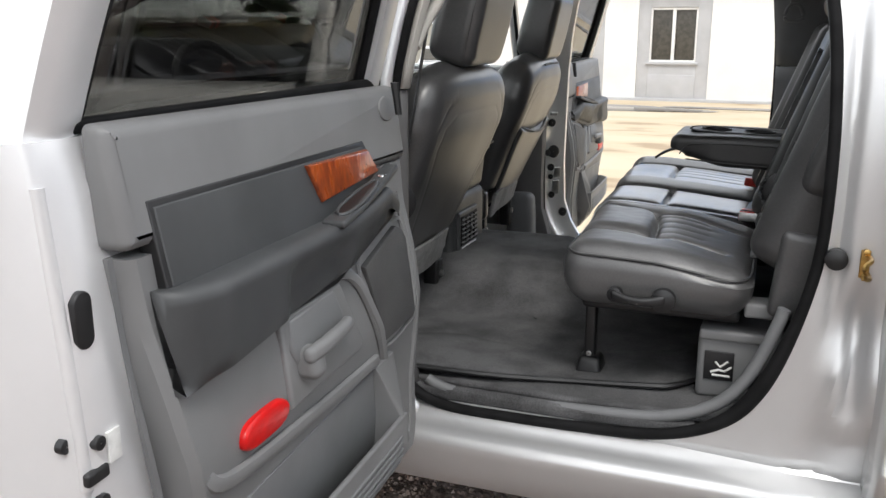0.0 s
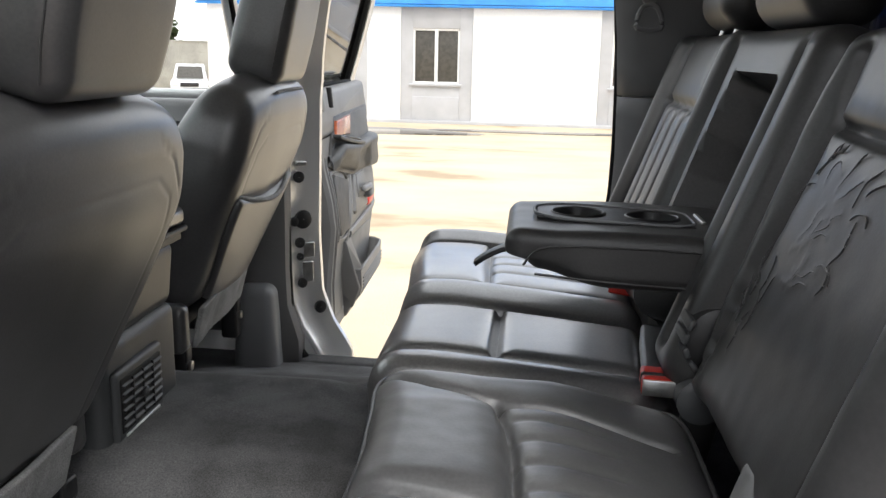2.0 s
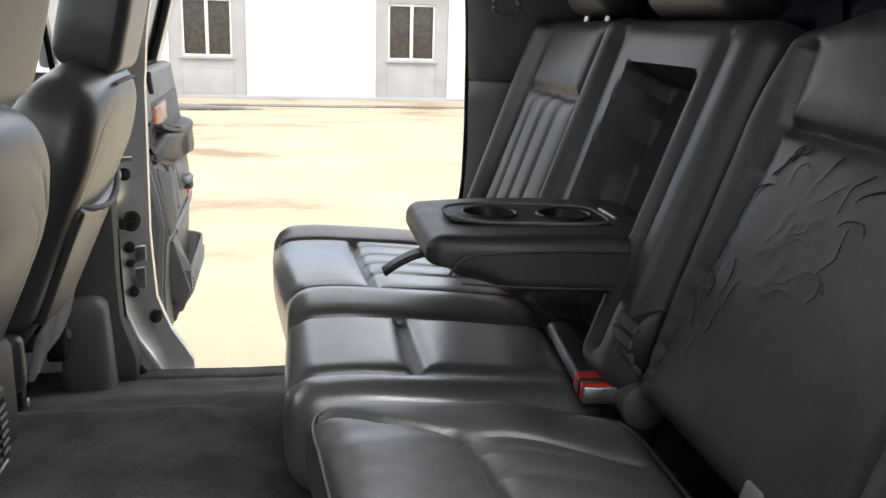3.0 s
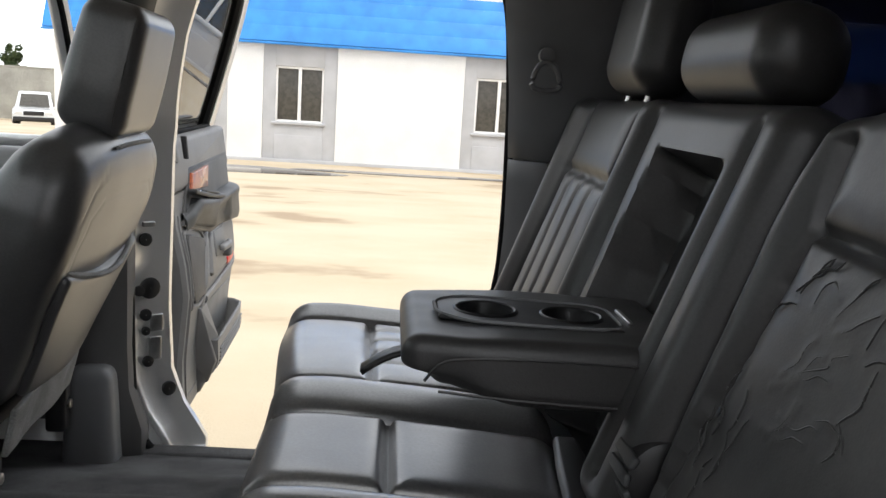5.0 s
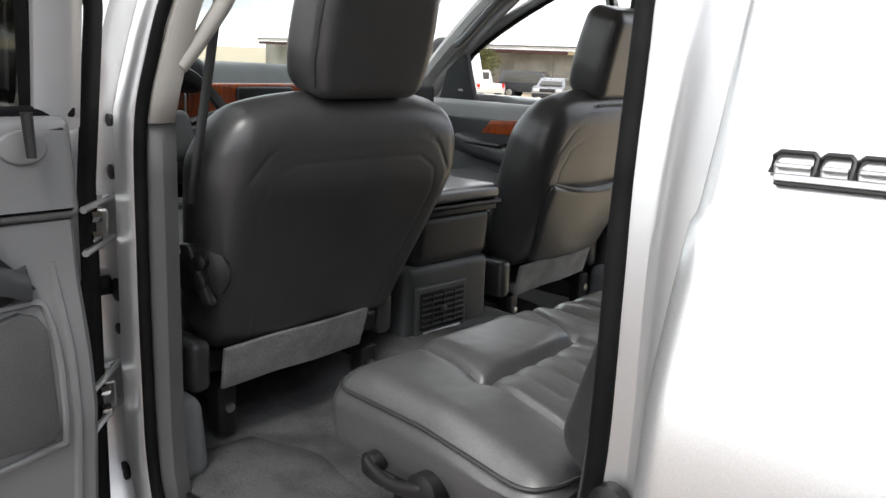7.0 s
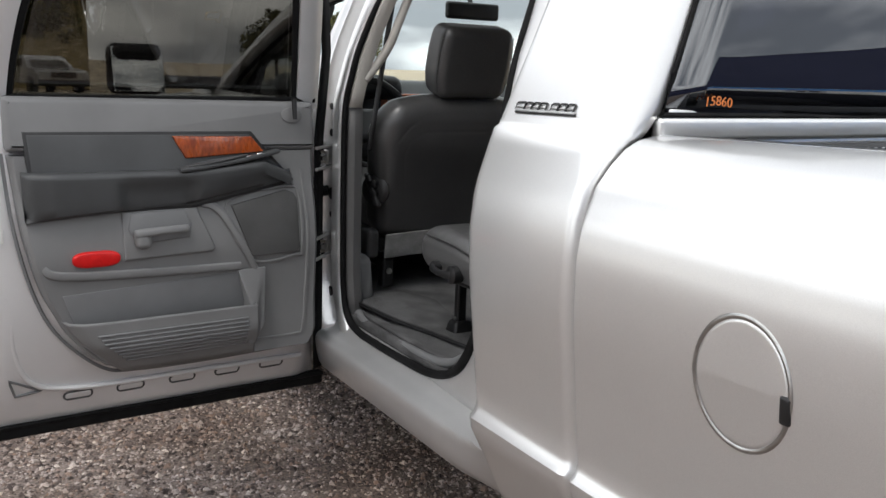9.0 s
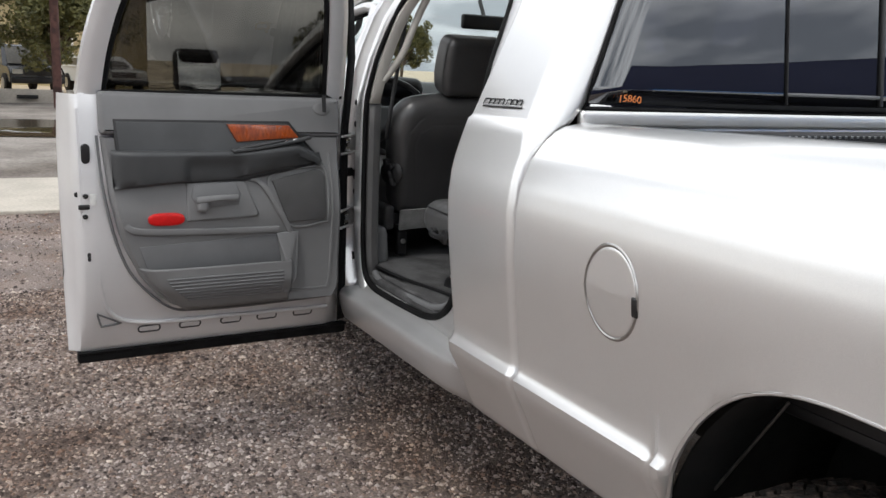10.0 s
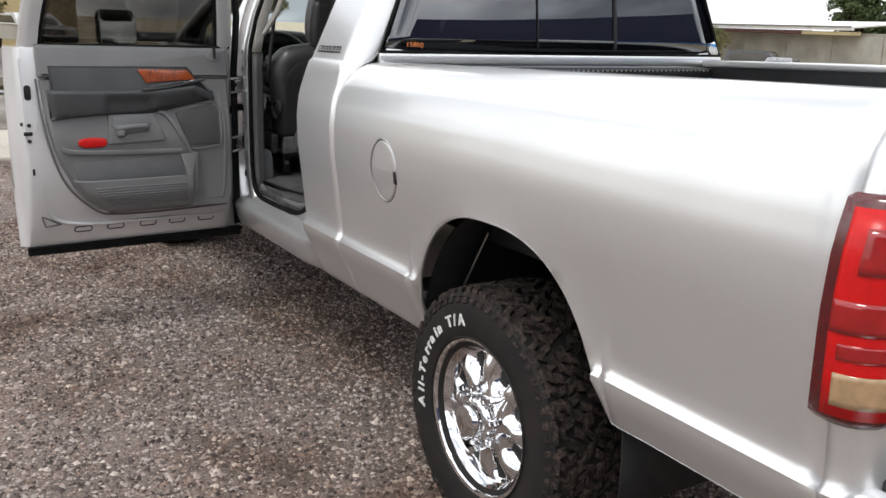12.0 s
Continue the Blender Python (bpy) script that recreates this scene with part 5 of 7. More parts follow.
    for s, n_, z in ((0.940, 0.117, 0.990), (0.962, 0.092, 0.992), (0.943, 0.118, 0.925)):
        part("latch_screw", at(disc(0.008, 0.010, (s, n_, z), "y", 12)), BLACK, d)
    part("rubber_plug", at(rbox((0.012, 0.016, 0.030), 0.006, (0.936, 0.115, 0.795))), BLACK, d)
    part("rear_shell_step", at(tube(smooth_path([(0.952, 0.086, 1.26), (0.950, 0.104, 1.0), (0.945, 0.106, 0.88), (0.905, 0.112, 0.80), (0.90, 0.098, 0.68), (0.86, 0.08, 0.58), (0.74, 0.068, 0.545), (0.50, 0.066, 0.54), (0.10, 0.066, 0.535)], 5), 0.008, 10)), LITSILVER, d)
    edge_rows = []
    for z in zs((0.47, 8), (1.20, 8), (1.45, 6), (1.68, 1)):
        s0, n0 = (float(np.interp(z, (0.47, 1.20, 1.30, 1.45, 1.68), v_)) for v_ in ((0.047, 0.047, 0.040, 0.034, 0.074), (0.040, 0.045, 0.050, 0.066, 0.126)))
        edge_rows.append([(s0, n0 + 0.004, z), (s0 - 0.016, n0 - 0.008, z), (s0 - 0.040, n0 - 0.023, z)])
    part("front_edge_seal", at(rbox((0.034, 0.066, 0.76), 0.012, (0.052, 0.088, 0.905), (1, 1, 6), 3) if flip else sheet(edge_rows)), RUBBER, d, solid=0.0 if flip else 0.004)
    return d


L_DOOR = pose(0.045, 0.0, 0.0, 0, 0, 2.5)
door(lambda s, n, z: L_DOOR @ Vector((n, -s, z)), False, "rear_door", "open rear door with a grey inner panel")
R_DOOR = pose(0.015, 1.845, -0.042, 0, 0, 1.4)
door(lambda s, n, z: R_DOOR @ Vector((n, s, z)), True, "rear_door", "open rear door with a grey inner panel")


# front doors, shut
def front_door(f, belt, mx, my):
    rows = [[(x, cab_y(z), z + (belt - 1.305) * smoothstep(1.0, 1.3, z)) for x in [-1.18 + 0.16 * i for i in range(8)]] for z in zs((0.50, 4), (0.66, 3), (0.712, 8), (1.25, 2), (1.305, 1))]
    d = part("front_door", f(sheet(rows)), SILVER, truck, "closed silver front door", solid=0.006)
    part("upper_panel", f(rbox((1.12, 0.06, 0.17), 0.018, (-0.62, 0.090, 1.185 + (belt - 1.305) * 0.5), (8, 1, 2))), LITDOORGREY, d)
    part("lower_panel", f(rbox((1.12, 0.05, 0.45), 0.015, (-0.62, 0.085, 0.87), (8, 1, 2))), PLASTIC, d)
    part("insert", f(rbox((0.80, 0.02, 0.085), 0.006, (-0.44, 0.122, 1.155), (4, 1, 1))), SLATE, d)
    part("wood_trim", f(plate([(-0.605, 1.150), (-0.565, 1.194), (-0.385, 1.206), (-0.395, 1.153)], 0.012, lambda u, v, w: Vector((u, 0.125 + w, v)), 0.003)), WOOD, d, "glossy orange burl wood trim")
    part("armrest", f(rbox((0.62, 0.080, 0.062), 0.024, (-0.39, 0.150, 1.085), (6, 1, 1), 3, lambda x, y, z: (x, y, z + 0.03 * smoothstep(-0.1, -0.3, x)))), SLATE, d)
    part("pull_cup", f(rbox((0.16, 0.05, 0.014), 0.006, (-0.56, 0.165, 1.118), (4, 1, 1), 2)), BLACK, d)
    part("speaker_grille", f(rbox((0.22, 0.012, 0.16), 0.02, (-0.75, 0.112, 0.93))), PLASTIC, d)
    part("pocket", f(rbox((0.60, 0.035, 0.14), 0.015, (-0.42, 0.118, 0.78), (4, 1, 2), 2, lambda x, y, z: (x, y + 0.15 * max(0.0, z), z))), PLASTIC_L, d)
    fr = smooth_path([(-0.885, -0.03, 1.300), (-0.750, 0.035, 1.422), (-0.51, 0.085, 1.545), (-0.34, 0.115, 1.605), (-0.18, 0.135, 1.640), (-0.08, 0.145, 1.645), (-0.04, 0.130, 1.60), (-0.03, -0.02, 1.30)], 5)
    part("window_frame", f(tube(fr, 0.024, 10, flat=0.8)), LITSILVER, d)
    part("window_gasket", f(tube([p + Vector((0.014, 0.012, -0.020)) for p in fr], 0.0075, 6)), RUBBER, d)
    m = part("side_mirror", f(rbox((0.10, 0.205, 0.19), 0.035, (mx, my, 1.374), (2, 2, 2), 3)), BLACK, d, "black side mirror with a bright glass")
    part("mirror_glass", f(rbox((0.006, 0.186, 0.172), 0.02, (mx + 0.056, my, 1.374), (1, 2, 2), 3, None, pose(0, 0, 0, 0, -15, 0))), MIRROR, m)
    part("mirror_arm", f(rbox((0.07, 0.26, 0.05), 0.015, (mx + 0.03, my + 0.21, 1.33))), BLACK, m)
    part("mirror_sail", f(plate([(-0.885, 1.245), (-0.715, 1.245), (-0.719, 1.409), (-0.745, 1.404), (-0.825, 1.349)], 0.022, lambda u, v, w: Vector((u, 0.048 + w + 0.30 * (v - 1.3), v)), 0.004)), SLATE, d, "dark grey mirror sail")
    part("tweeter_mark", f(rbox((0.022, 0.004, 0.008), 0.0018, (-0.770, 0.066, 1.282))), STEEL, d)
    # roof rail and A-pillar
    ap = smooth_path([(-1.00, -0.02, 1.27), (-0.78, 0.055, 1.425), (-0.57, 0.115, 1.562), (-0.36, 0.175, 1.670), (-0.08, 0.235, 1.765), (0.3, 0.26, 1.815), (0.8, 0.26, 1.83), (1.20, 0.26, 1.80)], 5)
    part("roof_rail", f(tube(ap, 0.034, 10)), SILVER, truck)
    part("pillar_cover", f(tube([p + Vector((-0.02, 0.050, 0.0)) for p in ap[:16]], 0.030, 8)), PILLARGREY, truck, "light grey windscreen pillar cover")
    part("grab_handle", f(tube(smooth_path([(-0.74, 0.13, 1.44), (-0.66, 0.175, 1.46), (-0.48, 0.235, 1.57), (-0.40, 0.225, 1.64)], 4), 0.014, 8)), PLASTIC, truck)
    return d


front_door(lambda b: b, 1.305, -0.98, -0.330)
front_door(mirrored, 1.268, -1.09, -0.250)
rows = [[(-1.06 + 0.66 * t, 0.9 + (0.80 - 0.20 * t) * (j / 8 - 1) , 1.30 + 0.545 * t) for j in range(17)] for t in [i / 8 for i in range(9)]]
part("windshield", sheet([[(x - 0.12 * (1 - ((y - 0.9) / 0.8) ** 2) * 1.0, y, z) for x, y, z in r] for r in rows]), CLEAR, truck, solid=0.005)
part("firewall", rbox((0.03, 1.60, 0.75), 0.01, (-1.18, 0.9, 0.92)), MATBLACK, truck)
hood = [[(x, y, 1.245 + 0.035 * math.cos((y - 0.9) * 1.9) - 0.10 * smoothstep(-1.9, -2.55, x)) for y in [0.05 + 0.17 * j for j in range(11)]] for x in [-1.28 - 0.13 * i for i in range(11)]]
part("hood", sheet(hood), SILVER, truck, solid=0.02)
for flip in (False, True):
    f = mirrored if flip else (lambda b: b)
    fx = [-1.19 - 0.04 * i for i in range(35)]
    rows = []
    for x in fx:
        d_ = abs(x + 1.60)
        lo = max(0.5, 0.45 + 0.49 * math.sqrt(1 - (d_ / 0.44) ** 2.5)) if d_ < 0.44 else 0.5
        rows.append([(x, float(np.interp(z, LOW_Z + (1.30,), LOW_Y + (0.02,))) + 0.06 * smoothstep(-2.2, -2.6, x), z) for z in [lo + (1.26 - lo) * i / 12 for i in range(13)]])
    part("front_fender", f(sheet(rows)), SILVER, truck, solid=0.006)
    part("head_light", f(rbox((0.06, 0.24, 0.24), 0.03, (-2.56, 0.16, 1.02))), CLEAR, truck)
part("grille", rbox((0.06, 1.25, 0.50), 0.04, (-2.57, 0.9, 0.98), (1, 6, 2)), CHROME, truck)
part("front_bumper", rbox((0.16, 1.95, 0.26), 0.05, (-2.62, 0.9, 0.62), (1, 8, 2), 3), CHROME, truck)

# dashboard
def dash_warp(x, y, z):
    return (x - 0.05 * math.cos(2.2 * y) + 0.10 * smoothstep(-0.02, 0.16, z) * -1, y, z + 0.02 * math.cos(2 * y))


ds = part("dashboard", rbox((0.42, 1.52, 0.34), 0.09, (-1.00, 0.9, 1.165), (3, 14, 4), 4, dash_warp), SLATE, truck, "dark dashboard with wood trim and round gauges")
part("instrument_hood", rbox((0.26, 0.50, 0.10), 0.045, (-0.86, 0.46, 1.335), (2, 8, 1), 4, lambda x, y, z: (x, y, z - 0.16 * y * y * 4 * 0.25)), BLACK, ds)
part("dash_wood", rbox((0.02, 0.40, 0.20), 0.03, (-0.785, 0.86, 1.205), (1, 4, 3), 3), WOOD, ds, "burl wood dashboard panel")
part("dash_wood", rbox((0.02, 0.44, 0.07), 0.02, (-0.80, 0.44, 1.265), (1, 4, 1), 3), WOOD, ds)
part("gauge_cluster", rbox((0.02, 0.34, 0.10), 0.02, (-0.785, 0.45, 1.26)), BLACK, ds)
part("radio", rbox((0.02, 0.19, 0.10), 0.008, (-0.772, 0.90, 1.245)), BLACK, ds)
for z in (1.15, 1.17):
    part("vent", rbox((0.02, 0.12, 0.012), 0.004, (-0.772, 0.90, z)), STEEL, ds)
for y in (0.25, 1.55):
    part("side_vent", rbox((0.02, 0.13, 0.09), 0.02, (-0.79, y, 1.25)), BLACK, ds)
WHEEL_TURN = pose(0, 0, 0, 0, -28, 0).to_3x3()
rim_pts = [Vector((-0.56, 0.46, 1.20)) + WHEEL_TURN @ Vector((0, 0.19 * math.cos(a), 0.19 * math.sin(a))) for a in [2 * math.pi * i / 36 for i in range(36)]]
sw = part("steering_wheel", tube(rim_pts, 0.015, 8, True, up=(1, 0, 0)), BLACK, truck, "black steering wheel")
part("wheel_pad", rbox((0.05, 0.17, 0.13), 0.03, (-0.57, 0.46, 1.19), (1, 2, 2), 3, turn=pose(0, 0, 0, 0, -28, 0)), SLATE, sw)
for y in (-0.13, 0.13):
    part("spoke", rbox((0.02, 0.12, 0.035), 0.01, (-0.565, 0.46 + y, 1.195)), SLATE, sw)
part("column", tube([(-0.60, 0.46, 1.17), (-0.90, 0.46, 1.05)], 0.045, 12), SLATE, sw)
part("shift_lever", tube(smooth_path([(-0.66, 0.54, 1.20), (-0.60, 0.64, 1.24), (-0.57, 0.72, 1.27)], 4), 0.010, 8), BLACK, sw)
rm_ = part("rear_view_mirror", rbox((0.03, 0.26, 0.07), 0.014, (-0.66, 0.98, 1.655), (1, 4, 1), 3), BLACK, truck)
part("mirror_stalk", tube([(-0.67, 0.98, 1.68), (-0.72, 0.98, 1.76)], 0.010, 8), BLACK, rm_)
for y in (0.46, 1.34):
    part("sun_visor", rbox((0.14, 0.40, 0.02), 0.009, (-0.50, y, 1.80)), BEIGE, truck)


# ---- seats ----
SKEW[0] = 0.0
def leaned(at, degrees):
    return pose(*at, 0, degrees, 0)


def put_m(bm, m):
    for v in bm.verts:
        v.co = m @ v.co
    return bm


RELIEF, CREASES = [], []
cr = random.Random(17)
for cy, cz, wide, tall, n_, lean_ in ((0.125, 0.052, 0.040, 0.034, 6, 1.9), (0.045, 0.050, 0.050, 0.036, 8, 2.2), (0.105, -0.020, 0.022, 0.016, 3, 2.6), (0.085, -0.052, 0.020, 0.018, 4, 2.8), (0.155, -0.120, 0.022, 0.048, 7, 1.7), (0.02, 0.0, 0.03, 0.05, 3, 2.3)):
    for _ in range(n_):
        y, z = cy + cr.uniform(-wide, wide), cz + cr.uniform(-tall, tall)
        a, run = lean_ + cr.uniform(-0.5, 0.5), [(y, z)]
        for _ in range(4):
            l_ = cr.uniform(0.007, 0.018)
            y, z, a = y + l_ * math.cos(a), z + l_ * math.sin(a), a + cr.uniform(-0.8, 0.8)
            run.append((y, z))
        if all(-0.12 < p < 0.19 and -0.19 < q < 0.097 for p, q in run):
            RELIEF.append(run)
RELIEF.append([(0.030 + 0.075 * k / 7 + 0.006 * math.sin(2.1 * k), 0.030 - 0.055 * k / 7) for k in range(8)])
RELIEF.append([(0.118 + 0.018 * k / 5, -0.060 - 0.055 * k / 5 + 0.004 * math.sin(2 * k)) for k in range(6)])
for run in RELIEF:
    CREASES += [(*p, *q) for p, q in zip(run, run[1:])]


def pads(u, v, lines, width=0.007, depth=0.009):
    return grooves(u, v, lines, width, depth)


def rear_left():
    t = thing("single_seat", (0.66, 0.36, 0.69), "worn grey leather single rear seat in the cab", "seat", "rear seats")
    cx, cy, cz = 0.637, 0.375, 0.918
    far_seam = [(-0.200, 0.226, -0.110, 0.172), (-0.110, 0.172, -0.036, 0.146), (-0.036, 0.146, 0.150, 0.110)]
    near_seam = [(-0.190, -0.082, -0.110, -0.096), (-0.110, -0.096, -0.022, -0.110), (-0.022, -0.110, 0.120, -0.114)]
    cross = [(-0.036, 0.146, -0.022, -0.110)]
    pleats = [(-0.020, y, 0.085 - 0.15 * abs(y - 0.02), 0.93 * y - 0.004) for y in (-0.060, -0.006, 0.050, 0.100)]

    def top_form(x, y):
        rise = 0.006 * math.exp(-((x + 0.11) / 0.07) ** 2) - 0.034 * smoothstep(0.0, 0.19, x)
        return rise - 0.010 * smoothstep(0.20, 0.255, abs(y))

    def warp(x, y, z):
        w = smoothstep(0.0, 0.050, z)
        inside = smoothstep(0.258, 0.235, abs(y)) * smoothstep(0.190, 0.172, abs(x))
        front = smoothstep(-0.022, -0.045, x) * smoothstep(0.150, 0.10, y) * smoothstep(-0.105, -0.06, y)
        dz = top_form(x, y) + 0.008 * front - inside * (pads(x, y, far_seam + near_seam, 0.0050, 0.009) + pads(x, y, cross, 0.0065, 0.015) + pads(x, y, pleats, 0.0070, 0.0024))
        dz += 0.0012 * noise.noise((9 * x, 9 * y, 1)) + 0.0007 * noise.noise((38 * x, 38 * y, 7))
        fold = 0.0005 * math.sin(95 * x + 30 * y + 4 * noise.noise((14 * x, 14 * y, 3))) * math.exp(-((x - 0.06) / 0.06) ** 2 - ((y + 0.02) / 0.14) ** 2)
        k = 1 - 0.07 * smoothstep(0.0, -0.065, z)
        nx = x * k - 0.022 * smoothstep(0.02, 0.24, y) * (x < 0)
        return (nx, y * k, z + w * (dz + fold))
    c = part("cushion", rbox((0.378, 0.520, 0.132), 0.044, (cx, cy, cz), (110, 130, 6), 5, warp), LITLEATHER, t, "worn grey leather cushion, toned lighter for the light", sharp=60)
    ring = []
    for i in range(96):
        a = 2 * math.pi * i / 96
        x = 0.184 * math.copysign(abs(math.cos(a)) ** 0.22, math.cos(a))
        y = 0.254 * math.copysign(abs(math.sin(a)) ** 0.22, math.sin(a))
        ring.append((cx + x - 0.022 * smoothstep(0.02, 0.24, y) * (x < 0), cy + y, cz + 0.047 + 0.80 * top_form(x, 0.9 * y)))
    part("piping", tube(ring, 0.0028, 6, True), LEATHER2, c)
    lv = part("recline_lever", rbox((0.112, 0.016, 0.022), 0.010, (0.612, 0.104, 0.893), (14, 1, 2), 3, lambda x, y, z: (x, y - 0.012 * math.cos(24 * x), z * (0.75 + 160 * x * x) - 0.006 * math.cos(26 * x))), BLACK, t, "black plastic recline lever")
    part("lever_boss", disc(0.024, 0.036, (0.660, 0.112, 0.890), "y", 24, 0.4), BLACK, lv)
    part("lever_foot", disc(0.015, 0.026, (0.564, 0.112, 0.892), "y", 20, 0.4), BLACK, lv)
    part("lever_inlay", rbox((0.066, 0.003, 0.007), 0.0014, (0.612, 0.0855, 0.886), (8, 1, 1), 2, lambda x, y, z: (x, y + 10 * x * x, z)), STEEL, lv)
    lg = part("support_leg", rbox((0.024, 0.030, 0.19), 0.006, (0.496, 0.238, 0.775)), BLACK, t, "black metal support leg")
    part("leg_foot", rbox((0.062, 0.075, 0.040), 0.012, (0.498, 0.238, 0.690), (2, 2, 1), 2, lambda x, y, z: (x * (1 - 7 * (z + 0.02)), y * (1 - 7 * (z + 0.02)), z)), BLACK, lg)
    part("leg_bolt", disc(0.006, 0.006, (0.496, 0.222, 0.715), "y", 10), STEEL, lg)
    part("seat_pan", rbox((0.32, 0.40, 0.03), 0.01, (0.645, 0.37, 0.852)), BLACK, t)

    lines = [(-0.150, 0.100, 0.172, 0.112), (-0.158, -0.22, -0.150, 0.22), (0.215, -0.22, 0.172, 0.112), (0.172, 0.112, 0.192, 0.205)]
    wrinkles = [(0.190 + 0.012 * math.sin(7 * k), -0.215 + 0.034 * k, 0.222 - 0.006 * k, -0.205 + 0.034 * k) for k in range(9)]

    def back(x, y, z):
        w = smoothstep(-0.02, -0.055, x)
        inside = smoothstep(0.25, 0.225, abs(y)) * smoothstep(0.245, 0.20, abs(z))
        d = inside * (pads(y, z, lines, 0.007, 0.012) + pads(y, z, wrinkles, 0.004, 0.0025))
        if -0.14 < y < 0.20 and -0.2 < z < 0.12:
            d -= 0.0005 * math.exp(-(min(seg_dist(y, z, *q) for q in CREASES) / 0.0036) ** 2)
        bol = 0.022 * math.exp(-((y + 0.195) / 0.040) ** 2) + 0.016 * math.exp(-((y - 0.222) / 0.026) ** 2)
        d += 0.0016 * noise.noise((7 * y, 7 * z, 9))
        return (x + w * (d - bol + 0.0006 * noise.noise((30 * y, 30 * z, 4))), y * (1 - 0.10 * smoothstep(0.10, 0.25, z)), z - 0.03 * smoothstep(0.12, 0.25, abs(y)) * smoothstep(0.15, 0.25, z))
    m = leaned((0.960, 0.374, 1.190), 19)
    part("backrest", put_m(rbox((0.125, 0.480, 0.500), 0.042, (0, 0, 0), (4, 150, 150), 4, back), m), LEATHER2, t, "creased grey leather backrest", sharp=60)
    for run in RELIEF:
        path = smooth_path([Vector((-0.0630, y, z)) for y, z in run], 4)
        n_ = len(path)
        part("relief_ridge", put_m(tube(path, [0.0005 + 0.0007 * math.sin(math.pi * k / (n_ - 1)) ** 0.5 for k in range(n_)], 6), m), LEATHER2, t)
    # covers down the outer side: bolster, latch cover, lower shield
    part("side_bolster", put_m(rbox((0.100, 0.052, 0.275), 0.025, (0, 0, 0), (3, 2, 8), 4, lambda x, y, z: (x + 0.006 * math.sin(22 * z), y, z)), leaned((0.975, 0.150, 1.235), 17)), LEATHER2, t)
    part("latch_cover", rbox((0.055, 0.034, 0.060), 0.010, (0.892, 0.160, 1.066), (1, 1, 1), 3, lambda x, y, z: (x + 0.5 * z, y, z)), PLASTIC_L, t, "pale grey plastic latch cover")
    part("lower_shield", rbox((0.125, 0.036, 0.172), 0.016, (0.922, 0.140, 0.952), (3, 1, 4), 3, lambda x, y, z: (x + 0.10 * z, y, z - 0.12 * x)), FRONTLEATHER, t)
    part("shield_foot", rbox((0.060, 0.060, 0.030), 0.006, (0.842, 0.185, 0.872)), PLASTIC_L, t)
    part("belt_anchor", rbox((0.030, 0.036, 0.070), 0.008, (0.834, 0.330, 0.975), (1, 1, 2), 2, lambda x, y, z: (x + 0.3 * z, y, z)), PLASTIC_L, t, "pale grey belt anchor behind the cushion")
    # reclining joint towards the bench: ribbed drum on an arm
    rc = part("recliner", disc(0.044, 0.056, (0.862, 0.640, 1.035), "y", 28, 0.25), BLACK, t, "black ribbed reclining joint")
    part("recliner_arm", rbox((0.050, 0.034, 0.200), 0.016, (0.850, 0.632, 0.945), (1, 1, 4), 3, lambda x, y, z: (x + 0.2 * z, y, z)), BLACK, rc)
    for k in range(5):
        a = radians(150 + 24 * k)
        part("recliner_rib", rbox((0.008, 0.060, 0.014), 0.003, (0.862 + 0.045 * math.cos(a), 0.640, 1.035 + 0.045 * math.sin(a)), turn=pose(0, 0, 0, 0, -math.degrees(a), 0)), SLATE, rc)
    part("recliner_cap", disc(0.030, 0.062, (0.842, 0.636, 0.958), "y", 24, 0.3), SLATE, rc)
    h = part("headrest", put_m(rbox((0.105, 0.30, 0.155), 0.05, (0, 0, 0), (3, 6, 4), 4, lambda x, y, z: (x - 0.03 * z, y * (1 - 0.6 * max(0, z)), z)), leaned((1.045, 0.372, 1.500), 14)), LEATHER, t)
    for y in (0.31, 0.43):
        part("post", tube([(1.02, y, 1.40), (1.04, y, 1.46)], 0.006, 8), CHROME, h)
    return t


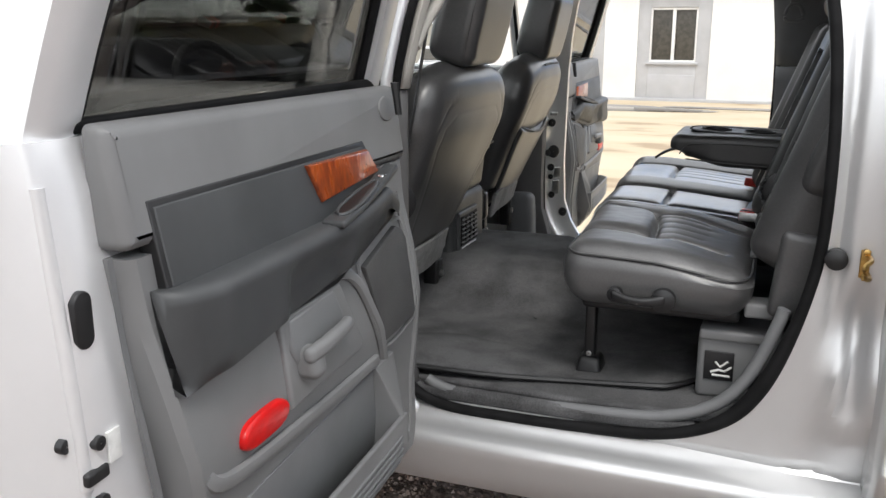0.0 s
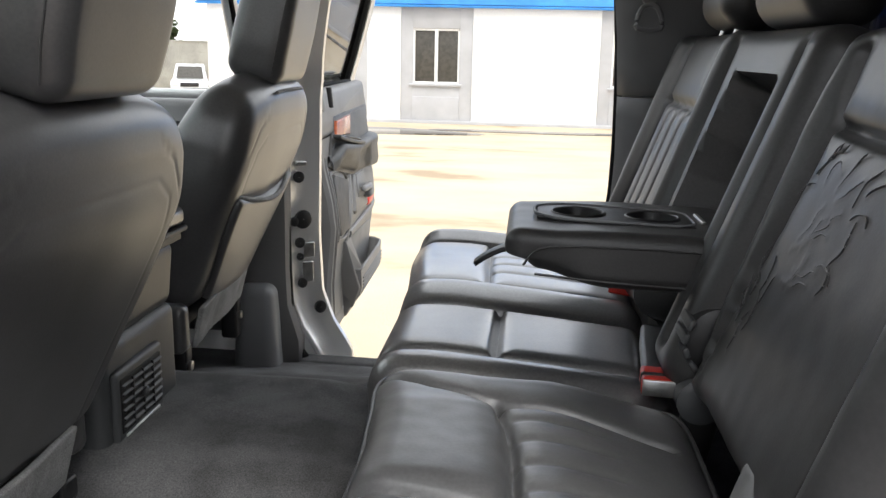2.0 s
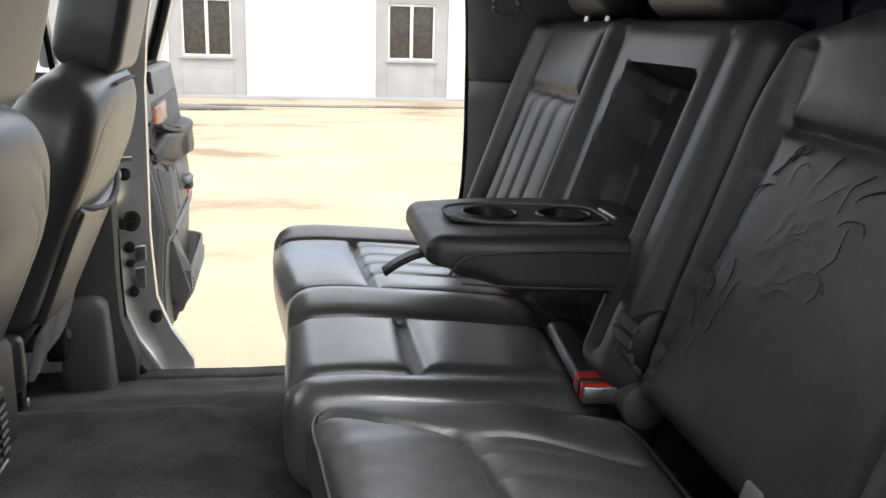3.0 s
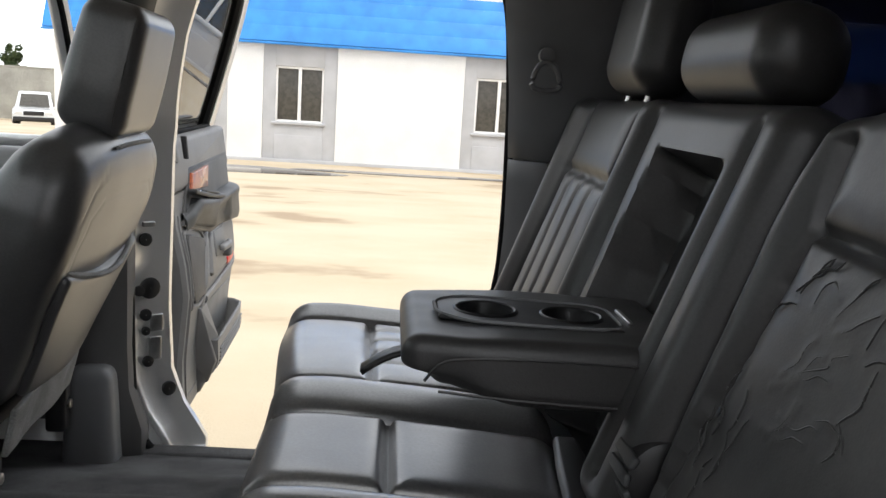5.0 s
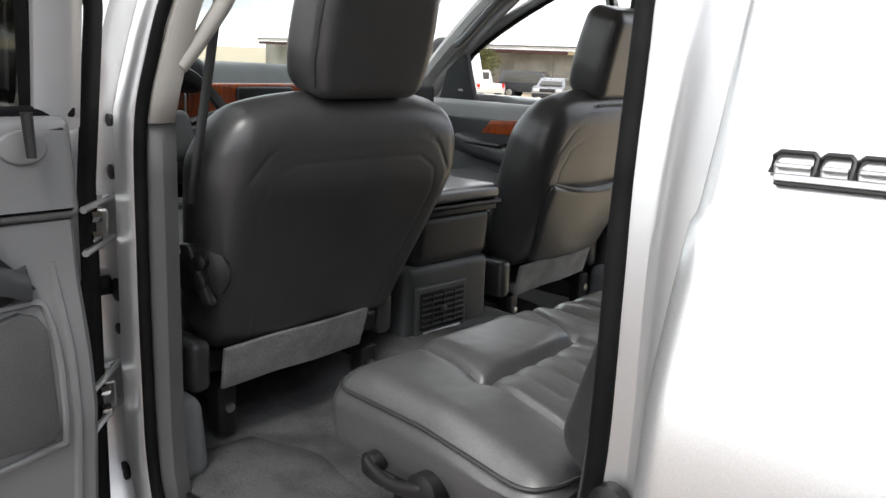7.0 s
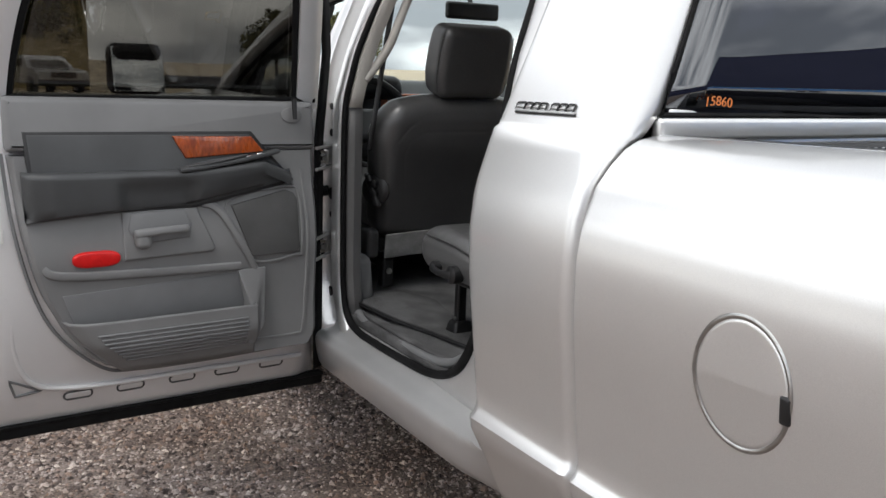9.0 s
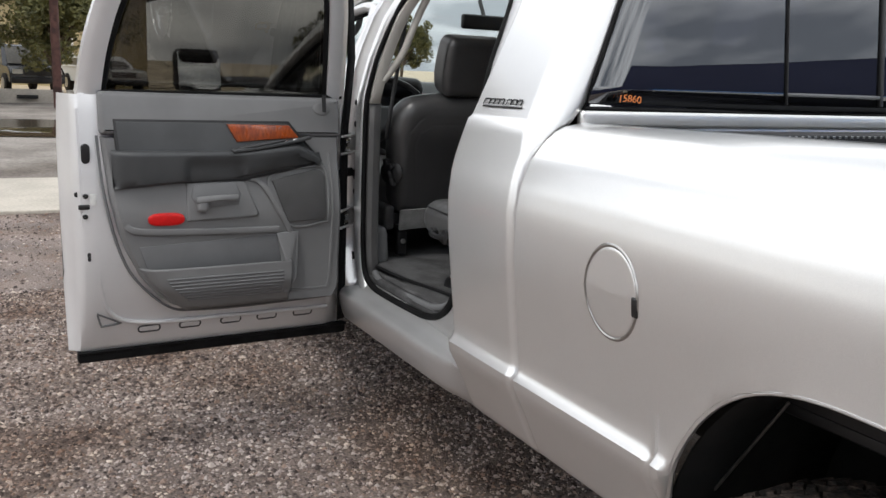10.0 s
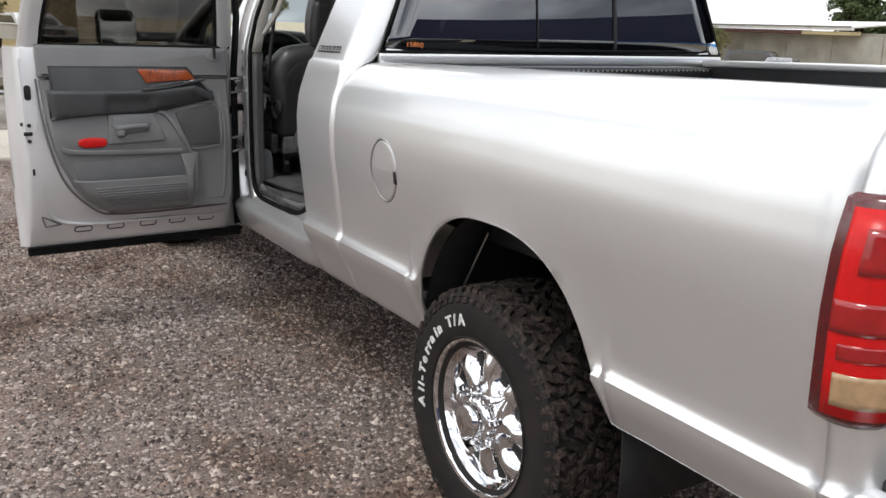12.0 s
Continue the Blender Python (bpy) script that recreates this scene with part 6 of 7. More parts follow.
def rear_right():
    t = thing("rear_bench", (0.62, 1.13, 0.69), "grey leather two-place rear bench with its armrest folded down", "seat", "rear seats")
    # cushion spans y 0.67 .. 1.65, local zero at 1.16
    seams = [(-0.035, -0.415, -0.035, -0.185), (-0.19, -0.185, 0.20, -0.185), (-0.19, -0.415, 0.20, -0.415),
             (-0.060, -0.04, -0.060, 0.40), (-0.19, -0.04, 0.20, -0.04), (-0.19, 0.40, 0.20, 0.40)]
    pleats = [(-0.05, y, 0.18, y) for y in (0.07, 0.16, 0.25, 0.34)]

    def warp(x, y, z):
        w = smoothstep(0.02, 0.065, z)
        inside = smoothstep(0.50, 0.46, abs(y)) * smoothstep(0.235, 0.19, abs(x))
        ridge = 0.016 * math.exp(-((y + 0.112) / 0.050) ** 2) + 0.018 * math.exp(-((y - 0.46) / 0.04) ** 2)
        crown = 0.008 * math.exp(-((x + 0.13) / 0.08) ** 2) - 0.020 * smoothstep(-0.05, 0.24, x)
        dz = ridge + crown - inside * (pads(x, y, seams, 0.0055, 0.014) + pads(x, y, pleats, 0.007, 0.004))
        k = 1 - 0.05 * smoothstep(0.0, -0.08, z)
        fx = -0.035 * smoothstep(-0.15, 0.35, y) * smoothstep(0.05, -0.2, x)
        return (x * k + fx, y * (1 - 0.012 * smoothstep(0.0, -0.08, z)), z + w * dz - 0.022 * smoothstep(0.0, 0.45, y) * w)
    # the bench cushion's light is painted in by a paler leather than its back
    c = part("cushion", rbox((0.425, 0.985, 0.155), 0.045, (0.612, 1.160, 0.884), (80, 190, 5), 4, warp), LITGLOSSY, t, "dark grey leather cushion, toned lighter for the light", sharp=60)
    part("seat_pan", rbox((0.36, 0.92, 0.05), 0.015, (0.62, 1.16, 0.808)), BLACK, t)
    for y in (0.75, 1.52):
        part("support_leg", rbox((0.03, 0.05, 0.16), 0.008, (0.52, y, 0.76)), BLACK, t)
    lines = [(0.035, 0.098, 0.362, 0.098), (0.005, -0.22, 0.012, 0.23), (0.372, -0.20, 0.352, 0.22), (-0.43, -0.2, -0.43, 0.22), (-0.085, -0.2, -0.070, 0.23), (0.035, 0.098, 0.028, 0.23)]
    pleat = [(y, -0.2, y, 0.086) for y in (0.115, 0.20, 0.285)]

    def back(x, y, z):
        w = smoothstep(-0.015, -0.055, x)
        inside = smoothstep(0.51, 0.475, abs(y)) * smoothstep(0.245, 0.20, abs(z))
        d = inside * (pads(y, z, lines, 0.008, 0.011) + (pads(y, z, pleat, 0.007, 0.005) if 0.03 < y < 0.37 and z < 0.11 else 0))
        hollow = smoothstep(-0.395, -0.380, y) * smoothstep(-0.130 - 0.10 * max(0.0, z), -0.148 - 0.10 * max(0.0, z), y) * smoothstep(0.172, 0.160, z)
        ribs = 0.0035 * math.cos(62 * y) * hollow
        bol = 0.016 * math.exp(-((y - 0.43) / 0.035) ** 2) + 0.014 * math.exp(-((y + 0.035) / 0.03) ** 2)
        return (x + w * (d - bol * (1 - hollow)) + w * hollow * (0.088 + ribs), y, z - 0.025 * smoothstep(0.45, 0.53, y) * smoothstep(0.1, 0.25, z))
    m = leaned((0.935, 1.135, 1.178), 19.5)
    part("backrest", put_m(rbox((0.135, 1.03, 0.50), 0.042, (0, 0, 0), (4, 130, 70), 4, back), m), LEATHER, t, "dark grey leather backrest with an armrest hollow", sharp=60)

    # armrest folded forward
    def arm(x, y, z):
        nose = smoothstep(-0.02, -0.17, x)
        belly = smoothstep(0.010, -0.034, z)
        well = 0.0
        if z > 0.02:
            for cx_ in (-0.066, 0.044):
                well = max(well, smoothstep(0.044, 0.038, math.hypot(x - cx_, y + 0.006)))
        return (x + 0.030 * belly * nose, y * (1 - 0.10 * nose * nose), z + 0.018 * belly * nose - 0.006 * nose * (1 - belly) - 0.050 * well + 0.0012 * noise.noise((20 * x, 20 * y, 5)))
    tilt = pose(0, 0, 0, 0, 1.6, 0)
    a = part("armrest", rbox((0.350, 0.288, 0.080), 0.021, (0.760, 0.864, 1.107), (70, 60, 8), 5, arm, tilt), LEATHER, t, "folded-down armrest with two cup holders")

    def tray(x, y, z):
        well = 0.0
        for cx_ in (-0.052, 0.058):
            well = max(well, smoothstep(0.0375, 0.0345, math.hypot(x - cx_, y + 0.002)))
        return (x, y * (1 - 0.30 * smoothstep(-0.05, -0.115, x)), z - 0.036 * well)
    part("cup_tray", rbox((0.226, 0.128, 0.006), 0.0028, (0.742, 0.860, 1.1465), (110, 64, 1), 2, tray, tilt), BLACK, a, "black tray with two cup holders")
    edge = [(0.742 + 0.116 * math.copysign(abs(math.cos(q)) ** 0.4, math.cos(q)), 0.860 + 0.067 * math.copysign(abs(math.sin(q)) ** 0.5, math.sin(q)) * (1 - 0.28 * smoothstep(-0.2, -1.0, math.cos(q)))) for q in [2 * math.pi * k / 56 for k in range(56)]]
    part("tray_rim", tube([(x, y, 1.1495 + (0.742 - x) * 0.028) for x, y in edge], 0.0024, 6, True), PLASTIC, a)
    for cx in (0.690, 0.800):
        z = 1.1495 + (0.742 - cx) * 0.030
        part("cup_rim", lathe([(0.0355, -0.004), (0.0360, 0.001), (0.038, 0.0025), (0.0405, 0.0015), (0.042, -0.001)], 40, (cx, 0.858, z), "z"), BLACK, a)
    part("latch_bar", rbox((0.007, 0.070, 0.005), 0.002, (0.872, 0.872, 1.1455)), STEEL, a)
    part("side_seam", tube(smooth_path([(0.612, 0.726, 1.098), (0.632, 0.7205, 1.122), (0.68, 0.7195, 1.128), (0.78, 0.7192, 1.128), (0.90, 0.7192, 1.124)], 5), 0.0018, 5), LEATHER2, a)
    part("side_seam", tube(smooth_path([(0.628, 0.727, 1.086), (0.72, 0.7215, 1.080), (0.82, 0.7205, 1.076), (0.90, 0.7205, 1.074)], 5), 0.0018, 5), LEATHER2, a)
    part("pull_strap", sheet([[(0.604 - 0.013 * k, 0.845 + w, 1.100 - 0.0015 * k - 0.0009 * k * k) for w in (-0.016, -0.006, 0.006, 0.016)] for k in range(6)]), BLACK, a, "black webbing pull strap", solid=0.006)
    # head restraints
    for yc, wd, ht, x0, z0 in ((1.30, 0.25, 0.20, 1.005, 1.530), (0.87, 0.315, 0.115, 1.005, 1.480)):
        h = part("headrest", put_m(rbox((0.11, wd, ht), 0.048, (0, 0, 0), (3, 8, 4), 4, lambda x, y, z: (x - 0.05 * z, y * (1 - 0.5 * max(0.0, z)), z)), leaned((x0, yc, z0), 12)), LEATHER, t)
        for dy in (-0.06, 0.06):
            part("post", tube([(x0 - 0.030, yc + dy, 1.405), (x0 - 0.010, yc + dy, z0 - 0.05)], 0.005, 8), STEEL, h)
    part("recliner_cover", rbox((0.07, 0.04, 0.17), 0.016, (0.888, 0.690, 0.985), (2, 1, 2), 3, lambda x, y, z: (x + 0.25 * z, y, z)), BLACK, t)
    part("recliner_cover", rbox((0.10, 0.05, 0.15), 0.02, (0.865, 1.665, 0.985), (2, 1, 2), 3, lambda x, y, z: (x + 0.25 * z, y, z)), BLACK, t)
    return t


rear_left()
rear_right()


def buckle(p0, p1, label):
    """A seat-belt buckle on its sleeve, from p0 (mount) to p1 (mouth)."""
    b = thing("belt_buckle", p0, label, "belt buckle", "belt buckles")
    a, c = Vector(p0), Vector(p1)
    d = (c - a).normalized()
    rot = d.to_track_quat("X", "Z").to_matrix().to_4x4()
    reach = (c - a).length
    part("sleeve", rbox((0.80 * reach, 0.044, 0.020), 0.009, a.lerp(c, 0.42), (8, 2, 1), 3, lambda x, y, z: (x, y * (1 - 0.22 * smoothstep(0.0, -0.4 * reach, x)), z + 0.03 * math.cos(4 * x) - 0.03), rot), LEATHER, b)
    part("housing", rbox((0.030, 0.050, 0.025), 0.005, a.lerp(c, 0.86), turn=rot), REDPL, b, "red plastic buckle housing")
    part("button_band", rbox((0.012, 0.051, 0.0255), 0.004, a.lerp(c, 0.915), turn=rot), BLACK, b)
    part("release_button", rbox((0.018, 0.049, 0.024), 0.004, a.lerp(c, 0.965), turn=rot), REDPL, b, "red release button")
    part("mouth", rbox((0.004, 0.047, 0.022), 0.0015, a.lerp(c, 0.998), turn=rot), STEEL, b)
    return b


buckle((0.822, 0.930, 0.955), (0.796, 0.640, 0.962), "black belt buckle with a red button on the bench")
buckle((0.850, 1.21, 0.955), (0.790, 1.09, 0.975), "black belt buckle with a red button on the bench")

# storage box behind the left seat's foot, with a child-anchor label
bx = thing("jack_box", (0.81, 0.22, 0.69), "grey plastic storage box under the rear seat", "storage box")
part("body", rbox((0.16, 0.24, 0.14), 0.012, (0.808, 0.300, 0.738), (2, 2, 2), 2), PLASTIC_L, bx)
part("ledge", rbox((0.165, 0.05, 0.022), 0.006, (0.812, 0.195, 0.808)), PLASTIC_L, bx)
lb = part("anchor_label", rbox((0.058, 0.004, 0.062), 0.003, (0.772, 0.1775, 0.742)), BLACK, bx, "black label with a white child-seat sign")
for pts in (((0.757, 0.742), (0.772, 0.748), (0.784, 0.746), (0.797, 0.757)), ((0.765, 0.765), (0.775, 0.755), (0.790, 0.768)), ((0.760, 0.736), (0.795, 0.736))):
    part("sign_stroke", tube([(x, 0.1745, z - 0.014) for x, z in pts], 0.0026, 6), WHITE, lb)
part("recess", rbox((0.06, 0.02, 0.05), 0.012, (0.860, 0.185, 0.715)), BLACK, bx)


def front_seat(yc, pocket, lean):
    t = thing("front_seat", (-0.2, yc, 0.70), "grey leather front bucket seat" + (" with a rear map pocket" if pocket else " beside the open rear door"), "seat", "front seats")
    w0 = 0.585
    loop = [(-0.185, -0.22, -0.212, 0.080), (0.185, -0.22, 0.212, 0.080), (-0.150, 0.160, 0.150, 0.160), (-0.212, 0.080, -0.196, 0.134), (-0.196, 0.134, -0.150, 0.160), (0.212, 0.080, 0.196, 0.134), (0.196, 0.134, 0.150, 0.160)]
    outer = [(s_ * a_, b_, s_ * c_, d_) for s_ in (-1, 1) for a_, b_, c_, d_ in ((0.240, -0.25, 0.252, 0.05), (0.252, 0.05, 0.240, 0.13), (0.240, 0.13, 0.205, 0.185), (0.205, 0.185, 0.150, 0.212))] + [(-0.150, 0.212, 0.150, 0.212)]

    def back(x, y, z):
        wide = 1 - 0.20 * smoothstep(0.16, -0.24, z) - 0.05 * smoothstep(0.12, 0.25, z)
        w = smoothstep(0.010, 0.045, x)
        groove = w * (0.0008 * math.exp(-(min(seg_dist(y, z, *q) for q in loop) / 0.0045) ** 2) + 0.0016 * math.exp(-(min(seg_dist(y, z, *q) for q in outer) / 0.0045) ** 2))
        thin = 1 - 0.25 * smoothstep(0.1, 0.25, z)
        bulge = 0.016 * w * math.cos(min(1.5, abs(y) * 5)) * math.cos(min(1.5, abs(z) * 5))
        return (x * thin - groove + bulge + 0.0016 * noise.noise((8 * y, 8 * z, yc)), y * wide, z - 0.045 * (abs(y) / 0.30) ** 3 * smoothstep(0.02, 0.25, z))
    m = leaned((0.026, yc, 1.100), lean)
    bk = part("backrest", put_m(rbox((0.145, w0, 0.500), 0.058, (0, 0, 0), (4, 130, 130), 5, back), m), FRONTLEATHER, t, "dark grey leather backrest", sharp=60)
    if pocket:
        def bag(x, y, z):
            sag = 0.025 * smoothstep(0.08, 0.13, z) * math.cos(y * 6.5)
            return (x * (0.5 + 0.9 * math.cos(min(1.5, 6.5 * abs(y)))), y * (1 - 0.25 * smoothstep(0.1, -0.13, z)), z - sag)
        part("map_pocket", put_m(rbox((0.035, 0.43, 0.245), 0.014, (0.080, 0, -0.085), (2, 14, 10), 3, bag), m), FRONTLEATHER, t, "sagging leather map pocket")
        lip = [m @ Vector((0.108 - 0.10 * (abs(y) / 0.215) ** 2 * 0.35, y, 0.040 - 0.026 * math.cos(y * 6.5))) for y in [-0.21 + 0.03 * i for i in range(15)]]
        part("pocket_lip", tube(lip, 0.0055, 6), FLAP, t, "pale piping on the pocket")
        top = [m @ Vector((0.050, y, 0.238 - 0.045 * (abs(y) / 0.30) ** 3)) for y in [-0.11 + 0.025 * i for i in range(10)]]
        part("top_piping", tube(top, 0.004, 6), FLAP, t)
    else:
        spot = pose(0.044, yc - 0.262, 1.028, 0, 0, 30)
        kn = part("lumbar_lever", put_at(disc(0.050, 0.026, (0, 0, 0), "y", 28, 0.3), spot), BLACK, t, "black plastic lumbar lever")
        part("lever_grip", put_at(rbox((0.026, 0.022, 0.105), 0.009, (0.0, -0.018, 0.0), (1, 1, 3), 3, lambda x, y, z: (x - 0.4 * z, y, z)), spot), BLACK, kn)
        for dz in (0.022, -0.012):
            part("knob", put_at(disc(0.013, 0.030, (0.006, -0.016, dz), "y", 16, 0.3), spot), BLACK, kn)
    hm = leaned((0.140, yc + 0.012, 1.424 if pocket else 1.440), 14)

    def head(x, y, z):
        k = 1 - 0.10 * smoothstep(-0.03, -0.115, z) - 0.05 * smoothstep(0.02, 0.115, z)
        return (x * (1 - 0.8 * max(0.0, z)), y * k, z)
    h = part("headrest", put_m(rbox((0.118, 0.272, 0.225), 0.034, (0, 0, 0), (10, 12, 10), 5, head), hm), FRONTLEATHER, t, "dark grey leather head restraint", sharp=60)
    for sg in (-1, 1):
        part("seam", put_m(tube([Vector((0.040 * (1 - 0.8 * max(0.0, z)), sg * 0.1345 * (1 - 0.10 * smoothstep(-0.03, -0.115, z) - 0.05 * smoothstep(0.02, 0.115, z)), z)) for z in (-0.09, -0.05, -0.02, 0.02, 0.06, 0.09)], 0.0012, 5), hm), LEATHER2, h)
    for dy in (-0.065, 0.065):
        part("post", tube([(0.100, yc + dy, 1.28), (0.115, yc + dy, 1.36)], 0.007, 8), BLACK, h)
    # base, rails and carpet flap
    part("cushion", rbox((0.52, 0.52, 0.17), 0.06, (-0.33, yc, 0.935), (6, 6, 2), 4, lambda x, y, z: (x, y, z + 0.03 * smoothstep(0.0, -0.25, x))), FRONTLEATHER, t)
    part("flap", rbox((0.012, 0.345, 0.085), 0.004, (0.018, yc - 0.04, 0.838), (1, 8, 3), 2, lambda x, y, z: (x + 0.25 * z + 0.003 * math.sin(30 * y), y * (1 + 0.4 * z), z + 0.03 * y), pose(0, 0, 0, 0, 0, 0)), FLAP, t, "pale grey carpet flap")
    part("side_shield", rbox((0.30, 0.045, 0.10), 0.018, (-0.135, yc - 0.250, 0.842), (3, 1, 1), 3), FRONTLEATHER, t)
    part("side_shield", rbox((0.30, 0.045, 0.10), 0.018, (-0.17, yc + 0.235, 0.842), (3, 1, 1), 3), FRONTLEATHER, t)
    part("seat_frame", rbox((0.46, 0.44, 0.05), 0.012, (-0.26, yc, 0.83)), BLACK, t)
    for dy in (-0.18, 0.18):
        r_ = part("rail", rbox((0.50, 0.035, 0.035), 0.006, (-0.26, yc + dy, 0.765)), BLACK, t)
        part("rail_foot", rbox((0.045, 0.04, 0.10), 0.008, (-0.035, yc + dy, 0.732)), BLACK, r_)
        part("rail_bolt", disc(0.010, 0.008, (-0.008, yc + dy, 0.74), "x", 12), STEEL, r_)
    return t


front_seat(0.450, False, 22.5)
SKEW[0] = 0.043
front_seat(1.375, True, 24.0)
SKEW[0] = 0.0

# centre console
cs = thing("centre_console", (-0.2, 0.9, 0.75), "grey centre console with a rear air vent", "console")
# lid in the paler leather, standing in for sky sheen on top
part("armrest_lid", rbox((0.44, 0.268, 0.036), 0.015, (-0.205, 0.888, 1.089), (8, 6, 1), 4, lambda x, y, z: (x, y, z + 0.004 * math.cos(9 * y))), LITGLOSSY, cs, "leather console lid, toned lighter for sky sheen")
part("lid_edge", rbox((0.444, 0.272, 0.010), 0.004, (-0.205, 0.888, 1.068)), BLACK, cs)
part("lid_gap", rbox((0.425, 0.255, 0.016), 0.004, (-0.205, 0.888, 1.055)), BLACK, cs)
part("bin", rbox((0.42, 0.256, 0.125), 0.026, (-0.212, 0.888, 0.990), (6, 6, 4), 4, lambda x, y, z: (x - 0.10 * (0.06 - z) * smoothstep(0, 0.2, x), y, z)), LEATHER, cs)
part("base", rbox((0.50, 0.285, 0.225), 0.022, (-0.262, 0.880, 0.822), (4, 4, 4), 3, lambda x, y, z: (x, y * (1 + 0.25 * max(0.0, -z)), z)), SLATE, cs)
vt = part("vent_housing", rbox((0.016, 0.172, 0.122), 0.014, (-0.010, 0.846, 0.826), (1, 4, 4), 3), SLATE, cs)
part("vent_mouth", rbox((0.010, 0.150, 0.092), 0.010, (-0.005, 0.846, 0.828), (1, 2, 2), 3), MATBLACK, vt)
for i in range(6):
    part("vent_slat", rbox((0.010, 0.142, 0.004), 0.0015, (-0.001, 0.846, 0.795 + 0.0135 * i), turn=pose(0, 0, 0, 0, 30, 0)), BLACK, vt)
for y in (0.809, 0.846, 0.883):
    part("vent_vane", rbox((0.010, 0.003, 0.080), 0.0012, (-0.001, y, 0.828)), BLACK, vt)
part("vent_tab", rbox((0.012, 0.013, 0.014), 0.004, (0.004, 0.846, 0.829)), SLATE, vt)
part("outlet_cap", rbox((0.004, 0.125, 0.006), 0.0015, (-0.001, 0.846, 0.776)), STEEL, vt)


# ---- surroundings ----
BY, BZ = 20.0, -0.27
hall = thing("low_building", (0, BY + 4, BZ), "long white building with grey window bays and a blue metal roof", "building")
BAYS = (-4.85, -2.40, 2.15, 4.60, 9.15, 11.60, 16.10)
wall_segments, x_prev = [], -7.0
for bx0 in BAYS:
    wall_segments.append((x_prev, bx0))
    x_prev = bx0 + 1.66
wall_segments.append((x_prev, 26.0))
for a, b in wall_segments:
    part("wall", rbox((b - a, 0.25, 2.66), 0.01, ((a + b) / 2, BY + 0.125, BZ + 1.33)), WALLWHITE, hall, "white painted wall")
for bx0 in BAYS:
    bay = part("window_bay", rbox((0.28, 0.20, 2.66), 0.01, (bx0 + 0.14, BY + 0.14, BZ + 1.33)), BAYGREY, hall, "grey painted window bay")
    part("pier", rbox((0.30, 0.20, 2.66), 0.01, (bx0 + 1.51, BY + 0.14, BZ + 1.33)), BAYGREY, bay)
    part("lintel", rbox((1.09, 0.20, 0.50), 0.01, (bx0 + 0.82, BY + 0.14, BZ + 2.41)), BAYGREY, bay)
    part("breast", rbox((1.09, 0.20, 0.92), 0.01, (bx0 + 0.82, BY + 0.14, BZ + 0.46)), BAYGREY, bay)
    part("lower_panel", rbox((1.10, 0.03, 0.55), 0.012, (bx0 + 0.82, BY + 0.035, BZ + 0.34)), BAYGREY, bay)
    part("sill", rbox((1.22, 0.08, 0.06), 0.012, (bx0 + 0.82, BY + 0.02, BZ + 0.885)), BAYGREY, bay)
    w = part("window", join(rbox((1.10, 0.07, 0.05), 0.008, (bx0 + 0.82, BY + 0.10, BZ + 0.935)), rbox((1.10, 0.07, 0.05), 0.008, (bx0 + 0.82, BY + 0.10, BZ + 2.135)),
                            rbox((0.05, 0.07, 1.22), 0.008, (bx0 + 0.30, BY + 0.10, BZ + 1.535)), rbox((0.05, 0.07, 1.22), 0.008, (bx0 + 1.34, BY + 0.10, BZ + 1.535)),
                            rbox((0.075, 0.07, 1.22), 0.008, (bx0 + 0.82, BY + 0.09, BZ + 1.535))), WALLWHITE, hall, "white window frame with dark screens")
    for dx in (-0.27, 0.27):
        part("pane", rbox((0.47, 0.02, 1.16), 0.004, (bx0 + 0.82 + dx, BY + 0.14, BZ + 1.535)), PANEDARK, w)
part("plinth", rbox((33, 0.30, 0.10), 0.02, (9.5, BY + 0.10, BZ + 0.02)), BAYGREY, hall)
part("end_wall", rbox((0.2, 7.9, 2.66), 0.02, (-6.9, BY + 4.1, BZ + 1.33)), WALLWHITE, hall)
part("back_wall", rbox((33, 0.2, 2.6), 0.02, (9.5, BY + 8, BZ + 1.3)), WALLWHITE, hall)
rf = part("roof", rbox((33.4, 0.06, 1.45), 0.01, (9.5, BY + 0.20, BZ + 3.33), turn=pose(0, 0, 0, -24, 0, 0)), BLUEROOF, hall, "blue metal mansard roof in lapped courses")
for i in range(4):
    t = i / 4
    part("roof_course", rbox((33.4, 0.03, 0.37), 0.008, (9.5, BY - 0.12 + 0.60 * (t + 0.10), BZ + 2.70 + 1.32 * (t + 0.12)), turn=pose(0, 0, 0, -21, 0, 0)), BLUEROOF, rf)
part("roof_deck", rbox((33.4, 8, 0.1), 0.02, (9.5, BY + 4.4, BZ + 3.95)), WALLWHITE, hall)
part("fascia", rbox((33.4, 0.04, 0.05), 0.01, (9.5, BY - 0.20, BZ + 2.64)), BLUEROOF, hall)

# block wall and shed beyond the yard
bw_ = thing("block_wall", (-22, 51.6, -1.33), "long grey concrete block wall along the yard", "wall")
for i in range(11):
    part("wall_panel", rbox((3.56, 0.22, 3.00), 0.015, (-38.4 + 3.6 * i, 51.6, 0.12)), BLOCKWALL, bw_)
part("wall_cap", rbox((39.6, 0.30, 0.09), 0.015, (-20.4, 51.6, 1.65)), BLOCKWALL, bw_)
sh = thing("shed", (-51, 55, -1.33), "long block shed with a white roof edge and a dark eave", "shed")
part("shed_wall", rbox((32.0, 5.0, 2.9), 0.02, (-56.2, 54.6, 0.12)), BLOCKWALL, sh)
part("eave", rbox((36.0, 1.2, 0.26), 0.02, (-52.4, 50.6, 1.68)), RUST, sh, "dark rusty eave")
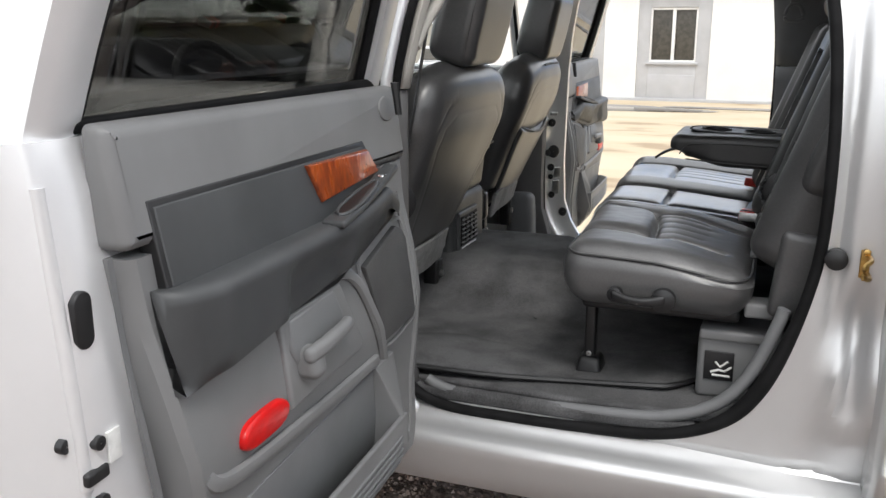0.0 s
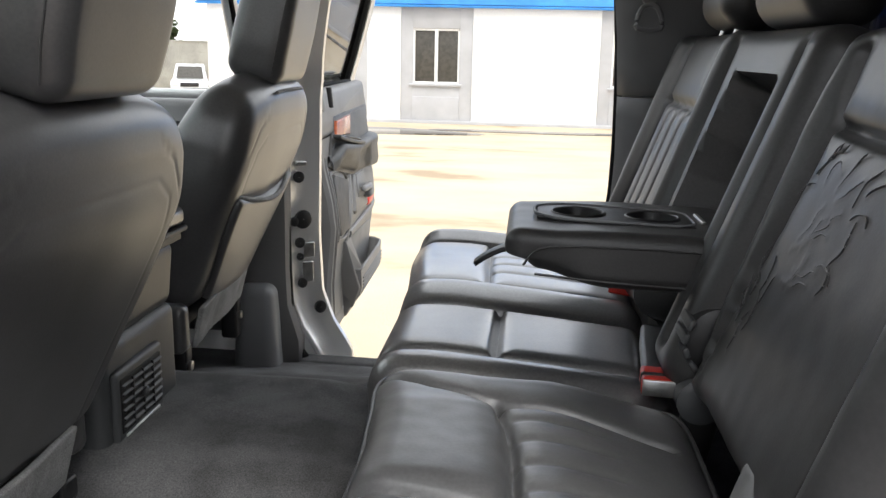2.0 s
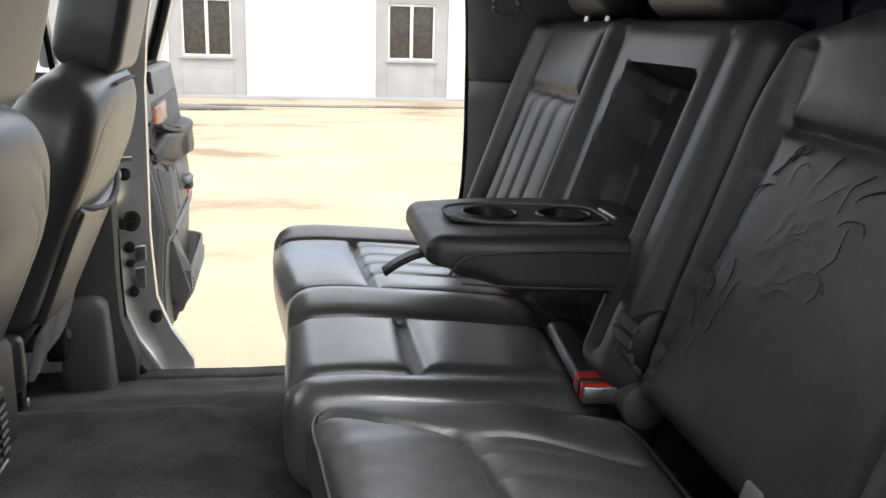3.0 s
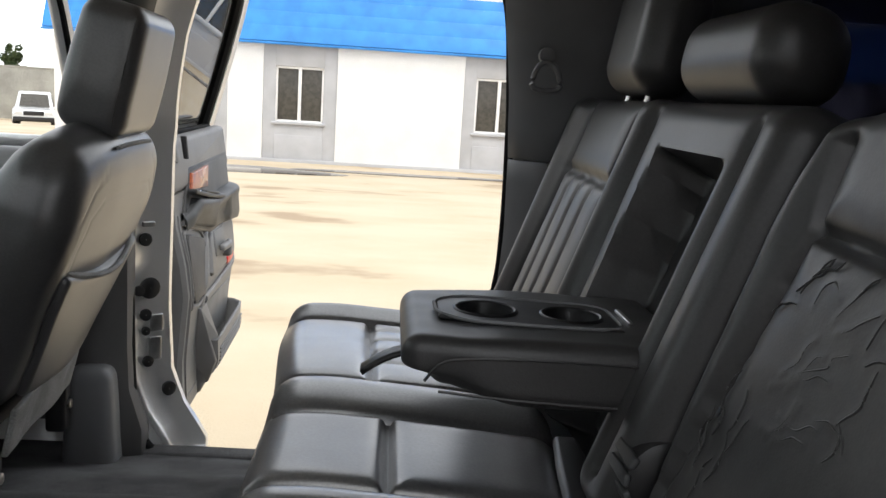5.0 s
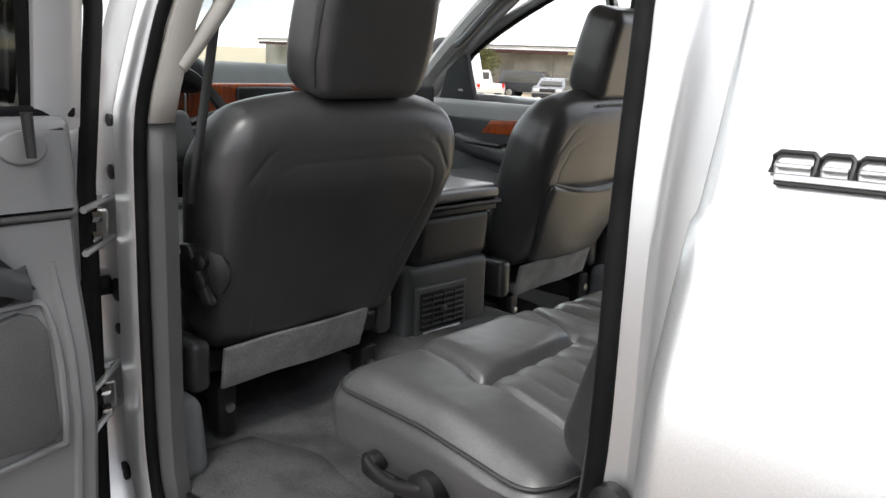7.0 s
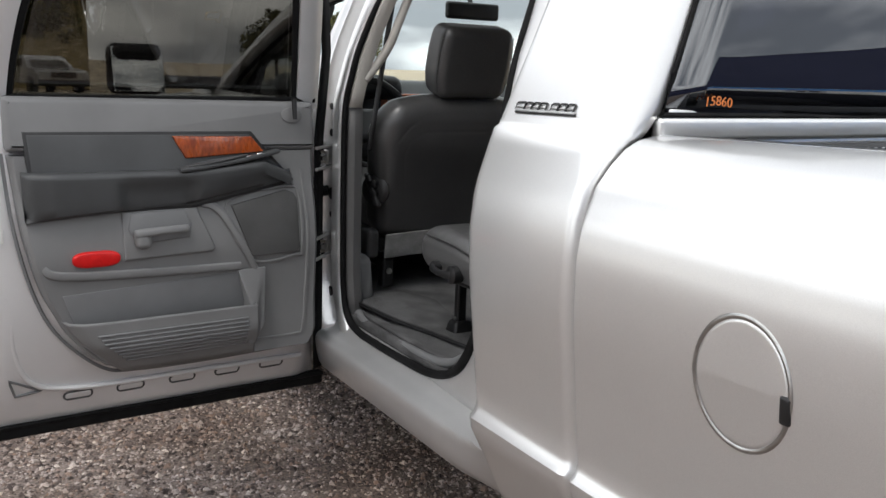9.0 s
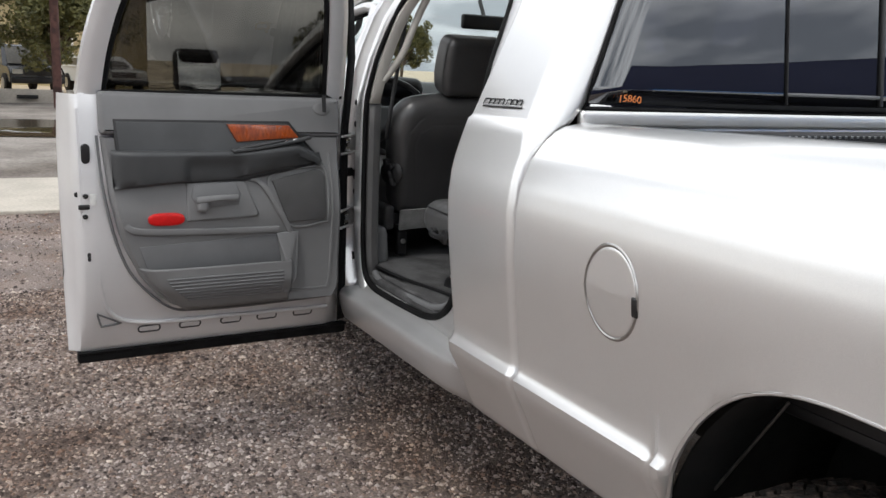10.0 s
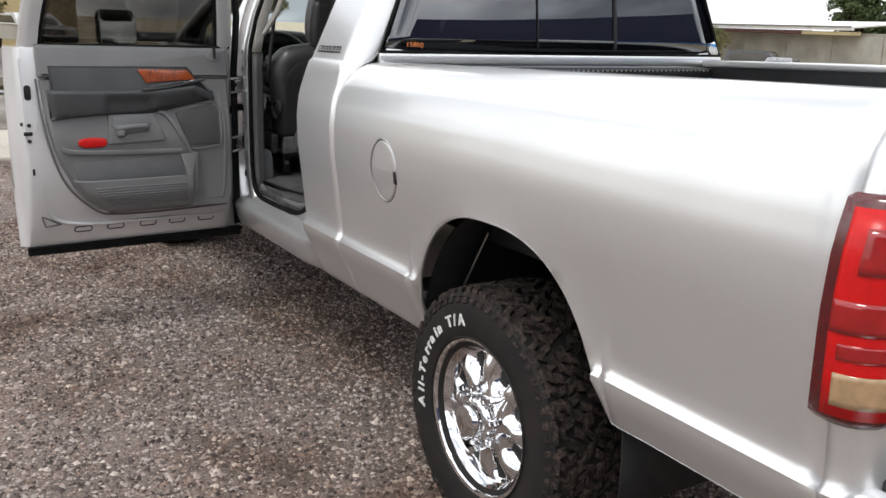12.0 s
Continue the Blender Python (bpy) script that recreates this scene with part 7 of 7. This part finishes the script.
part("eave_end", rbox((3.6, 1.1, 0.22), 0.02, (-32.6, 50.6, 1.66)), TAN, sh, "pale weathered end of the eave")
part("roof_edge", rbox((39.8, 0.30, 0.20), 0.02, (-50.6, 50.1, 1.95)), WALLWHITE, sh, "white roof edge")
part("shed_roof", rbox((39.8, 6.4, 0.12), 0.03, (-50.6, 53.2, 2.25), turn=pose(0, 0, 0, 4, 0, 0)), WALLWHITE, sh)
part("gutter", rbox((39.8, 0.12, 0.09), 0.02, (-50.6, 49.9, 2.08)), PLASTIC, sh)

LEAF = material("leaf_green", (0.075, 0.105, 0.030), 0.7, 0, 0.3, 3.0, second=(0.030, 0.050, 0.018))
LEAF2 = material("dry_leaf_green", (0.16, 0.15, 0.045), 0.7, 0, 0.3, 3.0, second=(0.07, 0.075, 0.03))
BARK = material("bark", (0.12, 0.085, 0.06), 0.9, 0, 0.25, 14.0, bump=0.6, bump_scale=40)


def tree(name, x, y, z, height, spread_, seed, leaf, label):
    """A trunk with limbs, and a crown of many leaf clumps with gaps."""
    r = random.Random(seed)
    t = thing(name, (x, y, z), label, "tree")
    bms, tips = [tube([(x, y, z), (x + 0.02 * height, y, z + 0.25 * height), (x, y + 0.02 * height, z + 0.5 * height)], [0.035 * height, 0.026 * height, 0.018 * height], 9)], []
    for _ in range(9):
        a, e = r.uniform(0, 6.28), r.uniform(0.2, 0.9)
        p0 = Vector((x, y, z + height * r.uniform(0.28, 0.5)))
        p2 = p0 + Vector((math.cos(a) * spread_ * e, math.sin(a) * spread_ * e, height * r.uniform(0.12, 0.45)))
        bms.append(tube([p0, p0.lerp(p2, 0.5) + Vector((0, 0, 0.04 * height)), p2], [0.014 * height, 0.009 * height, 0.004 * height], 6))
        tips.append(p2)
    part("trunk", join(*bms), BARK, t)
    centres = []
    for p in tips + [Vector((x, y, z + 0.85 * height))]:
        centres += [(p + Vector((r.gauss(0, 0.16), r.gauss(0, 0.16), r.gauss(0, 0.10))) * 1.0 + Vector((r.gauss(0, 0.2 * spread_), r.gauss(0, 0.2 * spread_), r.gauss(0, 0.09 * height))), r.uniform(0.16, 0.30) * spread_) for _ in range(9)]
    verts, faces = [], []
    for c, rad in centres:
        for _ in range(170):
            d = Vector((r.gauss(0, 1), r.gauss(0, 1), r.gauss(0, 1))).normalized() * rad * r.uniform(0.5, 1.1)
            q, s = c + d, 0.022 * height * r.uniform(0.5, 1.2)
            u = Vector((r.gauss(0, 1), r.gauss(0, 1), r.gauss(0, 0.6))).normalized() * s
            w = u.cross(Vector((r.gauss(0, 1), r.gauss(0, 1), r.gauss(0, 1)))).normalized() * s * 0.6
            k = len(verts)
            verts += [q - u, q + w, q + u, q - w]
            faces.append((k, k + 1, k + 2, k + 3))
    me = bpy.data.meshes.new("crown")
    me.from_pydata([tuple(v) for v in verts], [], faces)
    me.materials.append(leaf)
    c = new("crown", me)
    c.parent, c.matrix_parent_inverse = t, Matrix.Translation(-t.location)
    return t


tree("tree", -38.6, 62, -1.33, 6.6, 2.0, 12, LEAF, "green leafy tree standing behind the block wall")
tree("tree", -26.5, 64, -1.33, 4.0, 1.0, 4, LEAF, "small green tree behind the block wall")
tree("bush", -40.6, 47.6, -1.33, 3.0, 1.7, 9, LEAF2, "yellow-green bush beside the parked cars")
for i, (x, y, h) in enumerate(((-29.0, -2.5, 4.6), (-31.0, 1.2, 4.2), (-28.5, -6.5, 4.4), (-60, 22, 5.0), (-64, 30, 5.5))):
    tree("tree", x, y, -0.2, h, 2.0, 20 + i, LEAF2, "yellow-green desert tree by the lot's edge")

CARWHITE = material("white_car_paint", (0.72, 0.73, 0.73), 0.25, 0, 0.02, 3.0, coat=0.6)
CARDARK = material("dark_car_paint", (0.03, 0.032, 0.036), 0.25, 0, 0.05, 3.0, coat=0.6)
CARSILVER = material("grey_car_paint", (0.30, 0.30, 0.31), 0.28, 0.5, 0.03, 3.0, coat=0.6)


def parked(x, y, z, yaw, paint, kind, label):
    """A parked vehicle, its nose along +x before it is turned."""
    m = pose(x, y, z, 0, 0, yaw)
    v = thing("parked_" + kind, (x, y, z), label, "pickup" if kind == "pickup" else "car", "parked vehicles")
    tall = 1.75 if kind != "car" else 1.45
    side = [(-2.35, 0.45), (-2.40, 0.75), (-2.30, 1.0), (1.0, 1.02), (2.1, 0.95), (2.38, 0.75), (2.38, 0.42)]

    def at(bm):
        return put_m(bm, m)
    rings = [[(px, w * k, pz) for px, pz in side] + [(px, w * k * 0.96, pz - 0.0) for px, pz in []] for w, k in ((-0.93, 0.95), (-0.93, 1.0), (0.93, 1.0), (0.93, 0.95))]
    part("body", at(loft(rings)), paint, v, sharp=30)
    back_end = -0.55 if kind == "pickup" else -2.25
    cabin = [[(px, sgn * (0.86 - 0.16 * (pz - 1.0) / (tall - 1.0)), pz) for px, pz in ((back_end, 1.0), (back_end + 0.15, tall - 0.04), (back_end + 0.4, tall), (0.25, tall), (0.45, tall - 0.05), (1.15, 1.0))] for sgn in (-1, 1)]
    part("cabin", at(loft(cabin)), paint, v, sharp=30)
    for sgn in (-1, 1):
        part("side_window", at(plate([(back_end + 0.28, 1.06), (back_end + 0.36, tall - 0.12), (0.25, tall - 0.12), (0.85, 1.06)], 0.02, lambda a, b, c, s=sgn: Vector((a, s * (0.85 + c - 0.16 * (b - 1.0) / (tall - 1.0)), b)), 0.004)), PANEDARK, v)
        for wx in (-1.5, 1.5):
            w = part("wheel", at(disc(0.36, 0.22, (wx, sgn * 0.84, 0.36), "y", 28, 0.12)), TYRE, v)
            part("rim", at(disc(0.21, 0.02, (wx, sgn * 0.955, 0.36), "y", 24, 0.1)), STEEL, w)
        part("head_light", at(rbox((0.05, 0.34, 0.16), 0.02, (2.37, sgn * 0.66, 0.80))), WHITE, v)
        part("tail_lamp", at(rbox((0.05, 0.18, 0.34), 0.02, (-2.37, sgn * 0.80, 0.85))), RED, v)
    part("windscreen", at(plate([(-0.68, 0.0), (-0.60, 0.62), (0.60, 0.62), (0.68, 0.0)], 0.02, lambda a, b, c: Vector((1.14 - 1.06 * b + c, a, 1.06 + b * (tall - 1.16) / 0.62)), 0.004)), PANEDARK, v)
    part("rear_window", at(rbox((0.03, 1.2, 0.42), 0.01, (back_end + 0.06, 0, tall - 0.34), turn=pose(0, 0, 0, 0, 10, 0))), PANEDARK, v)
    part("bumper", at(rbox((0.16, 1.8, 0.22), 0.05, (2.40, 0, 0.50))), BLACK, v)
    part("grille", at(rbox((0.05, 0.9, 0.20), 0.02, (2.385, 0, 0.78))), BLACK, v)
    return v


parked(-35.2, 41.6, -1.32, 152, CARWHITE, "pickup", "white pickup truck parked tail-out by the shed")
parked(-33.6, 45.6, -1.32, 20, CARDARK, "suv", "black off-road car parked by the shed")
parked(-30.6, 43.4, -1.32, -62, CARSILVER, "car", "silver car parked beside the shed")
parked(-22.3, 46.2, -1.32, -78, CARWHITE, "pickup", "white pickup truck parked near the block wall")
parked(-17.3, 45.0, -1.32, -70, CARWHITE, "suv", "white car parked across the yard")
parked(-34.0, 0.2, -0.05, 12, CARDARK, "suv", "dark car with red lamps behind the trees")
parked(-34.5, 3.2, -0.05, 12, CARWHITE, "car", "white car behind the trees")
parked(-34.5, -4.4, -0.05, 12, CARSILVER, "suv", "grey car behind the trees")

# the lot's far edge ahead of the truck: concrete strip, puddles, low wall, canopy post
CONCRETE = material("pale_concrete", (0.46, 0.42, 0.36), 0.85, 0, 0.08, 1.6, bump=0.3, bump_scale=40, fine=0.12, fine_scale=30)
DIRT = material("grey_packed_dirt", (0.25, 0.225, 0.20), 0.9, 0, 0.2, 0.9, bump=0.6, bump_scale=14, fine=0.25, fine_scale=22, second=(0.13, 0.11, 0.095))
PUDDLE = material("puddle_water", (0.065, 0.05, 0.03), 0.03, 0, 0.1, 0.6)
structure("pavement", rbox((2.3, 40, 0.06), 0.015, (-6.6, -14.0, 0.004), (2, 40, 1), 2), CONCRETE, "pale concrete strip at the edge of the gravel", "pavement")
rows = [[(-7.74 - 2.1 * i, y, 0.012 + 0.02 * noise.noise((0.5 * i, 0.4 * y, 3))) for y in [-34 + 1.0 * j for j in range(38)]] for i in range(10)]
structure("dirt_road", sheet(rows), DIRT, "grey packed dirt with tyre tracks", "road", solid=0.02)


def puddle(cx, cy, rx, ry, z, seed):
    r = random.Random(seed)
    ph = [r.uniform(0, 6.28) for _ in range(4)]
    pts = []
    for i in range(40):
        a = 2 * math.pi * i / 40
        k = 1 + 0.16 * math.sin(2 * a + ph[0]) + 0.10 * math.sin(3 * a + ph[1]) + 0.07 * math.sin(5 * a + ph[2])
        pts.append((cx + rx * k * math.cos(a), cy + ry * k * math.sin(a)))
    structure("puddle", plate(pts, 0.006, lambda u, v, w: Vector((u, v, z + w)), 0.002), PUDDLE, "shallow brown rain puddle on the ground", "puddle")


puddle(-15.0, -0.6, 1.9, 4.2, 0.035, 1)
puddle(-13.5, -9.0, 1.2, 3.0, 0.035, 2)
puddle(-3.2, 17.6, 2.4, 0.9, ground_height(-3.2, 17.6) + 0.004, 3)
puddle(1.2, 18.3, 2.6, 0.35, ground_height(1.2, 18.3) + 0.004, 4)
lw = thing("low_wall", (-24.5, -4, 0), "low concrete block kerb wall with openings", "wall")
for i in range(12):
    part("block", rbox((0.3, 1.92, 0.42), 0.02, (-24.5, -16 + 2.0 * i, 0.19)), CONCRETE, lw)
    part("opening", rbox((0.31, 0.55, 0.10), 0.01, (-24.35, -16 + 2.0 * i, 0.20)), MATBLACK, lw)
cp = thing("canopy", (-22, 0.6, 0), "rusty steel canopy on posts over the far lot", "canopy")
for y in (-17.7, -11.5, -5.5, 0.62):
    part("post", tube([(-22, y, 0), (-22, y, 3.2)], 0.11, 12), RUST, cp)
part("beam", rbox((0.25, 19, 0.32), 0.02, (-22, -8.6, 3.05)), RUST, cp)
part("canopy_roof", rbox((6, 19.5, 0.1), 0.02, (-24.8, -8.7, 3.28)), RUST, cp)
tan = thing("tan_building", (-42, -11, 0), "tan stucco building with dark windows beyond the trees", "building")
part("wall", rbox((6, 34, 4.2), 0.03, (-44, -11, 2.0)), TAN, tan)
part("roof", rbox((7, 35, 0.35), 0.03, (-44, -11, 4.25)), MATBLACK, tan)
for i in range(6):
    w = part("window", rbox((0.08, 1.5, 1.3), 0.02, (-40.98, -22 + 4.8 * i, 1.9)), WALLWHITE, tan)
    part("pane", rbox((0.06, 1.3, 1.1), 0.01, (-40.95, -22 + 4.8 * i, 1.9)), PANEDARK, w)

# dark hills out of view, heights fitted to their reflection in the back window
HILLS = material("dark_blue_hills", (0.020, 0.024, 0.066), 0.95, 0, 0.3, 0.01, second=(0.012, 0.016, 0.050))


def ridge(radius, facing, half, height, seed, fall):
    """A range of hills on an arc round the place; facing and half in degrees."""
    rows = []
    for j in range(6):
        row = []
        for i in range(90):
            t = i / 89
            a = radians(facing - half + 2 * half * t)
            n_ = 0.5 + 0.5 * noise.noise((4 * t + seed, seed, 0)) + 0.12 * noise.noise((22 * t, seed, 3))
            r = radius - 50 * j
            row.append((r * math.cos(a), r * math.sin(a), height * (1 - fall * (t - 0.5)) * (0.955 + 0.07 * n_) * (1 - (j / 5)) - 2 * (j == 5)))
        rows.append(row)
    return sheet(rows)


structure("backdrop", ridge(640, 10, 62, 160, 1.3, 0.81), HILLS, "dark blue range of hills on the horizon", "hills")
# second ridge out of view, kept low for the bed side's reflections
structure("backdrop", ridge(700, -92, 26, 26, 4.1, 0.0), HILLS, "dark blue range of hills on the horizon", "hills")
